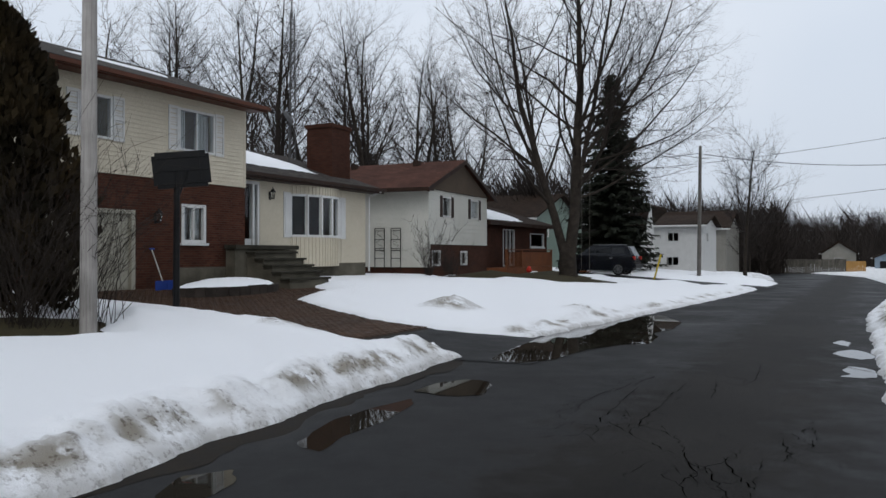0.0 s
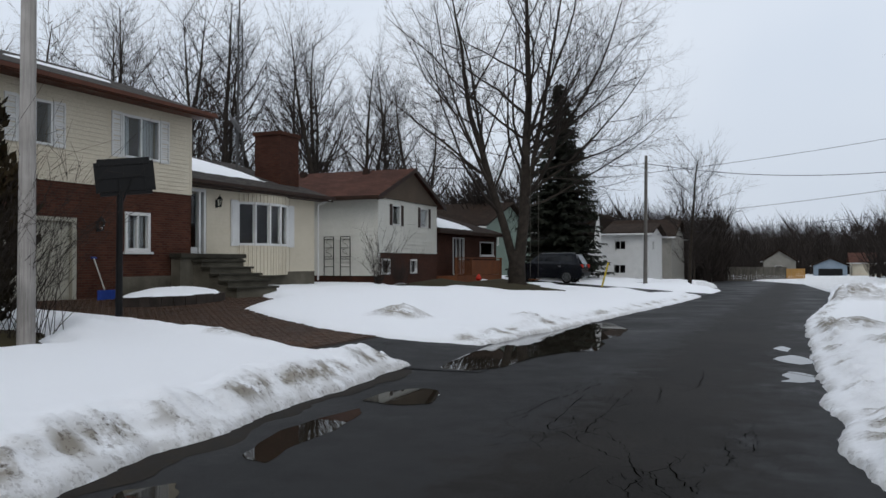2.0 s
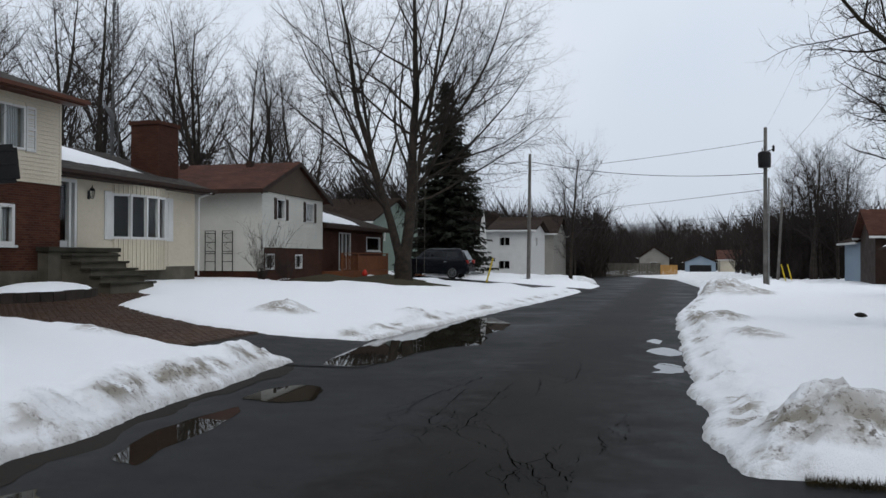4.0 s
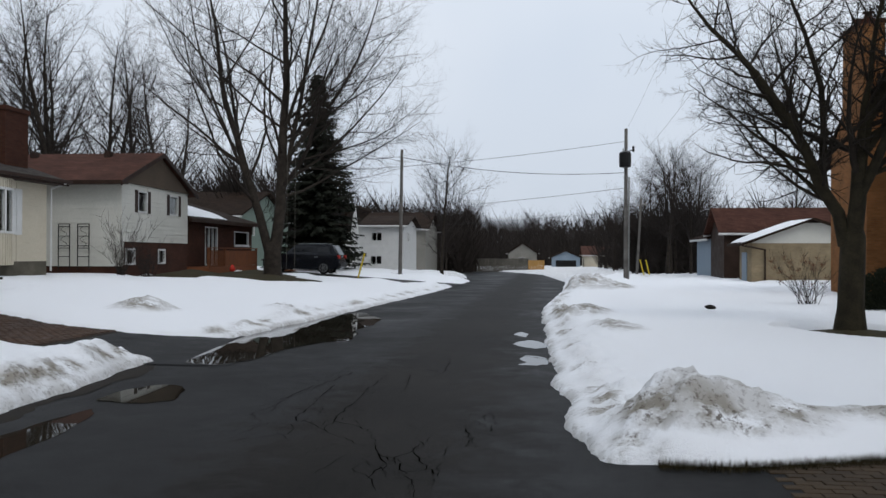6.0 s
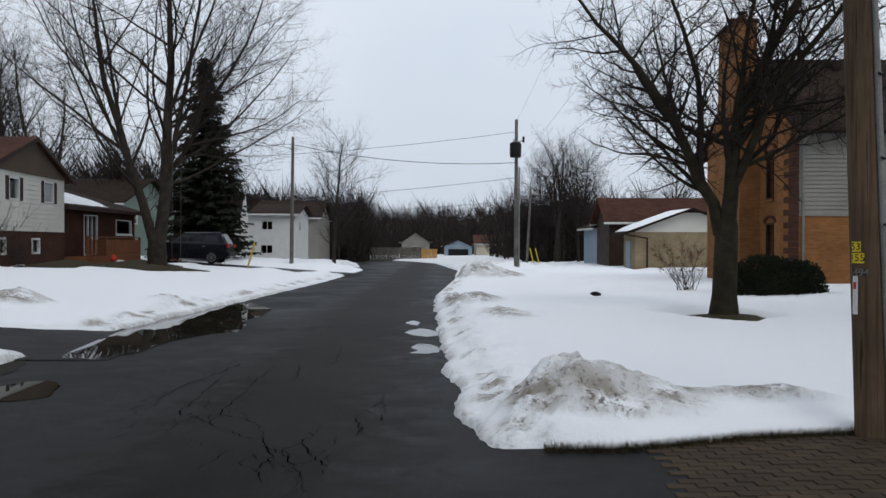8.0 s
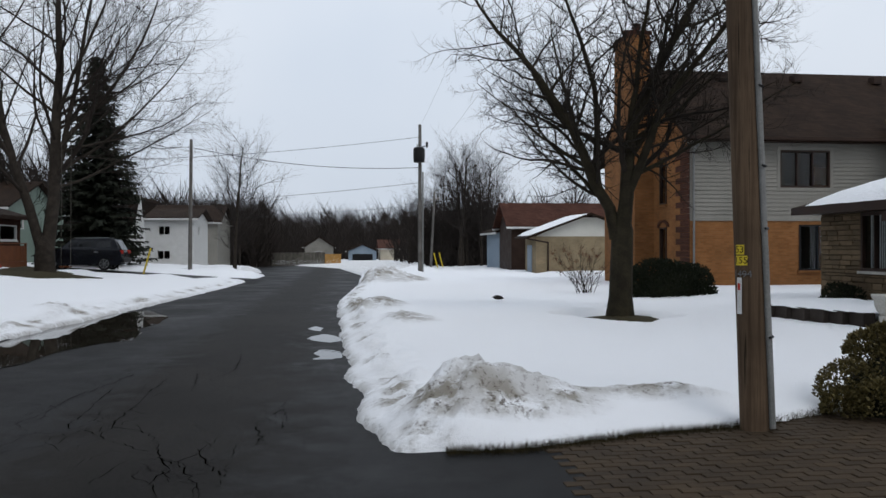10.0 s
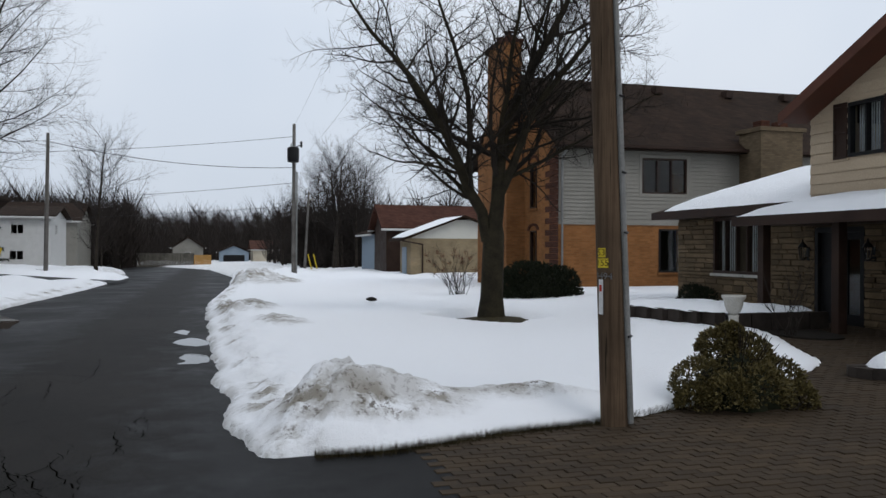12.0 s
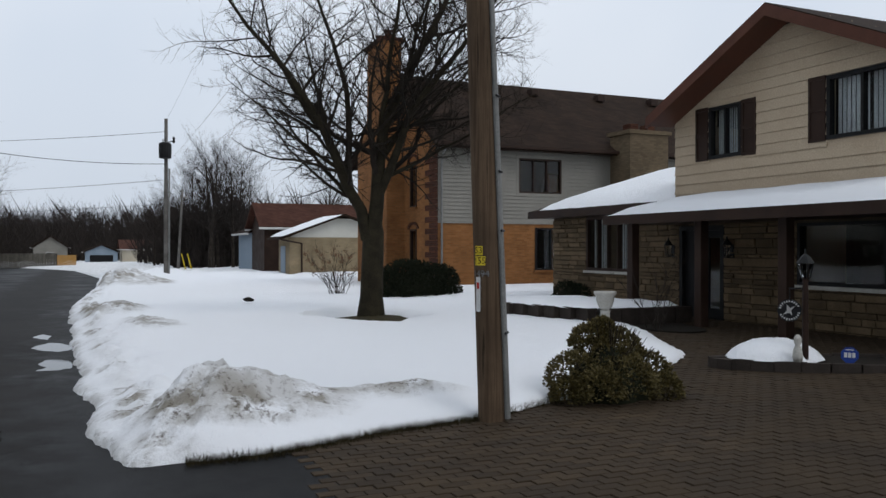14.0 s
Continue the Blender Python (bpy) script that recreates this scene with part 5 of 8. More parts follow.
# sheet with the hall's shade in its colour
part("room_wall", f5.box(bmesh.new(), 12.9, 14.3, -1.2, -1.15, 0.2, 2.2), ROOM_SHADE, fd)
part("threshold", f5.box(bmesh.new(), 12.93, 14.3, -0.1, 0.12, 0.12, 0.2), URN_STONE, fd)
window(h5, f5, *H5LOW[1], 2, frame_mat=BLACK_PAINT, sill=URN_STONE)
lantern("wall_lantern", f5, 14.48, 1.7)
lantern("wall_lantern", f5, 12.72, 1.7)

# ---- paving, puddles, cracks ----


def level(x, y):
    return float(land(np.array(float(x)), np.array(float(y))))


def road_level(x, y):
    return float(street_level(np.array(float(y)))) - 0.02 * abs(x + 2.7) / 3


def paved(name, inside, x0, x1, y0, y1, lift, label, step=0.25):
    """A driveway's bed: a sheet over the cells that lie inside its outline."""
    xs, ys = np.arange(x0, x1 + step, step), np.arange(y0, y1 + step, step)
    gx, gy = np.meshgrid(xs, ys)
    keep = inside(gx, gy) > -0.45
    z = land(gx, gy) + lift
    idx, verts, faces = {}, [], []
    for j in range(len(ys) - 1):
        for i in range(len(xs) - 1):
            if keep[j, i] or keep[j + 1, i] or keep[j, i + 1] or keep[j + 1, i + 1]:
                q = []
                for b, a in ((j, i), (j, i + 1), (j + 1, i + 1), (j + 1, i)):
                    if (b, a) not in idx:
                        idx[(b, a)] = len(verts)
                        verts.append((gx[b, a], gy[b, a], z[b, a]))
                    q.append(idx[(b, a)])
                faces.append(q)
    ob = part(name, (verts, faces), ASPHALT if "apron" in name else PAVER_BED, smooth=True)
    return tagged(ob, label, "driveway", kind="structure")


court = paved("pavement", lambda x, y: np.where(x > 1.6, forecourt(x, y), -9), 1.5, 12.2, -3, 15.3, -0.002, "Forecourt bed under brown interlocking pavers")
drive = paved("driveway", lambda x, y: np.where(x < -8.2, side_drive(x, y), -9), -17.4, -7.5, 12, 22, -0.002, "Brick-paved driveway leading up to the garage")
apron = paved("driveway_apron", side_drive, -9.2, -4.9, 12, 17, -0.004, "Dark asphalt apron between street and brick driveway")
far_apron = paved("driveway_apron", far_drive, -17.5, -4.5, 46, 53, 0.02, "Wet asphalt driveway with a parked car")
next_apron = paved("driveway_apron", next_drive, -14, -4.5, 61, 68, 0.02, "Wet asphalt driveway between snow heaps")
court_apron = paved("driveway_apron", lambda x, y: np.where(x < 1.9, forecourt(x, y), -9), -0.8, 1.8, 3.0, 7.5, 0.004, "Asphalt apron beside the paved forecourt")

puddles = [
    ("Still puddle at the kerb mirroring houses and trees", [(-5.5, 12.2), (-5.75, 13.8), (-5.95, 15.7), (-6.08, 19.4), (-5.75, 22.2), (-5.07, 23.2), (-4.13, 21.1), (-3.95, 19.2), (-4.1, 17.8), (-3.85, 17.2), (-3.72, 15.7), (-4.16, 15.4), (-4.5, 14.2), (-4.58, 12.7), (-4.9, 12.05)]),
    ("Small dark puddle on the asphalt", [(-5.12, 8.98), (-5.15, 9.66), (-4.97, 10.2), (-4.56, 10.15), (-4.36, 9.74), (-4.2, 9.14), (-4.55, 8.9)]),
    ("Shallow puddle along the snow bank", [(-4.6, 5.9), (-4.85, 6.5), (-5.0, 7.15), (-4.98, 7.6), (-4.88, 8.5), (-4.7, 8.35), (-4.5, 7.3), (-4.46, 6.4), (-4.3, 5.85)]),
    ("Shallow wet hollow beside the snow bank", [(-4.55, 4.2), (-4.78, 4.7), (-4.6, 5.1), (-4.3, 4.75), (-4.22, 4.35)]),
    ("Meltwater pool shining beside the snow bank", [(-0.56, 15.7), (-0.44, 16.2), (-0.27, 16.5), (-0.05, 16.1), (0.16, 15.55), (0.02, 15.15), (-0.16, 14.95), (-0.38, 15.25)]),
    ("Meltwater pool shining beside the snow bank", [(-0.39, 13.5), (-0.28, 14.0), (-0.1, 13.95), (0.06, 13.7), (0.07, 12.9), (-0.12, 12.7), (-0.38, 12.75), (-0.25, 13.2)]),
    ("Meltwater pool shining beside the snow bank", [(-0.63, 17.6), (-0.45, 18.1), (-0.3, 17.7), (-0.34, 16.95), (-0.48, 17.2)]),
]
for n, (label, ring) in enumerate(puddles):
    rng = random.Random(n)
    pts = []
    for (xa, ya), (xb, yb) in zip(ring, ring[1:] + ring[:1]):
        for k in range(3):
            f = k / 3
            pts.append((xa + (xb - xa) * f + rng.uniform(-0.03, 0.03), ya + (yb - ya) * f + rng.uniform(-0.05, 0.05)))
    for _ in range(2):
        pts = [q for a, b in zip(pts, pts[1:] + pts[:1]) for q in ((0.75 * a[0] + 0.25 * b[0], 0.75 * a[1] + 0.25 * b[1]), (0.25 * a[0] + 0.75 * b[0], 0.25 * a[1] + 0.75 * b[1]))]
    z = max(road_level(x, y) for x, y in pts) + 0.004
    bm = bmesh.new()
    f = bm.faces.new([bm.verts.new((x, y, z)) for x, y in pts])
    f.normal_update()
    if f.normal.z < 0:
        f.normal_flip()
    tagged(part("puddle", bm, WATER), label, "puddle", "street puddles")

cracks = [
    [(-2.82, 10.79), (-2.84, 10.2), (-2.97, 9.7), (-2.94, 8.88), (-2.85, 8.57)], [(-3.91, 10.75), (-3.24, 10.81), (-2.75, 10.65), (-2.69, 11.51)],
    [(-2.65, 10.43), (-2.61, 9.61), (-2.54, 8.91), (-2.53, 8.25), (-2.42, 8.09)], [(-2.15, 11.45), (-2.17, 10.04), (-2.12, 8.94), (-2.11, 8.19), (-2.42, 7.9), (-2.36, 7.54), (-2.8, 7.17)],
    [(-2.11, 8.19), (-1.77, 7.95), (-1.56, 7.6), (-1.4, 6.96), (-1.28, 6.6), (-1.31, 6.18), (-1.19, 5.83)],
]
cracks += [
    [(-1.15, 7.19), (-1.04, 6.8), (-0.91, 6.54), (-0.79, 6.3), (-0.64, 6.08), (-0.47, 6.02)], [(-0.79, 6.3), (-0.7, 6.64), (-0.56, 6.4)], [(-0.74, 8.03), (-0.66, 7.55), (-0.67, 7.02), (-0.59, 6.74)],
    [(-1.46, 13.01), (-1.4, 11.78), (-1.49, 11.24), (-1.84, 11.47), (-1.69, 10.08)], [(-0.57, 8.9), (-0.47, 8.4), (-0.51, 7.92)], [(-1.4, 6.96), (-1.13, 6.52), (-0.98, 6.13), (-0.87, 5.71)],
    [(-1.44, 6.68), (-1.26, 6.69), (-1.13, 7.08)], [(-2.39, 8.17), (-2.03, 7.68), (-1.54, 7.16)],
]
rng = random.Random(12)
for line in list(cracks):
    for _ in range(5):
        x, y = line[rng.randrange(len(line))]
        a, ln = rng.uniform(0, 6.28), rng.uniform(0.25, 0.8)
        cracks.append([(x, y), (x + 0.5 * ln * math.cos(a), y + 0.8 * ln * math.sin(a)), (x + ln * math.cos(a + 0.6), y + 1.5 * ln * math.sin(a + 0.6))])
for n, line in enumerate(cracks):
    rng = random.Random(40 + n)
    path = []
    for (xa, ya), (xb, yb) in zip(line, line[1:]):
        k = max(3, int(math.hypot(xb - xa, yb - ya) / 0.06))
        for i in range(k):
            f = i / k
            path.append((xa + (xb - xa) * f + rng.gauss(0, 0.015), ya + (yb - ya) * f + rng.gauss(0, 0.022)))
    path.append(line[-1])
    verts, faces = [], []
    for i, (x, y) in enumerate(path):
        w = (0.002 + 0.006 * abs(math.sin(i * 0.53 + n)) * abs(math.sin(i * 0.11 + 2 * n))) * (1 if n < 13 else 0.5) * (0.3 if i in (0, len(path) - 1) else 1)
        verts += [(x - w, y - 0.2 * w, road_level(x, y) + 0.009), (x + w, y + 0.2 * w, road_level(x, y) + 0.009)]
    for i in range(len(path) - 1):
        faces.append((2 * i, 2 * i + 1, 2 * i + 3, 2 * i + 2))
    tagged(part("road_crack", (verts, faces), CRACK), "Jagged dark crack in the wet asphalt", "crack", "street cracks", "structure")

# gritty wet margin between the snow bank and the asphalt
verts, faces = [], []
ys = np.arange(1.0, 12.4, 0.12)
for k, y in enumerate(ys):
    e = float(left_edge(np.array(y)))
    w = 0.22 + 0.09 * math.sin(y * 1.3) + 0.07 * math.sin(y * 4.1)
    for f in (-0.35, 0.0, 0.5, 1.0):
        x = e + f * w + (0.09 * (pebbled(np.array(y * 1.0), np.array(f), 0.2, 3) - 0.5) if f else 0)
        x = float(x)
        verts.append((x, y, road_level(x, y) + (0.008 if f < 1 else 0.001)))
    if k:
        b = 4 * k
        for j in range(3):
            faces.append((b + j - 4, b + j - 3, b + j + 1, b + j))
tagged(part("gutter_grit", (verts, faces), MUD, smooth=True), "Strip of wet grit and mud along the snow bank", "grit", kind="structure")
# bare wet turf where the snow has melted
for n, (cx, cy, rx, ry, top, label) in enumerate(((-13.1, 38.8, 3.1, 3.3, 0.26, "Bare turf ring round the maple trunk"), (6.02, 17.1, 0.95, 0.95, 0.14, "Dark bare soil round the tree foot"), (-15.8, 36.0, 1.3, 4.2, 0.34, "Bare brown planting strip along the house"), (-14.9, 42.2, 2.0, 3.2, 0.32, "Bare brown turf before the wooden deck"), (-12.6, 8.7, 1.9, 1.9, 0.12, "Bare soil under the cedar"))):
    rng = random.Random(n)
    verts, faces = [(cx, cy, level(cx, cy) + top)], []
    for k in range(28):
        a = k * math.tau / 28
        r = rng.uniform(0.8, 1.15)
        x, y = cx + rx * r * math.cos(a), cy + ry * r * math.sin(a)
        verts.append((x, y, level(x, y) + 0.015))
        faces.append((0, k + 1, (k + 1) % 28 + 1))
    tagged(part("turf", (verts, faces), GRASS, smooth=True), label, "ground", kind="structure")
rng = random.Random(9)
verts, faces = [], []
for k in range(6500):
    x = rng.uniform(0.9, 4.7)
    y = float(np.interp(x, [0.3, 1.5, 2.7, 3.6, 4.6], [6.75, 6.65, 6.95, 7.05, 7.45])) + rng.gauss(0.02, 0.05)
    z, a, h = level(x, y) - 0.01, rng.uniform(0, 6.28), rng.uniform(0.03, 0.10)
    b = len(verts)
    verts += [(x, y, z), (x + 0.007 * math.cos(a), y + 0.007 * math.sin(a), z), (x + rng.gauss(0, 0.03), y + rng.gauss(0, 0.03) - 0.02, z + h)]
    faces.append((b, b + 1, b + 2))
tagged(part("lawn_edge_grass", (verts, faces), GRASS), "Brown grass fringe at the lawn's edge", "grass", kind="stuff")

# ---- trees ----


def tubes(limbs, sides):
    """Tapered tubes along limbs, each a list of (point, radius)."""
    verts, faces = [], []
    for limb in limbs:
        n = sides(limb[0][1])
        base = len(verts)
        ref = Vector((0.31, 0.87, 0.2))
        for k, (p, r) in enumerate(limb):
            d = (limb[min(k + 1, len(limb) - 1)][0] - limb[max(k - 1, 0)][0]).normalized()
            u = d.cross(ref).normalized()
            w = d.cross(u)
            for j in range(n):
                a = j * math.tau / n
                q = p + (u * math.cos(a) + w * math.sin(a)) * r
                verts.append((q.x, q.y, q.z))
        for k in range(len(limb) - 1):
            for j in range(n):
                a, b = base + k * n + j, base + k * n + (j + 1) % n
                faces.append((a, b, b + n, a + n))
    return verts, faces


def grow(rng, out, p, d, length, r, level, spec):
    """One limb and, from it, its side limbs."""
    n = spec["parts"][level]
    limb, step = [(p.copy(), r)], length / n
    tip = spec["tip"][level]
    kids = []
    for k in range(1, n + 1):
        bend = Vector((rng.gauss(0, 1), rng.gauss(0, 1), rng.gauss(0, 1))) * spec["bend"][level]
        d = (d + bend + Vector((0, 0, spec["lift"][level]))).normalized()
        p = p + d * step
        rr = r * (1 - (1 - tip) * k / n)
        limb.append((p.copy(), rr))
        kids.append((p.copy(), d.copy(), rr, k / n))
    out[level].append(limb)
    if level + 1 >= len(spec["parts"]):
        return
    count = spec["kids"][level]
    count = int(count * rng.uniform(0.8, 1.2) + 0.5)
    turn = rng.uniform(0, 6.28)
    for c in range(count):
        f = spec["bare"][level] + (1 - spec["bare"][level]) * (c + rng.random()) / count
        i = min(len(limb) - 2, int(f * n))
        g = f * n - i
        q = limb[i][0].lerp(limb[i + 1][0], g)
        rr = limb[i][1] * (1 - g) + limb[i + 1][1] * g
        dd = (limb[i + 1][0] - limb[i][0]).normalized()
        turn += 2.4 + rng.uniform(-0.5, 0.5)
        side = dd.orthogonal().normalized()
        side.rotate(Matrix.Rotation(turn, 3, dd))
        a = radians(rng.uniform(*spec["angle"][level]))
        nd = (dd * math.cos(a) + side * math.sin(a)).normalized()
        ln = length * spec["ratio"][level] * rng.uniform(0.7, 1.2) * (1 - spec["short"][level] * f)
        grow(rng, out, q, nd, ln, min(rr * 0.75, max(spec["thin"], rr * rng.uniform(0.3, 0.5))), level + 1, spec)


MAPLE = dict(parts=(5, 8, 6, 5, 3), tip=(0.7, 0.12, 0.15, 0.25, 0.5), bend=(0.02, 0.085, 0.12, 0.15, 0.18), lift=(0.0, 0.045, 0.05, 0.04, 0.02), kids=(0, 17, 11, 6),
             bare=(0.8, 0.16, 0.1, 0.1), angle=((20, 35), (28, 55), (28, 60), (25, 60)), ratio=(1, 0.62, 0.46, 0.42), short=(0, 0.6, 0.5, 0.4), thin=0.012)
ORCHARD = dict(parts=(5, 10, 8, 5, 3), tip=(0.7, 0.12, 0.15, 0.25, 0.5), bend=(0.02, 0.12, 0.15, 0.18, 0.2), lift=(0.0, 0.035, 0.05, 0.05, 0.03), kids=(0, 23, 13, 5),
               bare=(0.8, 0.13, 0.1, 0.1), angle=((20, 35), (42, 74), (30, 65), (25, 60)), ratio=(1, 0.46, 0.42, 0.40), short=(0, 0.5, 0.4, 0.4), thin=0.0105)
POPLAR = dict(parts=(10, 7, 5, 3), tip=(0.08, 0.1, 0.2, 0.5), bend=(0.05, 0.10, 0.14, 0.18), lift=(0.02, 0.07, 0.06, 0.03), kids=(34, 12, 6),
              bare=(0.14, 0.1, 0.1), angle=((30, 62), (28, 60), (25, 60)), ratio=(0.47, 0.44, 0.42), short=(0.5, 0.5, 0.4), thin=0.019)
BROAD = dict(parts=(6, 7, 5, 3), tip=(0.2, 0.1, 0.2, 0.5), bend=(0.03, 0.08, 0.12, 0.16), lift=(0.0, 0.05, 0.05, 0.03), kids=(20, 14, 7),
             bare=(0.25, 0.12, 0.1), angle=((30, 60), (28, 60), (25, 60)), ratio=(0.66, 0.44, 0.42), short=(0.45, 0.5, 0.4), thin=0.02)


def bare_tree(seed, height, radius, spec, label, leaders=0, fork=0.2, spread_deg=(12, 30), stout=(0.34, 0.5), bark=None, twig=None, lean=(0, 0), name="tree", far=False, limbs=(), view=0.0):
    """A leafless tree: trunk, forked leaders and fine twigs, each a part."""
    rng = random.Random(seed)
    out = [[] for _ in spec["parts"]]
    if leaders or limbs:
        p, d, trunk = Vector((0, 0, -0.2)), Vector((lean[0], lean[1], 1)).normalized(), []
        n = 6
        for k in range(n + 1):
            f = k / n
            trunk.append((p.copy(), radius * (1.35 - 0.35 * min(1, f * 3)) * (1 - 0.12 * f)))
            p = p + d * (fork * height / n)
        if limbs:
            trunk.append((p + d * 0.1, radius * 0.45))
        out[0].append(trunk)
        right, away = Vector((math.cos(view), math.sin(view), 0)), Vector((-math.sin(view), math.cos(view), 0))
        for z0, side, a, b, ln, r in limbs:
            nd = (right * math.tan(radians(a)) + away * math.tan(radians(b)) + Vector((0, 0, 1))).normalized()
            foot = right * side + Vector((0, 0, z0))
            if len(out[1]) > 1:
                # later limbs spring from the two main stems
                foot = min((a.lerp(b, k / 4) for m in out[1][:2] for (a, _), (b, _) in zip(m, m[1:]) for k in range(4)), key=lambda q: (q - foot).length)
            grow(rng, out, foot, nd, ln, r, 1, spec)
        turn = rng.uniform(0, 6.28)
        for k in range(leaders):
            turn += math.tau / leaders + rng.uniform(-0.3, 0.3)
            a = radians(rng.uniform(*spread_deg))
            nd = Vector((math.cos(turn) * math.sin(a), math.sin(turn) * math.sin(a), math.cos(a)))
            start = trunk[-1 - (k % 3)][0]
            grow(rng, out, start, nd, height * (1 - fork) * rng.uniform(0.8, 1.05), radius * rng.uniform(*stout), 1, spec)
    else:
        grow(rng, out, Vector((0, 0, -0.2)), Vector((lean[0], lean[1], 1)).normalized(), height, radius, 0, spec)
    t = thing(name, 0, 0, 0, label, "tree")
    sides = (lambda r: 5 if r > 0.06 else 3) if far else (lambda r: 10 if r > 0.08 else 6 if r > 0.03 else 4 if r > 0.012 else 3)
    part("trunk", tubes(out[0], sides), bark or BARK, t, smooth=True)
    leaders = leaders or len(limbs)
    rest = out[2:] if leaders else out[1:]
    for limb in (out[1] if leaders else ()):
        part("limb", tubes([limb], sides), bark or BARK, t, smooth=True)
    part("crown", tubes([m for lv in rest for m in lv], sides), twig or TWIG, t, "leafless fine twigs", smooth=True)
    return t


def stand(t, x, y, turn=0.0, size=1.0, sink=0.0):
    t.matrix_basis = pose(x, y, float(land(np.array(x), np.array(y))) - sink, 0, 0, turn) @ Matrix.Scale(size, 4)
    return t


def again(t, x, y, turn, size, group=""):
    c = copy_thing(t, pose(x, y, float(land(np.array(float(x)), np.array(float(y)))), 0, 0, turn))
    c.scale = (size, size, size)
    if group:
        c["group"] = group
    return c


# each limb: height and side offset of its foot, lean to the side and away, length, radius
MAPLE_LIMBS = [(1.2, -0.15, -11, 5, 16.0, 0.23), (1.4, 0.12, 5, -4, 17.0, 0.30), (4.2, 0.5, 13, 9, 13.5, 0.15), (5.0, -0.75, -30, -5, 9.5, 0.09), (5.5, 0.6, 30, 0, 10.5, 0.11),
               (4.6, 0.5, 50, 9, 9.5, 0.085), (6.6, 0.7, 56, -10, 8.5, 0.07), (6.2, -1.0, -36, 12, 8.5, 0.075), (7.2, 0.7, 20, -20, 9.0, 0.10), (6.5, -1.2, -6, 22, 9.0, 0.10), (7.5, 0.8, 44, 14, 8.0, 0.07), (4.2, 0.5, 72, 2, 8.4, 0.07), (5.4, 0.6, 70, -14, 7.8, 0.06), (5.8, -0.9, -58, -6, 6.5, 0.06)]
maple = stand(bare_tree(11, 18.5, 0.46, MAPLE, "Large leafless maple with two tall stems on the snowy lawn", fork=0.09, limbs=MAPLE_LIMBS, view=math.atan2(0.316, 0.949)), -13.1, 39.3)
CORNER_LIMBS = [(1.75, -0.08, -7, 0, 6.5, 0.135), (1.9, 0.07, 8, 3, 7.6, 0.165), (2.7, 0.2, 19, -12, 6.2, 0.10), (3.0, -0.4, -30, 8, 4.0, 0.07), (2.6, -0.25, -50, -8, 3.4, 0.055), (3.3, 0.4, 40, 5, 5.0, 0.07),
                (3.0, -0.2, -10, 25, 5.6, 0.085), (3.4, 0.1, 2, -28, 5.2, 0.075), (3.7, 0.45, 56, -8, 4.4, 0.055), (4.2, -0.7, -42, 12, 3.4, 0.05), (3.4, -0.55, -60, 0, 3.2, 0.045), (4.6, 0.5, 32, 18, 4.6, 0.06), (3.0, 0.3, 64, 8, 3.9, 0.05)]
corner_tree = stand(bare_tree(5, 9.6, 0.26, ORCHARD, "Leafless tree with a low fork and dense twigs on the lawn", fork=0.22, bark=BARK_DARK, twig=TWIG_DARK, lean=(0.03, 0), limbs=CORNER_LIMBS, view=math.atan2(-0.332, 0.943)), 5.99, 17.18)
pop_a = stand(bare_tree(21, 17.2, 0.3, POPLAR, "Tall slender leafless tree behind the houses", bark=BARK, twig=TWIG_FAR, far=True), -32, 40, 0)
pop_b = stand(bare_tree(22, 16.6, 0.3, POPLAR, "Tall slender leafless tree behind the houses", bark=BARK, twig=TWIG_FAR, far=True), -30, 47, 0)
bro_a = stand(bare_tree(31, 9.5, 0.17, BROAD, "Leafless spreading tree beside the street", bark=BARK, twig=TWIG_FAR, far=True), -7.6, 62.5, 0)
bro_b = stand(bare_tree(32, 10, 0.18, BROAD, "Leafless spreading tree behind the snow bank", bark=BARK, twig=TWIG_FAR, far=True), 10.5, 72, 0)

# ---- evergreen and shrubs ----


def spruce(seed, height, radius):
    """A dark conifer: whorls of drooping boughs, each set with needle sprays."""
    rng = random.Random(seed)
    t = thing("spruce_tree", 0, 0, 0, "Tall dark spruce with drooping boughs and cones", "tree")
    part("trunk", tubes([[(Vector((0, 0, height * k / 8)), 0.22 * (1 - k / 8.3)) for k in range(9)]], lambda r: 8), BARK_DARK, t)
    verts, faces = [], []
    z = 0.9
    while z < height - 0.15:
        f = z / height
        reach = radius * (1 - f) ** 0.75 + 0.1
        for k in range(int(10 + 7 * (1 - f))):
            a = rng.uniform(0, math.tau)
            ln = reach * rng.uniform(0.65, 1.12)
            droop = rng.uniform(0.25, 0.5)
            m = max(5, int(ln / 0.13))
            for i in range(m):
                u = (i + rng.random()) / m
                px, py = math.cos(a) * ln * u, math.sin(a) * ln * u
                pz = z - droop * ln * u + 0.22 * ln * u * u
                for _ in range(3):
                    b = len(verts)
                    s = rng.uniform(0.24, 0.5) * (1.1 - 0.4 * u)
                    da = a + rng.uniform(-1.3, 1.3)
                    tip = (px + math.cos(da) * s, py + math.sin(da) * s, pz - s * rng.uniform(0.1, 0.9))
                    w = 0.07 + 0.07 * rng.random()
                    verts += [(px - math.sin(da) * w, py + math.cos(da) * w, pz), (px + math.sin(da) * w, py - math.cos(da) * w, pz + 0.03), tip]
                    faces.append((b, b + 1, b + 2))
        z += rng.uniform(0.16, 0.27)
    part("crown", (verts, faces), NEEDLE, t, "dark green needle sprays")
    return t


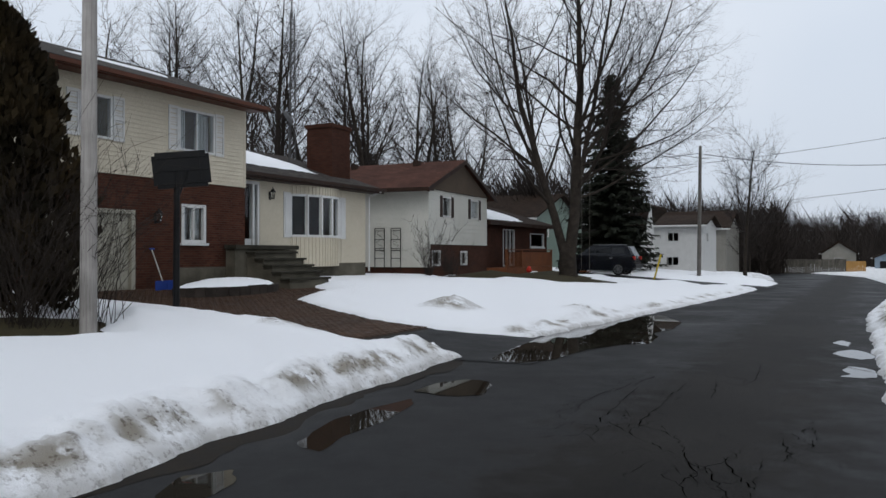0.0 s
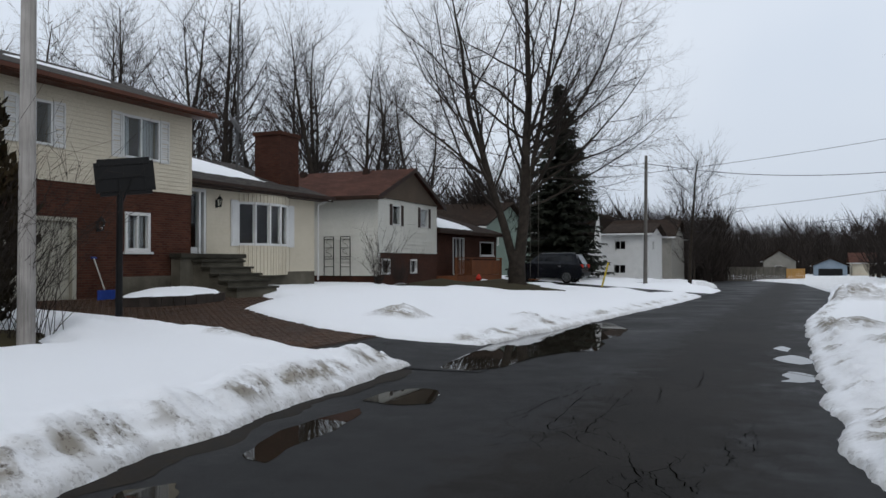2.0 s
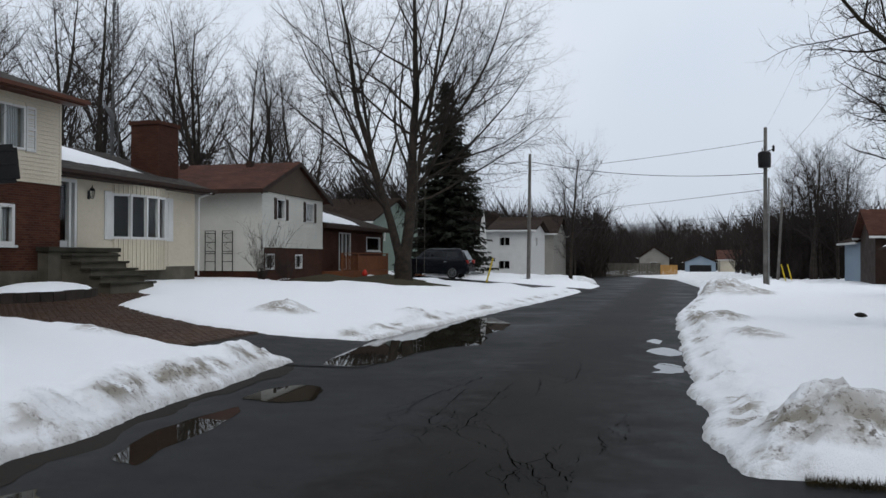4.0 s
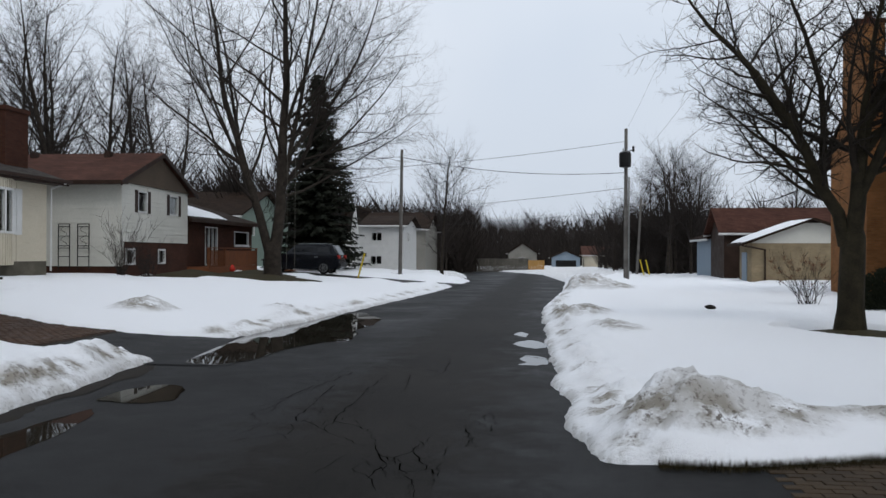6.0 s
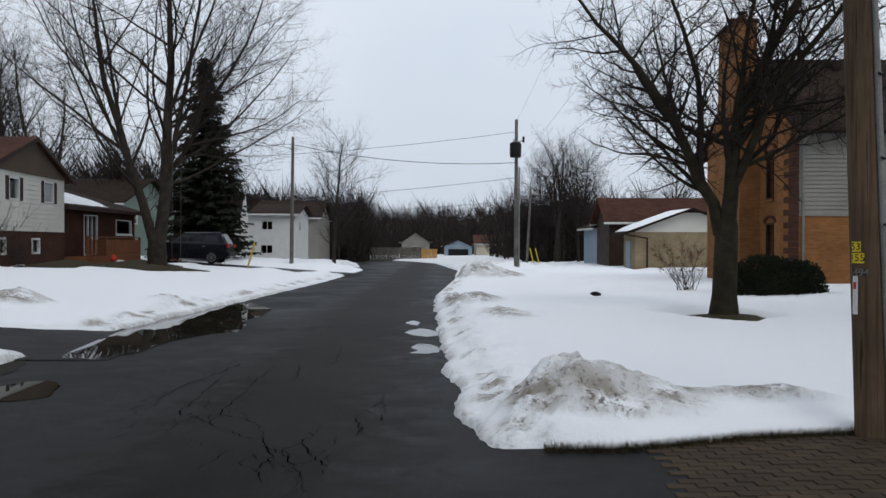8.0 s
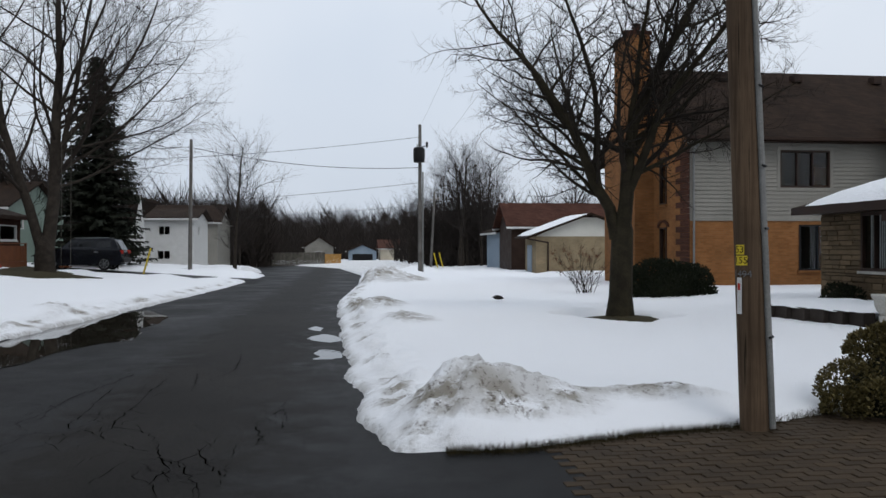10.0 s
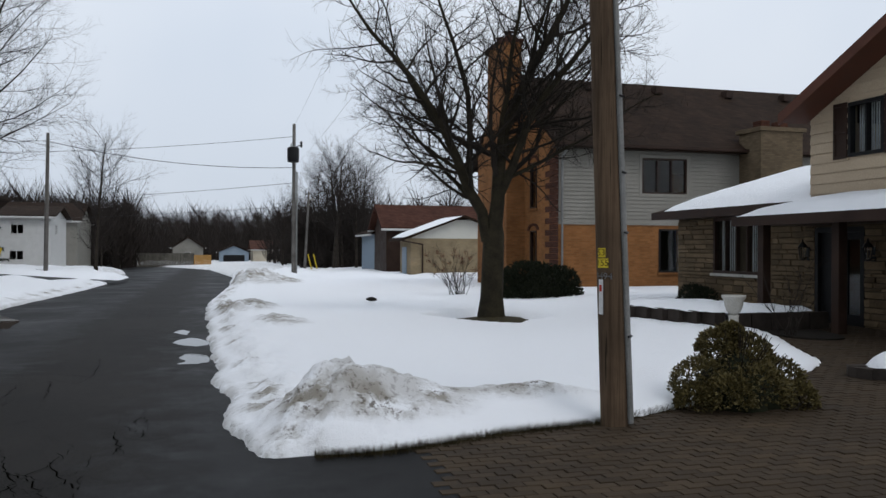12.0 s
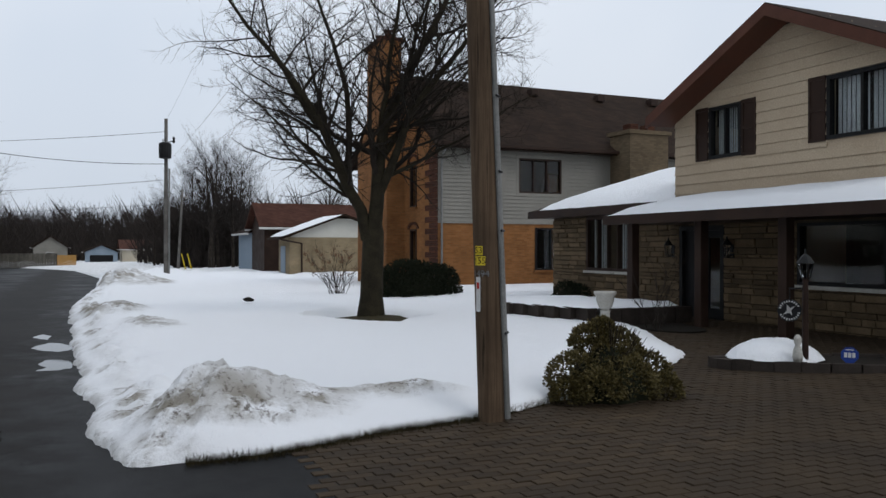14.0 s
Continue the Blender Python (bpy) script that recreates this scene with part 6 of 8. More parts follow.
def leafy(name, seed, size, count, material, label, leaf=0.05, core=None, upright=False, category="bush", lobes=None):
    """A dense bush: a heap of small leaves on short twigs with an uneven outline."""
    rng = random.Random(seed)
    t = thing(name, 0, 0, 0, label, category)
    twigs, verts, faces = [], [], []
    rx, ry, rz = size
    bumps = [(rng.uniform(0, math.tau), rng.uniform(0.1, 1.3), rng.uniform(0.68, 1.25)) for _ in range(30)]
    for k in range(count):
        a, e = rng.uniform(0, math.tau), math.asin(rng.uniform(-0.15, 1))
        r = 1.0
        for ba, be, br in bumps:
            dist = math.hypot(math.atan2(math.sin(a - ba), math.cos(a - ba)) * math.cos(e), e - be)
            if dist < 0.5:
                r = r * (1 - 0.5 + dist) + br * (0.5 - dist)
        q = r * rng.uniform(0.55, 1.03) ** 0.4
        x, y, z = rx * q * math.cos(a) * math.cos(e), ry * q * math.sin(a) * math.cos(e), max(0.02, rz * (0.12 + 0.88 * q * math.sin(e)))
        if lobes:
            lx, ly, lz, lr = lobes[k % len(lobes)]
            q = lr * rng.uniform(0.5, 1.04) ** 0.35
            x, y, z = lx + q * math.cos(a) * math.cos(e), ly + q * math.sin(a) * math.cos(e), max(0.02, lz + q * math.sin(e))
        s = leaf * rng.uniform(0.6, 1.25)
        d = Vector((math.cos(a) * math.cos(e) + rng.gauss(0, 0.5), math.sin(a) * math.cos(e) + rng.gauss(0, 0.5), math.sin(e) + rng.gauss(0, 0.5) + (0.8 if upright else 0.1))).normalized()
        n = d.orthogonal().normalized()
        n.rotate(Matrix.Rotation(rng.uniform(0, 6.28), 3, d))
        p, b = Vector((x, y, z)), len(verts)
        fold = d.cross(n) * s * 0.12
        for c in (p, p + d * s * 0.5 + n * s * 0.3 + fold, p + d * s, p + d * s * 0.5 - n * s * 0.3 + fold):
            verts.append(tuple(c))
        faces += [(b, b + 1, b + 2), (b, b + 2, b + 3)]
    for k in range(70):
        a, e = rng.uniform(0, math.tau), rng.uniform(0.2, 1.5)
        tip = Vector((rx * math.cos(a) * math.cos(e), ry * math.sin(a) * math.cos(e), rz * math.sin(e))) * 0.95
        twigs.append([(Vector((tip.x * 0.1, tip.y * 0.1, 0)), 0.012), (tip * 0.5 + Vector((0, 0, 0.08)), 0.008), (tip, 0.003)])
    part("stemwork", tubes(twigs, lambda r: 4), TWIG, t)
    part("foliage", (verts, faces), material, t)
    # added dark solid that stands for the shade between the inner leaves
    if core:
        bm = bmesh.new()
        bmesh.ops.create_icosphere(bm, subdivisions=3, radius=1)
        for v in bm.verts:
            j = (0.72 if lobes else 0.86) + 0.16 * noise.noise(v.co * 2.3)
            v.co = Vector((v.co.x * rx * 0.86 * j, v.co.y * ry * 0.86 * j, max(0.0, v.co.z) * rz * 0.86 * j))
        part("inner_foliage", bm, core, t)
    return t


def twiggy(name, seed, count, height, spread_r, label, material=None, thick=0.007, leafy_tips=None):
    """A leafless shrub of many arching stems."""
    rng = random.Random(seed)
    t = thing(name, 0, 0, 0, label, "shrub")
    limbs = []
    for k in range(count):
        a, tilt = rng.uniform(0, math.tau), rng.uniform(0.05, 0.6)
        p = Vector((rng.gauss(0, 0.12), rng.gauss(0, 0.12), 0)) * spread_r
        d = Vector((math.cos(a) * tilt, math.sin(a) * tilt, 1)).normalized()
        ln, limb = height * rng.uniform(0.5, 1.1), [(p.copy(), thick)]
        for i in range(5):
            d = (d + Vector((math.cos(a) * 0.05 * spread_r, math.sin(a) * 0.05 * spread_r, 0)) + Vector((rng.gauss(0, 0.09), rng.gauss(0, 0.09), rng.gauss(0, 0.06)))).normalized()
            p = p + d * ln / 5
            limb.append((p.copy(), thick * (1 - 0.16 * (i + 1))))
            if i > 0:
                for _ in range(rng.choice((1, 2, 3))):
                    q = p.copy()
                    e = (d + Vector((rng.gauss(0, 0.6), rng.gauss(0, 0.6), rng.gauss(0.1, 0.4)))).normalized()
                    s = ln * rng.uniform(0.1, 0.28)
                    limbs.append([(q, thick * 0.5), (q + e * s * 0.5 + Vector((0, 0, 0.02)), thick * 0.4), (q + e * s + Vector((rng.gauss(0, 0.03), rng.gauss(0, 0.03), 0.04)), thick * 0.25)])
        limbs.append(limb)
    part("stemwork", tubes(limbs, lambda r: 4 if r > 0.006 else 3), material or TWIG, t)
    if leafy_tips:
        verts, faces = [], []
        for tip in [m[-1][0] for m in limbs if len(m) > 3]:
            for _ in range(26):
                p = tip + Vector((rng.gauss(0, 0.05), rng.gauss(0, 0.05), rng.gauss(0, 0.035)))
                b = len(verts)
                verts += [tuple(p + Vector((rng.uniform(-0.03, 0.03), rng.uniform(-0.03, 0.03), rng.uniform(-0.03, 0.03)))) for _ in range(3)]
                faces.append((b, b + 1, b + 2))
        part("flower_heads", (verts, faces), leafy_tips, t, "dry rust-brown flower heads")
    return t


def put(t, x, y, turn=0.0, size=1.0, lift=0.0):
    t.matrix_basis = pose(x, y, level(x, y) + lift, 0, 0, turn) @ Matrix.Scale(size, 4)
    return t


put(spruce(3, 13.7, 3.6), -15.2, 55.0)

# bronzed cedar beside the driveway: upright flat sprays
def cedar(seed, height, radius):
    rng = random.Random(seed)
    t = thing("cedar_tree", 0, 0, 0, "Dense bronzed cedar beside the pole and driveway", "tree")
    part("trunk", tubes([[(Vector((0, 0, height * k / 5)), 0.12 * (1 - k / 5.5)) for k in range(6)]], lambda r: 7), BARK_DARK, t)
    verts, faces = [], []
    for k in range(17000):
        f = rng.random() ** 0.8
        z = height * f
        r = radius * (min(1, 0.75 + f * 1.2) * (1 - f ** 2.2)) ** 0.75
        a = rng.uniform(0, math.tau)
        r *= (0.9 + 0.22 * math.sin(a * 4 + f * 13) + 0.14 * math.sin(a * 9 - f * 31)) * rng.uniform(0.55, 1.05) ** 0.5
        p = Vector((r * math.cos(a), r * math.sin(a), z))
        d = Vector((math.cos(a) * 0.5 + rng.gauss(0, 0.3), math.sin(a) * 0.5 + rng.gauss(0, 0.3), 1)).normalized()
        n = d.orthogonal().normalized()
        n.rotate(Matrix.Rotation(rng.uniform(0, 6.28), 3, d))
        s = rng.uniform(0.12, 0.28)
        b = len(verts)
        for c in (p, p + d * s * 0.6 + n * s * 0.28, p + d * s, p + d * s * 0.5 - n * s * 0.25):
            verts.append(tuple(c))
        faces += [(b, b + 1, b + 2), (b, b + 2, b + 3)]
    part("crown", (verts, faces), CEDAR, t, "bronze-green flat cedar sprays")
    return t


put(cedar(4, 5.6, 1.45), -14.3, 9.9)
put(cedar(6, 5.0, 1.3), -14.9, 8.0)
put(twiggy("bare_shrub", 7, 80, 3.5, 1.7, "Tangled leafless shrub in front of the cedar"), -12.3, 8.9, 0, 1.0)
put(twiggy("bare_shrub", 8, 44, 2.9, 1.9, "Tangled leafless shrub arching past the pole"), -12.1, 10.0, 0, 1.0)
put(twiggy("bare_shrub", 9, 46, 2.3, 0.9, "Leafless shrub against the white house wall", TWIG_FAR, 0.01), -16.3, 30.6)
put(twiggy("bare_shrub", 10, 50, 1.5, 1.3, "Low leafless shrub beside the house corner", TWIG_FAR, 0.01), -15.9, 32.0)
DRY_HEAD = plain("dry hydrangea heads", (0.12, 0.055, 0.028), (0.18, 0.085, 0.045), 8, 40, 0.9, 0.1)
put(twiggy("bare_shrub", 13, 30, 1.6, 1.2, "Leafless hydrangea with dry brown heads", TWIG_DARK, 0.009, DRY_HEAD), 7.5, 24.6)

EUON = plain("variegated evergreen leaves", (0.05, 0.042, 0.014), (0.18, 0.14, 0.055), 30, 60, 0.5, 0.1)
# darker leaf colour with the shade deep inside the bushes painted in
BUSH_SHADE = plain("painted inner bush shade", (0.012, 0.014, 0.007), (0.02, 0.022, 0.01), 8, 60, 0.9, 0.3)
YEW = plain("dark yew needles", (0.012, 0.016, 0.008), (0.024, 0.028, 0.014), 6, 40, 0.8, 0.2)
put(leafy("evergreen_bush", 2, (0.76, 0.74, 1.0), 15000, EUON, "Rounded evergreen bush with yellow-edged leaves beside the paving", 0.048, BUSH_SHADE,
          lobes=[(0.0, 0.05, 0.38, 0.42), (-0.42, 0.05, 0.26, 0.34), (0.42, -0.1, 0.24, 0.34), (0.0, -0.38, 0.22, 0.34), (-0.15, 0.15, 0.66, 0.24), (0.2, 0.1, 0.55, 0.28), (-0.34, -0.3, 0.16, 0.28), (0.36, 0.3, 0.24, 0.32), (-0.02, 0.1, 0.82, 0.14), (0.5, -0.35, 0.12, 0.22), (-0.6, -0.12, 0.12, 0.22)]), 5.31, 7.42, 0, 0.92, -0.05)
put(leafy("yew_shrub", 3, (1.35, 1.1, 1.15), 9000, YEW, "Low dark clipped yew under the tree", 0.085, BUSH_SHADE, True), 9.3, 22.6)
put(leafy("yew_shrub", 5, (0.5, 0.5, 0.6), 1200, YEW, "Small dark shrub against the stone wall", 0.07, BUSH_SHADE, True), 12.0, 18.6)
put(twiggy("sapling", 15, 9, 1.2, 0.8, "Thin leafless sapling in the porch bed", TWIG, 0.01), 9.68, 12.1)

# ---- poles, wires, mast ----


def pole(name, x, y, z, height, r, material, label, lean=(0.0, 0.0)):
    t = thing(name, x, y, z, label, "utility pole")
    n = 10
    pts = [(Vector((x + lean[0] * height * k / n, y + lean[1] * height * k / n, z - 0.3 + (height + 0.3) * k / n)), r * (1 - 0.32 * k / n)) for k in range(n + 1)]
    pts.append((pts[-1][0] + Vector((0, 0, 0.03)), 0.01))
    part("shaft", tubes([pts], lambda q: 18), material, t, smooth=True)
    return t


def wire(p, q, sag, r=0.012):
    """A hanging cable."""
    p, q = Vector(p), Vector(q)
    pts = [(p.lerp(q, k / 24) - Vector((0, 0, 4 * sag * (k / 24) * (1 - k / 24))), r) for k in range(25)]
    return tagged(part("overhead_wire", tubes([pts], lambda s: 5), CABLE), "Black overhead cable between utility poles", "cable", "overhead wires")


near_pole = pole("utility_pole", 3.70, 6.98, 0.05, 9.3, 0.128, POLE_WOOD, "Brown wooden utility pole with conduit and number plates", (-0.036, 0.008))


def on_pole(z, a, r=0.0):
    """A point on the near pole's face at a height; a: degrees round from the side that faces the street and viewer."""
    f = (z + 0.25) / 9.6
    cx, cy = 3.70 - 0.036 * 9.3 * f, 6.98 + 0.008 * 9.3 * f
    rr = 0.128 * (1 - 0.32 * f) + r
    b = radians(-120 + a)
    return cx + rr * math.cos(b), cy + rr * math.sin(b)


bm = bmesh.new()
for z0, z1, r in ((0.1, 3.2, 0.03), (3.2, 6.5, 0.026)):
    a, b = on_pole(z0, 82, 0.022), on_pole(z1, 82, 0.022)
    rod(bm, (*a, z0), (*b, z1), r, n=10)
part("conduit", bm, CONDUIT, near_pole, "grey conduit strapped to the pole")
for z in (0.9, 1.85, 2.4, 3.1, 4.2):
    bm = bmesh.new()
    for k in range(7):
        a, b = on_pole(z, 60 + 12 * k, 0.055), on_pole(z, 72 + 12 * k, 0.055)
        rod(bm, (*a, z), (*b, z), 0.012, n=4)
    part("strap", bm, BLACK_PAINT, near_pole)


def plate(z, a, w, h, material, label, text="", ink=None, size=0.1):
    """A small plate bent to the pole's face, with its figures."""
    verts, faces, n = [], [], 6
    span = math.degrees(w / 0.125)
    for k in range(n + 1):
        x, y = on_pole(z, a - span / 2 + span * k / n, 0.004)
        verts += [(x, y, z - h / 2), (x, y, z + h / 2)]
        if k:
            b = 2 * k
            faces.append((b - 2, b, b + 1, b - 1))
    ob = part("plate", (verts, faces), material, near_pole, label)
    if text:
        cu = bpy.data.curves.new("figures", "FONT")
        cu.body, cu.size, cu.align_x, cu.align_y, cu.extrude = text, size, "CENTER", "CENTER", 0.001
        me = bpy.data.meshes.new_from_object(bpy.data.objects.new("figures", cu))
        for v in me.vertices:
            x, y = on_pole(z, a + math.degrees(v.co.x / 0.125), 0.008)
            v.co = (x, y, z + v.co.y)
        me.materials.append(ink)
        f = new("figures", me)
        f.parent = ob
    return ob


plate(1.665, -32, 0.085, 0.085, YELLOW, "small yellow plate", "53", BLACK_PAINT, 0.085)
plate(1.570, -28, 0.115, 0.085, YELLOW, "small yellow plate", "155", BLACK_PAINT, 0.085)
plate(1.450, -25, 0.14, 0.004, METAL, "grey metal figures", "1494", METAL, 0.085)
plate(1.260, -42, 0.055, 0.32, WHITE_PAINT, "faded white warning label")
plate(1.340, -42, 0.03, 0.06, RED, "red warning mark")

left_pole = pole("utility_pole", -11.24, 9.28, 0.4, 9.5, 0.14, POLE_GREY, "Pale grey weathered utility pole standing in the snow", (0.004, 0.0))
pole_a = pole("utility_pole", -9.6, 55.6, -0.1, 8.8, 0.14, POLE_DARK, "Grey wooden utility pole beside the street", (0.012, 0.0))
pole_b = pole("utility_pole", 5.3, 54.2, -0.3, 10.0, 0.15, POLE_DARK, "Grey utility pole carrying a black transformer")
bm = lathe(bmesh.new(), 5.2, 53.72, [(0.1, 7.15), (0.36, 7.2), (0.38, 7.5), (0.38, 8.05), (0.33, 8.14), (0.1, 8.2)], 16)
tf = part("transformer", bm, BLACK_PAINT, pole_b, "black cylindrical transformer")
for dx in (-0.12, 0.12):
    part("bushing", lathe(bmesh.new(), 5.2 + dx, 53.72, [(0.04, 8.12), (0.06, 8.2), (0.035, 8.26), (0.05, 8.32), (0.02, 8.4)], 8), METAL, tf)
part("conduit", rod(bmesh.new(), (5.46, 54.05, -0.2), (5.48, 54.05, 6.6), 0.05), CONDUIT, pole_b, "grey riser conduit")
bm = bmesh.new()
rod(bm, (5.3, 54.1, 8.2), (5.75, 54.1, 8.35), 0.03)
lathe(bm, 5.75, 54.1, [(0.05, 8.2), (0.09, 8.3), (0.06, 8.4), (0.09, 8.5), (0.03, 8.6)], 8)
part("cutout", bm, BLACK_PAINT, pole_b, "fused cutout on a bracket")
pole_d = pole("utility_pole", 7.0, 63.6, -0.35, 6.3, 0.11, POLE_DARK, "Small leaning wooden pole behind the snow bank", (0.055, 0.0))
part("crossarm", rod(bmesh.new(), (7.0, 63.6, 5.3), (7.75, 63.6, 5.45), 0.05), POLE_GREY, pole_d)
wire((5.3, 54.2, 9.6), (3.35, 7.05, 9.2), 0.4, 0.004)
wire((5.35, 54.2, 7.0), (3.45, 7.05, 6.2), 0.3, 0.004)
wire((5.35, 54.2, 6.2), (3.5, 7.05, 4.8), 0.3, 0.004)
wire((5.25, 54.2, 6.9), (-9.5, 55.6, 8.2), 0.5, 0.02)
wire((5.25, 54.2, 8.9), (-40, 72, 9.6), 1.2, 0.014)
wire((5.25, 54.2, 5.9), (-46, 90, 6.2), 1.0, 0.014)
wire((5.25, 54.2, 4.4), (-50, 130, 6.0), 0.8, 0.014)

mast = thing("antenna_mast", -22.28, 29.2, 0.8, "Tall three-legged lattice antenna mast behind the house", "mast")
legs = [(-22.28 + 0.2 * math.cos(a), 29.2 + 0.2 * math.sin(a)) for a in (0.5, 2.6, 4.7)]
for x, y in legs:
    part("leg", rod(bmesh.new(), (x, y, 0.5), (-22.28 + (x + 22.28) * 0.55, 29.2 + (y - 29.2) * 0.55, 12.2), 0.026, n=6), MAST_STEEL, mast)
bm = bmesh.new()
z = 1.0
while z < 12:
    s = 1 - 0.45 * (z - 0.5) / 11.7
    for i in range(3):
        (xa, ya), (xb, yb) = legs[i], legs[(i + 1) % 3]
        a = (-22.28 + (xa + 22.28) * s, 29.2 + (ya - 29.2) * s)
        b = (-22.28 + (xb + 22.28) * s, 29.2 + (yb - 29.2) * s)
        rod(bm, (*a, z), (*b, z), 0.016, n=4)
        rod(bm, (*a, z), (*b, z + 0.42), 0.014, n=4)
    z += 0.42
part("lattice", bm, MAST_STEEL, mast, "zigzag steel bracing")
part("top_rod", rod(bmesh.new(), (-22.28, 29.2, 12.0), (-22.28, 29.2, 15.5), 0.03), MAST_STEEL, mast)
dish = thing("satellite_dish", -20.1, 26.1, 5.6, "Grey satellite dish on a roof mast", "satellite dish")
part("stem", rod(bmesh.new(), (-20.15, 26.2, 5.2), (-20.15, 26.2, 6.95), 0.03), MAST_STEEL, dish)
bm = bmesh.new()
bmesh.ops.create_uvsphere(bm, u_segments=18, v_segments=10, radius=0.6)
bmesh.ops.delete(bm, geom=[v for v in bm.verts if v.co.z > -0.42], context="VERTS")
bmesh.ops.solidify(bm, geom=bm.faces[:], thickness=0.015)
bmesh.ops.transform(bm, matrix=Matrix.Translation((-20.1, 26.0, 7.0)) @ look((0, 0, 0), (0.8, 0.3, 0.5)).to_4x4() @ Matrix.Translation((0, 0, 0.45)), verts=bm.verts[:])
part("reflector", bm, MAST_STEEL, dish)
part("feed_arm", rod(bmesh.new(), (-20.1, 26.0, 6.7), (-19.7, 26.15, 6.95), 0.015), MAST_STEEL, dish)

# ---- things round the split-level house ----
hoop = thing("basketball_hoop", -12.95, 12.93, 0.5, "Black freestanding basketball hoop beside the driveway", "basketball hoop")
part("post", rod(bmesh.new(), (-12.95, 12.93, 0.3), (-12.9, 12.9, 3.1), 0.075, 0.065, 12), BLACK_PAINT, hoop)
board = bmesh.new()
bmesh.ops.create_cube(board, size=1)
for v in board.verts:
    v.co.x *= 1.16
    v.co.y *= 0.06
    v.co.z *= 0.76
bmesh.ops.bevel(board, geom=[e for e in board.edges if abs(e.verts[0].co.y - e.verts[1].co.y) > 0.01], offset=0.07, segments=4, affect="EDGES")
at_board = Matrix.Translation((-12.87, 13.0, 3.48)) @ Matrix.Rotation(radians(45), 4, "Z") @ Matrix.Rotation(radians(-6), 4, "Y")
bmesh.ops.transform(board, matrix=at_board, verts=board.verts[:])
part("backboard", board, BLACK_PAINT, hoop, "black plastic backboard seen from behind")
bm = bmesh.new()
for x in (-0.4, 0, 0.4):
    box(bm, x - 0.02, x + 0.02, -0.06, -0.03, -0.31, 0.31)
for z in (-0.27, 0.0, 0.27):
    box(bm, -0.52, 0.52, -0.055, -0.03, z - 0.02, z + 0.02)
bmesh.ops.transform(bm, matrix=at_board, verts=bm.verts[:])
part("rib", bm, BLACK_PAINT, hoop)
bm = bmesh.new()
for s in (-0.12, 0.12):
    rod(bm, at_board @ Vector((s, -0.05, -0.05)), Vector((-12.92, 12.9, 2.75)), 0.02)
part("bracket", bm, BLACK_PAINT, hoop)
bm = bmesh.new()
for k in range(20):
    a, b = k * math.tau / 20, (k + 1) * math.tau / 20
    rod(bm, at_board @ Vector((0.23 * math.cos(a), 0.3 + 0.23 * math.sin(a), -0.28)), at_board @ Vector((0.23 * math.cos(b), 0.3 + 0.23 * math.sin(b), -0.28)), 0.009, n=5)
part("rim", bm, RED, hoop)

shovel = thing("snow_shovel", -16.95, 16.3, 0.75, "Blue snow shovel leaning on the brick wall", "shovel")
part("handle", rod(bmesh.new(), (-16.75, 16.3, 0.95), (-17.1, 16.25, 1.82), 0.018), URN_STONE, shovel)
part("grip", rod(bmesh.new(), (-17.1, 16.17, 1.84), (-17.1, 16.33, 1.84), 0.025), BLUE, shovel)
bm = bmesh.new()
for k in range(6):
    a = -0.5 + k * 0.2
    box(bm, -16.72 + 0.06 * abs(a), -16.70 + 0.06 * abs(a), 16.3 + a * 0.55 - 0.056, 16.3 + a * 0.55 + 0.056, 0.72, 1.0)
part("blade", bm, BLUE, shovel)


def raised_bed(name, cx, cy, rx, ry, z, height, turn, label, material, snow=0.12, seed=1, fill=0.93, shift=0.0):
    """A kerbed planting bed with snow heaped in it."""
    t = thing(name, cx, cy, z, label, "flower bed")
    c, s = math.cos(radians(turn)), math.sin(radians(turn))
    n, rng = 30, random.Random(seed)
    for k in range(n):
        a0, a1 = k * math.tau / n, (k + 0.94) * math.tau / n
        bm = bmesh.new()
        vs = []
        for zz in (z - 0.15, z + height + rng.uniform(-0.01, 0.01)):
            for a, f in ((a0, 1.0), (a1, 1.0), (a1, 0.86), (a0, 0.86)):
                u, v = rx * f * math.cos(a), ry * f * math.sin(a)
                vs.append(bm.verts.new((cx + u * c - v * s, cy + u * s + v * c, zz)))
        for q in ((0, 1, 5, 4), (1, 2, 6, 5), (2, 3, 7, 6), (3, 0, 4, 7), (4, 5, 6, 7)):
            bm.faces.new([vs[i] for i in q])
        bmesh.ops.recalc_face_normals(bm, faces=bm.faces[:])
        part("kerb_stone", bm, material, t)
    verts, faces, m = [(cx - shift * s, cy + shift * c, z + height + snow)], [], 7
    for j in range(1, m + 1):
        for k in range(n):
            a, f = k * math.tau / n, j / m
            u, v = rx * max(fill, 0.8) * f * math.cos(a), shift + ry * fill * f * math.sin(a)
            verts.append((cx + u * c - v * s, cy + u * s + v * c, z + height + snow * (1 - (j / m) ** 2.6) + 0.02 * rng.uniform(-1, 1) - 0.02 * (j == m)))
    for k in range(n):
        faces.append((0, 1 + k, 1 + (k + 1) % n))
        for j in range(m - 1):
            a, b = 1 + j * n + k, 1 + j * n + (k + 1) % n
            faces.append((a, a + n, b + n, b))
    part("bed_snow", (verts, faces), SNOW, t, "smooth snow heaped in the bed", smooth=True)
    if shift:
        rim = [(cx + 0.9 * (rx * math.cos(a) * c - ry * math.sin(a) * s), cy + 0.9 * (rx * math.cos(a) * s + ry * math.sin(a) * c), z + height - 0.03) for a in (k * math.tau / n for k in range(n))]
        part("soil", (rim, [tuple(range(n))]), MUD, t, "dark wet soil")
    return t


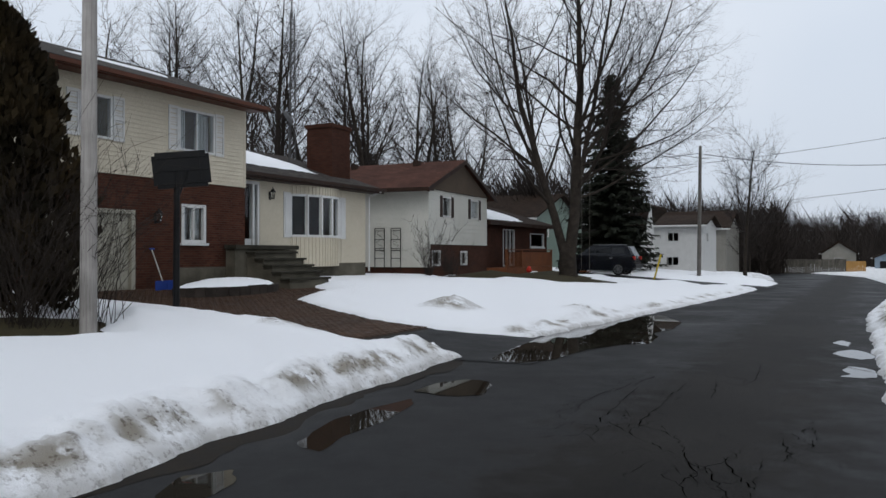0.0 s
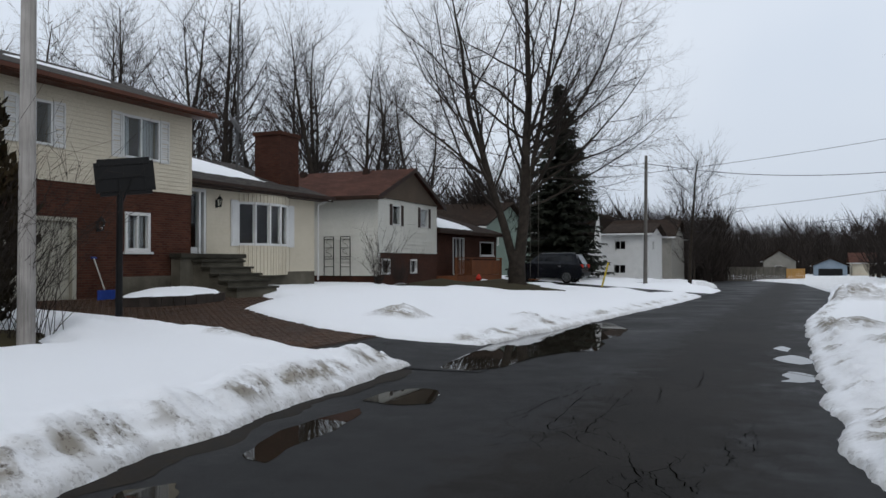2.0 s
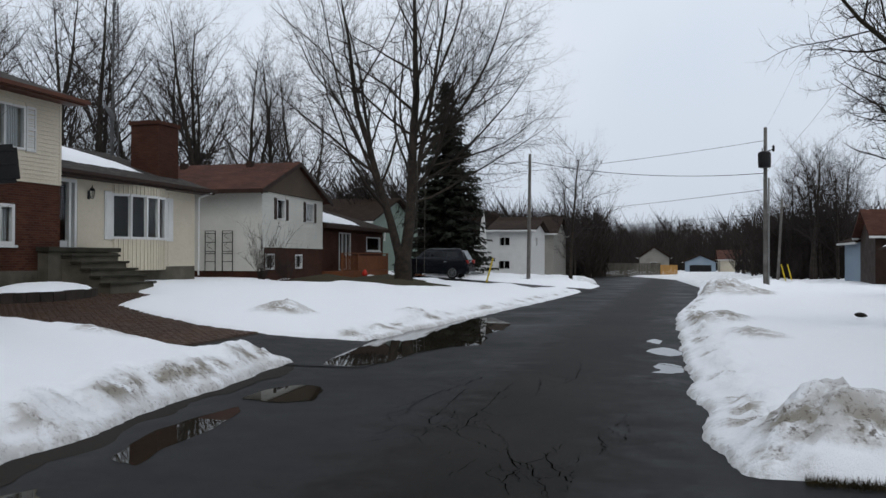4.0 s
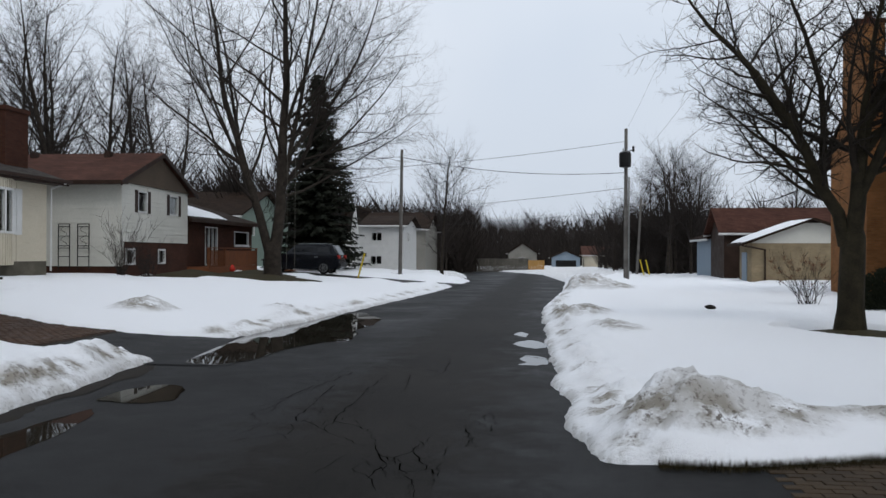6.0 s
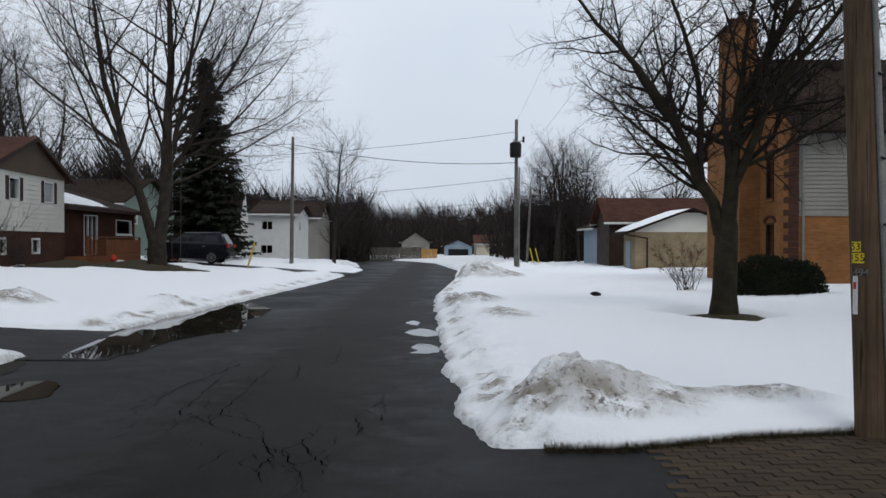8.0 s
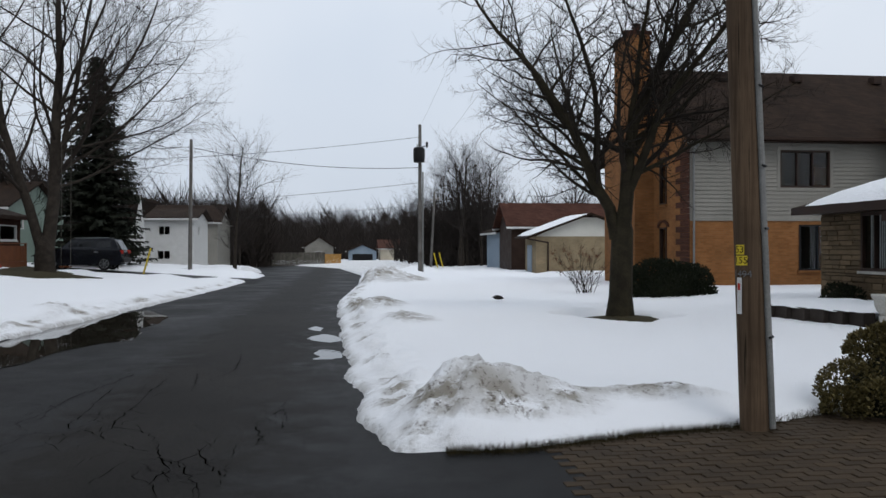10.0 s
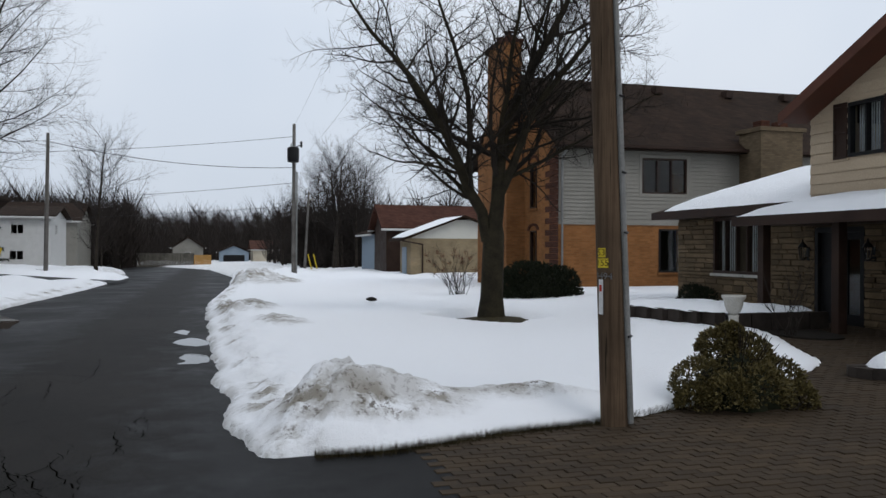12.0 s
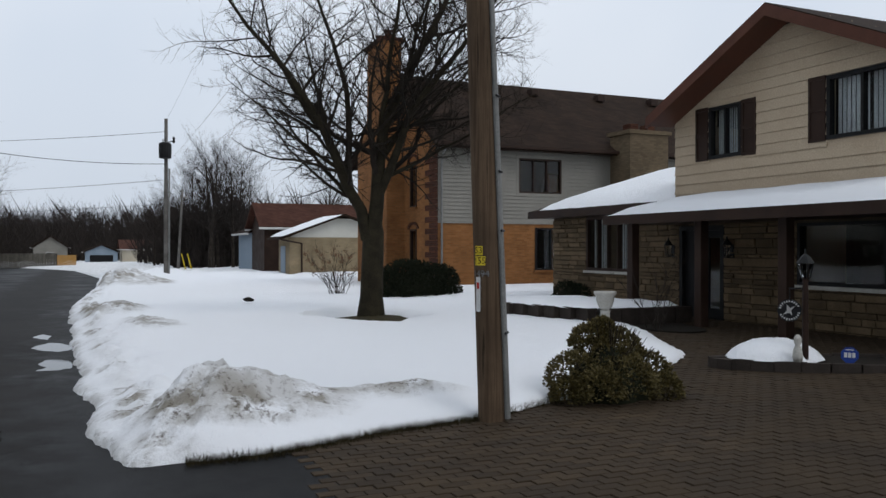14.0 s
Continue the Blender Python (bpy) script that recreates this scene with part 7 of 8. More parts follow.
KERB_DARK = plain("dark wet kerb stone", (0.035, 0.027, 0.022), (0.06, 0.048, 0.04), 4, 50, 0.7, 0.4, vary=0.2)
raised_bed("flower_bed", -15.35, 17.3, 0.7, 2.1, 0.58, 0.28, 4, "Snow-covered bed with a dark brick kerb before the house", KERB_DARK, 0.2, 2)
raised_bed("flower_bed", 9.05, 7.6, 0.55, 1.7, 0.15, 0.14, 60, "Snow-covered bed with a dark stone kerb on the forecourt", KERB_DARK, 0.24, 3, 0.36, 0.88)
porch_soil = [(10.2 + 0.75 * (1 + 0.1 * math.sin(3 * a)) * math.cos(a) + 0.18 * math.sin(a), 13.2 + 1.75 * math.sin(a), 0.235) for a in (k * math.tau / 32 for k in range(32))]
tagged(part("planting_bed", ([*porch_soil, *((x, y, 0.1) for x, y, z in porch_soil)], [tuple(range(32)), *((k, k + 32, (k + 1) % 32 + 32, (k + 1) % 32) for k in range(32))]), MUD), "Bare dark soil bed beside the porch posts", "ground", kind="structure")
long_bed = thing("flower_bed", 8.6, 15.0, 0.2, "Long raised bed with a dark wall and snow on top", "flower bed")
for k in range(7):
    y = 13.1 + k * 0.42
    x = 8.85 - 0.11 * k
    part("kerb_stone", one(x, x + 0.22, y, y + 0.405, 0.0, 0.56, bevel=0.02), KERB_DARK, long_bed)
verts, faces = [], []
for j in range(14):
    for i in range(8):
        y = 13.12 + j * 0.215
        x = 8.87 - 0.056 * j + i * 0.3
        verts.append((x, y, 0.55 + 0.08 * min(1, i) * min(1, j) + 0.015 * math.sin(j * 1.7 + i)))
for j in range(13):
    for i in range(7):
        a = j * 8 + i
        faces.append((a, a + 1, a + 9, a + 8))
for k in range(5):
    part("kerb_stone", one(9.1 + 0.42 * k, 9.505 + 0.42 * k, 12.95, 13.08, 0.0, 0.55, bevel=0.02), KERB_DARK, long_bed)
part("bed_snow", (verts, faces), SNOW, long_bed, smooth=True)

for x0 in (-20.0, -19.15):
    tr = thing("trellis", x0, 32.3, 1.2, "Black metal garden trellis against the white wall", "trellis", "garden trellises")
    for dx in (0, 0.5):
        part("upright", rod(bmesh.new(), (x0 + dx, 32.38, 0.95), (x0 + dx, 32.38, 2.85), 0.02, n=6), BLACK_PAINT, tr)
    for z in (1.5, 1.85, 1.95, 2.35, 2.75, 2.85):
        part("crossbar", rod(bmesh.new(), (x0, 32.38, z), (x0 + 0.5, 32.38, z), 0.014, n=6), BLACK_PAINT, tr)
    bm = bmesh.new()
    for k in range(24):
        a, b = k * math.tau / 12, (k + 1) * math.tau / 12
        rod(bm, (x0 + 0.25 + 0.14 * math.sin(a), 32.37, 1.9 + k * 0.035), (x0 + 0.25 + 0.14 * math.sin(b), 32.37, 1.935 + k * 0.035), 0.009, n=4)
    part("scroll", bm, BLACK_PAINT, tr)

# ---- car on the far driveway ----
car = thing("car", -14.0, 49.3, 0.5, "Dark blue sport utility vehicle parked on the driveway", "car")
CX, CY, CZ = -12.05, 48.4, 0.42
prof = [(0.0, 0.55), (0.02, 1.0), (0.12, 1.1), (0.42, 1.72), (0.62, 1.78), (2.7, 1.74), (3.35, 1.2), (4.45, 1.08), (4.7, 0.85), (4.72, 0.45), (4.55, 0.3), (0.15, 0.3)]
bm = bmesh.new()
rings = []
for v, inset, low in ((0.0, 0.12, 0.0), (0.1, 0.0, 0.0), (1.8, 0.0, 0.0), (1.9, 0.12, 0.0)):
    row = []
    for u, z in prof:
        taper = 0.16 * max(0, (z - 1.1) / 0.7)
        vv = v + (taper if v < 0.95 else -taper)
        row.append(bm.verts.new((CX - (u if 0.1 < u < 4.6 else (u + inset * 0.3 if u < 1 else u - inset * 0.3)), CY + vv, CZ + z - (inset * 0.25 if z > 1.5 else 0))))
    rings.append(row)
n = len(prof)
for a, b in zip(rings, rings[1:]):
    for k in range(n):
        bm.faces.new((a[k], a[(k + 1) % n], b[(k + 1) % n], b[k]))
bm.faces.new(rings[0])
bm.faces.new(rings[-1][::-1])
bmesh.ops.recalc_face_normals(bm, faces=bm.faces[:])
part("body", bm, CARPAINT, car, smooth=False)
CARGLASS = plain("tinted car glass", (0.01, 0.012, 0.014), (0.014, 0.016, 0.018), 2, 30, 0.1, 0.0)
for u0, u1 in ((0.55, 1.3), (1.4, 2.3), (2.4, 3.0)):
    bm = bmesh.new()
    vs = [bm.verts.new((CX - u, CY + y + dy, CZ + z)) for dy in (-0.012, 0.02) for u, y, z in ((u0, 0.04, 1.18), (u1 + 0.05, 0.04, 1.18), (u1 - (0.3 if u0 > 2.3 else 0), 0.115, 1.62), (u0 + (0.1 if u0 < 1 else 0), 0.115, 1.62))]
    for q in ((0, 1, 2, 3), (7, 6, 5, 4), (0, 4, 5, 1), (1, 5, 6, 2), (2, 6, 7, 3), (3, 7, 4, 0)):
        bm.faces.new([vs[i] for i in q])
    bmesh.ops.recalc_face_normals(bm, faces=bm.faces[:])
    part("side_window", bm, CARGLASS, car)
part("rear_window", slab(bmesh.new(), [(CX - 0.06, CY + 0.3, CZ + 1.15), (CX - 0.06, CY + 1.6, CZ + 1.15), (CX - 0.36, CY + 1.5, CZ + 1.66), (CX - 0.36, CY + 0.4, CZ + 1.66)], 0.03), CARGLASS, car)
for y in (0.06, 1.6):
    part("tail_light", one(CX - 0.12, CX + 0.03, CY + y, CY + y + 0.24, CZ + 0.92, CZ + 1.12, bevel=0.02), RED, car)
part("rear_bumper", one(CX - 0.1, CX + 0.09, CY + 0.1, CY + 1.8, CZ + 0.42, CZ + 0.66, bevel=0.04), BLACK_PAINT, car)
for y in (0.35, 1.5):
    part("roof_rail", rod(bmesh.new(), (CX - 0.8, CY + y, CZ + 1.82), (CX - 2.6, CY + y, CZ + 1.80), 0.02), METAL, car)
part("door_handle", one(CX - 1.5, CX - 1.3, CY - 0.03, CY + 0.01, CZ + 1.0, CZ + 1.04, bevel=0.01), METAL, car)
for u in (0.95, 3.75):
    for y, s in ((-0.02, 1), (1.7, 1)):
        bm = bmesh.new()
        rod(bm, (CX - u, CY + y, CZ + 0.36), (CX - u, CY + y + 0.22, CZ + 0.36), 0.36, n=24)
        bmesh.ops.bevel(bm, geom=[e for e in bm.edges if len(e.link_faces) == 2 and abs(e.calc_face_angle(0)) > 1.2], offset=0.04, segments=2, affect="EDGES")
        wheel = part("wheel", bm, RUBBER, car)
        rim = bmesh.new()
        for k in range(7):
            a = k * math.tau / 7
            rod(rim, (CX - u, CY + y - 0.012, CZ + 0.36), (CX - u + 0.23 * math.cos(a), CY + y - 0.012, CZ + 0.36 + 0.23 * math.sin(a)), 0.025, n=5)
        for k in range(20):
            a, b = k * math.tau / 20, (k + 1) * math.tau / 20
            rod(rim, (CX - u + 0.24 * math.cos(a), CY + y - 0.01, CZ + 0.36 + 0.24 * math.sin(a)), (CX - u + 0.24 * math.cos(b), CY + y - 0.01, CZ + 0.36 + 0.24 * math.sin(b)), 0.022, n=5)
        part("rim", rim, METAL, wheel, "spoked alloy rim")

# ---- things on the porch side ----
urn = thing("garden_urn", 8.94, 12.67, 0.2, "White cast-stone urn on a fluted pedestal in the bed", "urn")
part("pedestal", lathe(bmesh.new(), 8.94, 12.67, [(0.15, 0.1), (0.15, 0.30), (0.11, 0.33), (0.085, 0.37), (0.085, 0.52), (0.1, 0.55)], 16), URN_STONE, urn, smooth=True)
part("bowl", lathe(bmesh.new(), 8.94, 12.67, [(0.06, 0.55), (0.12, 0.62), (0.16, 0.72), (0.165, 0.8), (0.21, 0.86), (0.21, 0.9), (0.17, 0.9), (0.13, 0.8)], 16), URN_STONE, urn, smooth=True)
lamp = thing("lamp_post", 8.38, 7.63, 0.2, "Dark garden lamp post with a lantern head in the bed", "lamp post")
part("shaft", lathe(bmesh.new(), 8.38, 7.63, [(0.06, 0.1), (0.04, 0.3), (0.034, 1.3), (0.045, 1.32)], 10), BROWN_PAINT, lamp)
bm = bmesh.new()
for k in range(6):
    c, s = math.cos(k * math.tau / 6), math.sin(k * math.tau / 6)
    rod(bm, (8.38 + 0.055 * c, 7.63 + 0.055 * s, 1.32), (8.38 + 0.09 * c, 7.63 + 0.09 * s, 1.5), 0.008, n=4)
lathe(bm, 8.38, 7.63, [(0.11, 1.5), (0.06, 1.58), (0.015, 1.62), (0.01, 1.68)], 6)
part("lantern_cage", bm, BLACK_PAINT, lamp)
part("lantern_glass", lathe(bmesh.new(), 8.38, 7.63, [(0.05, 1.33), (0.084, 1.49)], 6), GLASS, lamp)


def facing(x, y, z):
    return look((x, y, z), (0, 0, z + 0.3))


sign = thing("garden_sign", 8.19, 7.70, 0.3, "Round black hanging plaque with a white bird emblem and border lettering", "sign")
bm = bmesh.new()
bmesh.ops.create_cone(bm, cap_ends=True, segments=28, radius1=0.14, radius2=0.14, depth=0.015)
bmesh.ops.transform(bm, matrix=facing(8.19, 7.70, 0.92), verts=bm.verts[:])
disc = part("disc", bm, BLACK_PAINT, sign)
for k in range(24):
    if k % 12 in (0, 11):
        continue
    m = facing(8.19, 7.70, 0.92) @ Matrix.Rotation(k * math.tau / 24, 4, "Z") @ Matrix.Translation((0.112, 0, -0.011)) @ Matrix.Diagonal((0.025, 0.012, 0.004, 1))
    bm = bmesh.new()
    bmesh.ops.create_cube(bm, size=1, matrix=m)
    part("letter_bar", bm, WHITE_PAINT, disc)
bm = bmesh.new()
vs = [bm.verts.new(facing(8.19, 7.70, 0.92) @ Vector((x, y, -0.012))) for x, y in ((-0.07, 0.06), (-0.01, 0.03), (0.03, 0.07), (0.03, 0.0), (0.07, -0.05), (0.0, -0.03), (-0.03, -0.06), (-0.02, 0.0))]
bm.faces.new(vs)
bmesh.ops.solidify(bm, geom=bm.faces[:], thickness=0.003)
part("emblem", bm, WHITE_PAINT, disc)
part("hook", rod(rod(bmesh.new(), (8.205, 7.71, 0.92), (8.205, 7.71, 1.2), 0.008, n=6), (8.2, 7.715, 1.19), (8.37, 7.64, 1.19), 0.01, n=6), BLACK_PAINT, sign)
yard = thing("yard_sign", 8.78, 7.32, 0.1, "Small blue octagonal security sign on a stake", "sign")
bm = bmesh.new()
bmesh.ops.create_cone(bm, cap_ends=True, segments=8, radius1=0.105, radius2=0.105, depth=0.012)
m8 = facing(8.78, 7.32, 0.38)
bmesh.ops.transform(bm, matrix=m8 @ Matrix.Rotation(radians(22.5), 4, "Z"), verts=bm.verts[:])
oct8 = part("plate", bm, BLUE, yard)
bm = bmesh.new()
for x, w in ((-0.045, 0.035), (0.0, 0.035), (0.045, 0.035)):
    bmesh.ops.create_cube(bm, size=1, matrix=m8 @ Matrix.Translation((x, 0, -0.009)) @ Matrix.Diagonal((w, 0.06, 0.003, 1)))
bmesh.ops.create_cube(bm, size=1, matrix=m8 @ Matrix.Translation((0, 0.065, -0.009)) @ Matrix.Diagonal((0.09, 0.012, 0.003, 1)))
part("mark", bm, WHITE_PAINT, oct8, "white block mark")
part("stake", rod(bmesh.new(), (8.79, 7.33, 0.0), (8.79, 7.33, 0.25), 0.01, n=6), METAL, yard)
bm = lathe(bmesh.new(), 8.2, 7.58, [(0.05, 0.3), (0.065, 0.36), (0.05, 0.45), (0.03, 0.5), (0.045, 0.54), (0.045, 0.59), (0.02, 0.63)], 12)
tagged(part("garden_statue", bm, URN_STONE, smooth=True), "Small white plaster garden figure in the snowy bed", "statue")
bm = bmesh.new()
bmesh.ops.create_icosphere(bm, subdivisions=2, radius=0.12)
for v in bm.verts:
    v.co = Vector((v.co.x * 1.2, v.co.y, max(-0.05, v.co.z * 0.5))) * (1 + 0.4 * noise.noise(v.co * 9))
bmesh.ops.translate(bm, vec=(4.2, 21.6, 0.36), verts=bm.verts[:])
tagged(part("soil_clod", bm, MUD), "Dark clod of soil lying on the snow", "clod")
post = thing("marker_post", -10.9, 48.8, 0.2, "Leaning yellow guy-wire marker near the pole", "marker")
part("sleeve", rod(bmesh.new(), (-10.97, 48.78, 0.2), (-10.59, 48.87, 1.66), 0.05, n=8), YELLOW, post)
for x, y in ((8.4, 70.0), (8.9, 70.3)):
    post = thing("marker_post", x, y, -0.3, "Leaning yellow guy-wire marker near the pole", "marker")
    part("sleeve", rod(bmesh.new(), (x, y, -0.4), (x - 0.4, y, 1.2), 0.05, n=8), YELLOW, post)

swing = thing("swing", -12.02, 38.7, 0.8, "Rope swing with a board seat hanging from the maple", "swing")
part("seat", one(-12.27, -11.77, 38.6, 38.8, 0.82, 0.86, bevel=0.01), DECK_WOOD, swing)
for x in (-12.22, -11.82):
    part("rope", rod(bmesh.new(), (x, 38.7, 0.84), (x + 0.03, 38.75, 7.0), 0.009, n=5), FENCE_WOOD, swing)
toy = lathe(bmesh.new(), -15.1, 39.2, [(0.09, 0.76), (0.15, 0.82), (0.15, 0.9), (0.10, 0.99), (0.06, 1.05), (0.02, 1.1)], 14)
tagged(part("plastic_toy", toy, RED, smooth=True), "Red plastic toy standing before the wooden deck", "toy")

# ---- fences at the street's end ----
fence = thing("fence", -7, 114.6, -0.6, "Grey weathered board fence at the street's end", "fence")
for k in range(58):
    x = -13.5 + k * 0.2
    part("board", one(x, x + 0.185, 114.6, 114.63, -1.0, 0.95 + 0.02 * (k % 3)), FENCE_WOOD, fence)
for k in range(6):
    part("post", one(-13.5 + k * 2.3, -13.38 + k * 2.3, 114.64, 114.76, -1.0, 1.0), FENCE_WOOD, fence)
fence = thing("fence", -0.4, 115, -0.8, "Short new yellow wooden fence panel", "fence")
for k in range(11):
    x = -1.9 + k * 0.2
    part("board", one(x, x + 0.185, 114.3, 114.33, -1.1, 0.75), YELLOW_WOOD, fence)

# ---- background trees ----
more = [(pop_a, -36, 36, 40, 0.95), (pop_b, -33, 52, 80, 1.05), (pop_a, -29, 57, 120, 0.95), (pop_b, -38, 44, 200, 1.1), (pop_a, -27.5, 49.5, 260, 0.85), (pop_b, -31, 64, 10, 1.0),
        (pop_a, -42, 31, 70, 0.9), (pop_b, -45, 38, 150, 1.0), (pop_a, -38, 24, 20, 0.8), (pop_b, -34, 75, 220, 1.0), (pop_a, -28, 84, 300, 0.95), (pop_b, -40, 60, 90, 1.15), (pop_a, -24, 96, 45, 0.9), (pop_b, -33, 33, 110, 0.8), (pop_a, -34.5, 43.5, 310, 0.9), (pop_b, -36.5, 49, 15, 0.95), (pop_a, -31, 37, 170, 0.85), (pop_b, -41, 40, 250, 1.0), (pop_a, -35.5, 57, 60, 1.0), (pop_b, -28.5, 53, 190, 0.85), (pop_a, -46, 26, 30, 0.9)]
for t, x, y, a, s in more:
    again(t, x, y, a, s, "trees behind the houses")
for t, x, y, a, s in ((bro_a, -34, 18, 50, 0.95), (bro_b, -38, 28, 10, 1.0), (bro_b, -26, 70, 140, 0.9), (bro_a, -21, 88, 200, 0.85), (bro_a, -9.5, 82, 80, 0.6), (bro_b, -8.5, 70, 30, 0.45), (bro_a, 11.8, 76, 120, 1.0), (bro_b, 14.0, 79, 300, 1.0), (bro_a, 12.8, 74, 210, 0.95), (bro_b, 9.6, 78, 45, 0.9), (bro_b, 11.2, 74.5, 150, 1.0),
                      (bro_a, 8, 95, 20, 0.8), (bro_b, 17, 100, 70, 0.9), (bro_a, 12, 110, 160, 0.9), (bro_b, -20, 118, 210, 0.9), (bro_a, -28, 110, 260, 1.0), (bro_b, 20, 70, 15, 0.9)):
    again(t, x, y, a, s, "leafless trees along the street")

# the woods that close the view: thousands of small bare trees, each a brush of thin twigs
def brushwood(name, seed, spots, label):
    """Far bare trees and thicket as one mass of slender upright twigs."""
    rng = random.Random(seed)
    verts, faces = [], []
    for x, y, h, wide in spots:
        z = level(x, y) - 0.3
        b = len(verts)
        w = 0.012 * h + 0.03
        verts += [(x - w, y, z), (x + w, y, z), (x + rng.gauss(0, 0.2), y, z + h)]
        faces.append((b, b + 1, b + 2))
        for k in range(44):
            f = rng.uniform(0.08, 0.85)
            a, s = rng.uniform(0, math.tau), wide * h * rng.uniform(0.1, 0.3)
            px, py, pz = x + rng.gauss(0, 0.3), y + rng.gauss(0, 0.3), z + h * f
            tip = (px + s * math.cos(a), py + s * math.sin(a), pz + s * rng.uniform(0.5, 1.8) + 0.1)
            t = rng.uniform(0.03, 0.075)
            b = len(verts)
            verts += [(px - t, py, pz), (px + t, py, pz + 0.05), tip]
            faces.append((b, b + 1, b + 2))
    return tagged(part(name, (verts, faces), TWIG_FAR), label, "woods", kind="stuff")


rng = random.Random(77)
spots = []
for k in range(2600):
    a = radians(rng.uniform(-58, 40) if k % 3 == 0 else rng.uniform(-26, 20))
    d = rng.uniform(172, 250)
    spots.append((d * math.sin(a), d * math.cos(a), rng.uniform(7, 12.5), rng.uniform(0.7, 1.2)))
brushwood("far_woods", 5, spots, "Distant bare brown woods closing the view")
spots = []
for k in range(420):
    spots.append((rng.uniform(8.5, 30), rng.uniform(84, 135), rng.uniform(3, 8.5), rng.uniform(0.8, 1.3)))
for k in range(520):
    spots.append((rng.uniform(-62, -24), rng.uniform(68, 130), rng.uniform(6, 12), rng.uniform(0.8, 1.3)))
for k in range(90):
    spots.append((rng.uniform(8.6, 15.5), rng.uniform(76, 84), rng.uniform(2.5, 6.0), rng.uniform(0.9, 1.4)))
for k in range(300):
    spots.append((rng.uniform(-24, -9), rng.uniform(100, 124), rng.uniform(5, 9.5), rng.uniform(0.8, 1.3)))
for k in range(200):
    spots.append((rng.uniform(-60, -34), rng.uniform(20, 68), rng.uniform(4, 9), rng.uniform(0.8, 1.3)))
brushwood("thicket", 6, spots, "Brown leafless thicket behind the houses")

# ---- stones and pavers, piece by piece ----


def piece_mesh(name, w, l, h, bevel, material):
    bm = bmesh.new()
    lo = [bm.verts.new((x, y, 0)) for x, y in ((-w / 2, -l / 2), (w / 2, -l / 2), (w / 2, l / 2), (-w / 2, l / 2))]
    mi = [bm.verts.new((x, y, h - bevel)) for x, y in ((-w / 2, -l / 2), (w / 2, -l / 2), (w / 2, l / 2), (-w / 2, l / 2))]
    w2, l2 = w / 2 - bevel, l / 2 - bevel
    up = [bm.verts.new((x, y, h)) for x, y in ((-w2, -l2), (w2, -l2), (w2, l2), (-w2, l2))]
    for a, b in ((lo, mi), (mi, up)):
        for k in range(4):
            bm.faces.new((a[k], a[(k + 1) % 4], b[(k + 1) % 4], b[k]))
    bm.faces.new(up)
    me = bpy.data.meshes.new(name)
    bm.to_mesh(me)
    bm.free()
    me.materials.append(material)
    return me


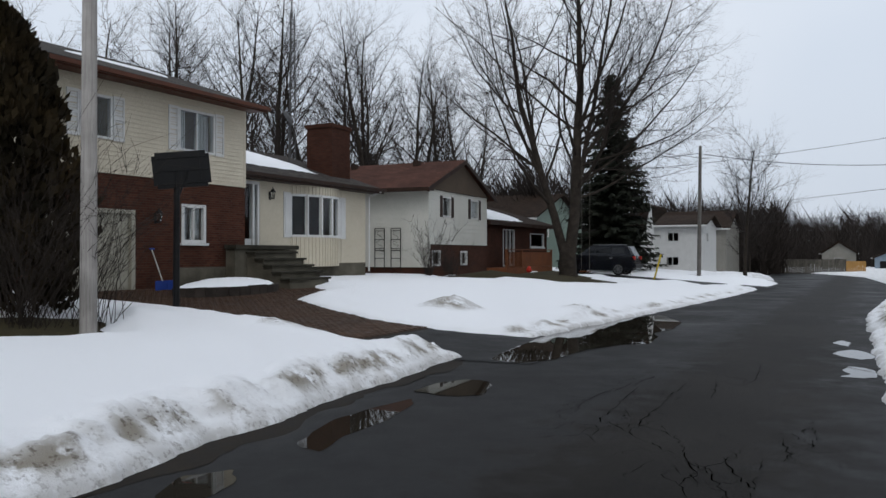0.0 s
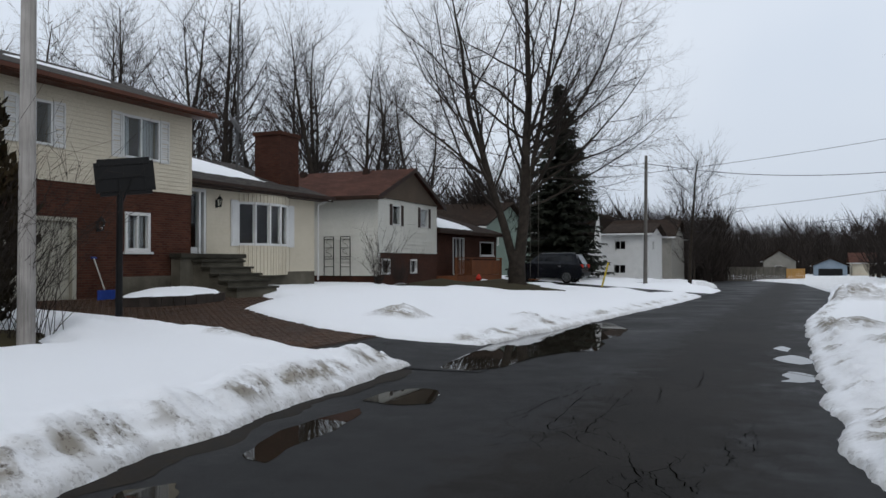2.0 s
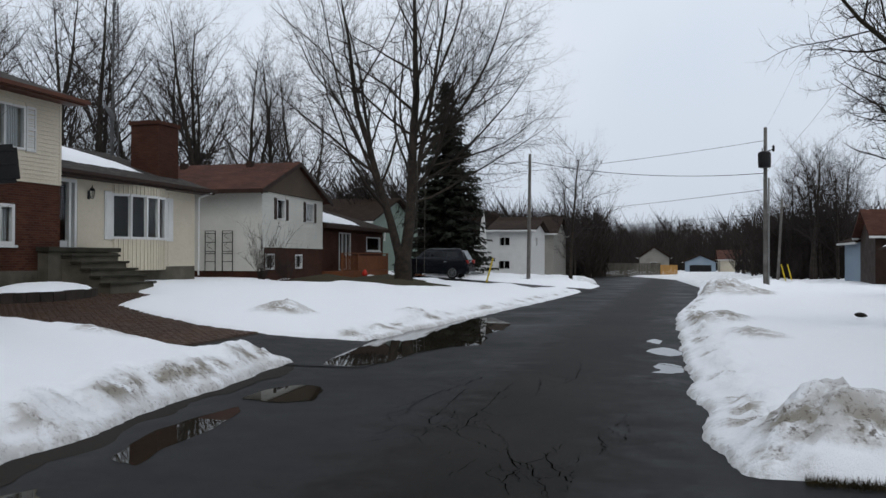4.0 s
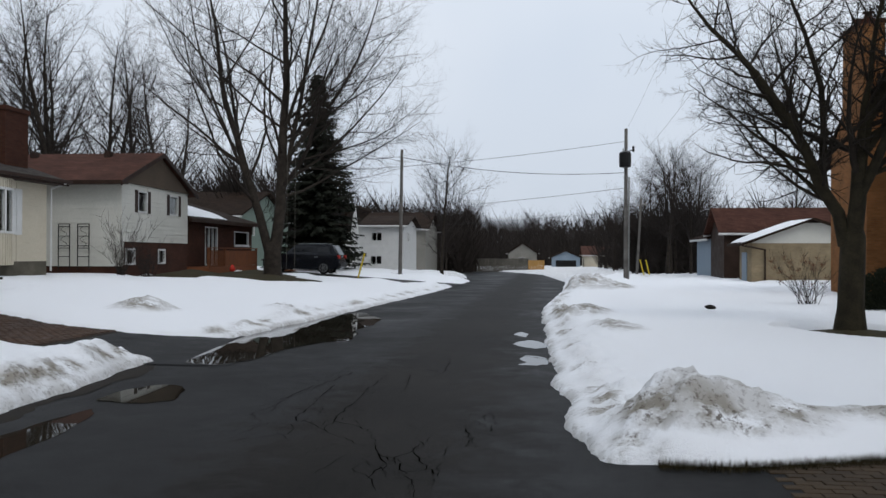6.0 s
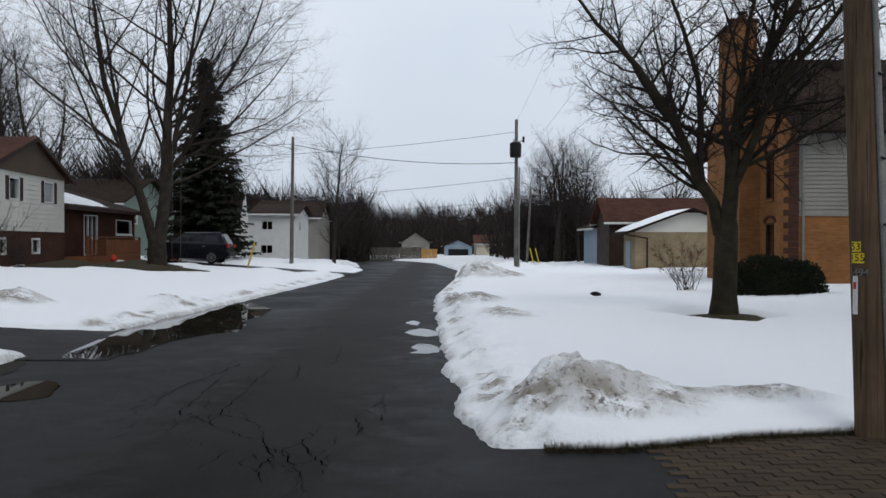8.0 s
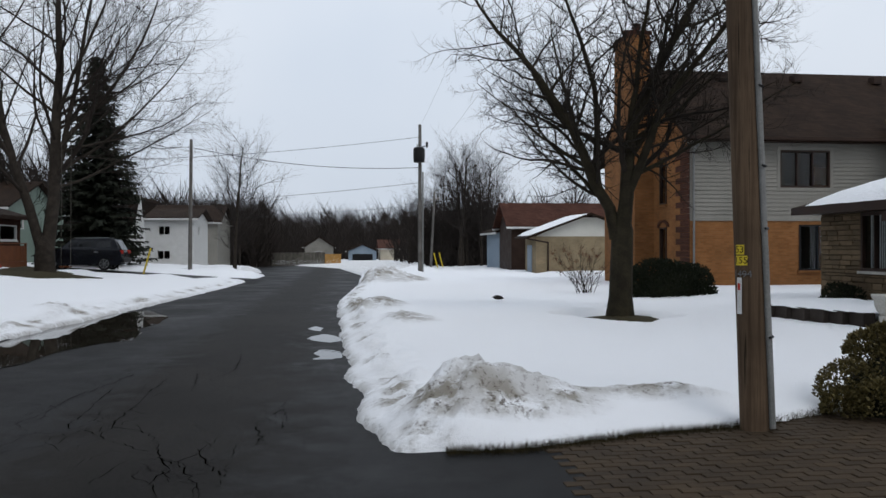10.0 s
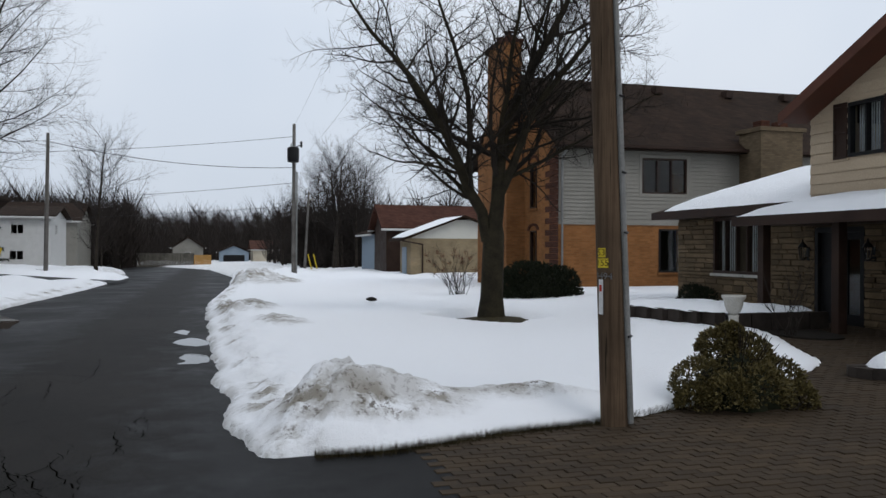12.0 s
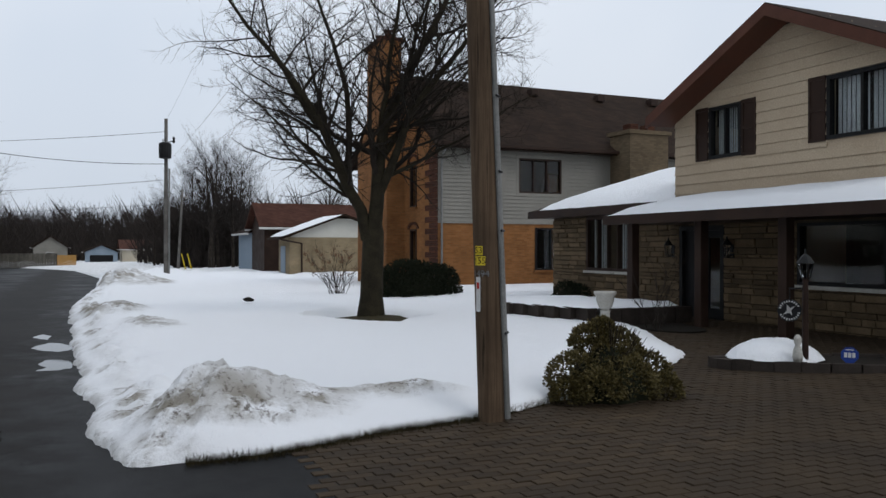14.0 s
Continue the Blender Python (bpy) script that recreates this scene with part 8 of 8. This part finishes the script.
def lay(parent, inside, x0, x1, y0, y1, near, material, w=0.205, l=0.1025):
    """Interlocking pavers in running bond; those in the near stretch are parts, the rest one mass."""
    rng = random.Random(3)
    me = piece_mesh("paver", w - 0.006, l - 0.006, 0.028, 0.004, material)
    proto_v, proto_f = np.array([v.co[:] for v in me.vertices]), [list(p.vertices) for p in me.polygons]
    V, Fc, n, single = [], [], 0, 0
    j, y = 0, y0
    while y < y1:
        x = x0 + (w / 2 if j % 2 else 0)
        while x < x1:
            if inside(x, y):
                z = level(x, y) - 0.016 + rng.uniform(-0.003, 0.003)
                tilt = rng.uniform(-0.012, 0.012), rng.uniform(-0.012, 0.012), rng.uniform(-0.01, 0.01)
                if near(x, y) and single < 300:
                    ob = new("paver", me)
                    ob.parent = parent
                    ob.matrix_basis = Matrix.LocRotScale((x, y, z), Euler(tilt), None)
                    single += 1
                else:
                    v = proto_v + np.array((x, y, z))
                    v[:, 2] += (proto_v[:, 0] * tilt[0] + proto_v[:, 1] * tilt[1])
                    V.append(v)
                    Fc += [[a + n for a in f] for f in proto_f]
                    n += len(v)
            x += w
        y += l
        j += 1
    if V:
        tagged(part("paver_field", (np.concatenate(V).tolist(), Fc), material, parent), kind="stuff")


def court_inside(x, y):
    return 1.72 + 0.05 * math.sin(y) < x < 11.9 and float(forecourt(np.array(x), np.array(y))) > -0.02


lay(court, court_inside, 1.7, 12.0, 2.0, 15.2, lambda x, y: x < 5.2 and y > 4.9, PAVER)
lay(drive, lambda x, y: x < -8.3 and float(side_drive(np.array(x), np.array(y))) > -0.25, -17.3, -8.2, 12.2, 21.6, lambda x, y: x > -9.6, PAVER_RED)


def stones(parent, face, a0, a1, z0, z1, holes, seed):
    """Split stones in uneven courses, each a part, with recessed joints."""
    rng = random.Random(seed)
    z = z0
    while z < z1 - 0.03:
        h = min(rng.choice((0.07, 0.1, 0.13, 0.17)), z1 - z)
        for s, t in gaps(a0, a1, z, z + h, holes):
            a = s
            while a < t - 0.01:
                b = min(t, a + rng.uniform(0.25, 0.75))
                if t - b < 0.12:
                    b = t
                bm = bmesh.new()
                j = [rng.uniform(0.018, 0.05) for _ in range(4)]
                vs = [bm.verts.new(face.at(p, d, q)) for p, d, q in ((a + 0.007, 0, z + 0.006), (b - 0.007, 0, z + 0.006), (b - 0.007, 0, z + h - 0.006), (a + 0.007, 0, z + h - 0.006),
                      (a + 0.014, j[0], z + 0.014), (b - 0.014, j[1], z + 0.012), (b - 0.014, j[2], z + h - 0.012), (a + 0.014, j[3], z + h - 0.014))]
                for q in ((4, 5, 6, 7), (0, 1, 5, 4), (1, 2, 6, 5), (2, 3, 7, 6), (3, 0, 4, 7)):
                    bm.faces.new([vs[i] for i in q])
                bmesh.ops.recalc_face_normals(bm, faces=bm.faces[:])
                part("stone", bm, STONE, parent)
                a = b
        z += h


stone_walls = [o for o in h5.children if o.name.startswith("stone_wall")]
stones(stone_walls[0], f5, 6.2, 14.6, 0.0, 2.3, H5LOW, 5)
stones(stone_walls[1], fw, 14.6, 20.4, 0.0, 2.5, HW, 6)
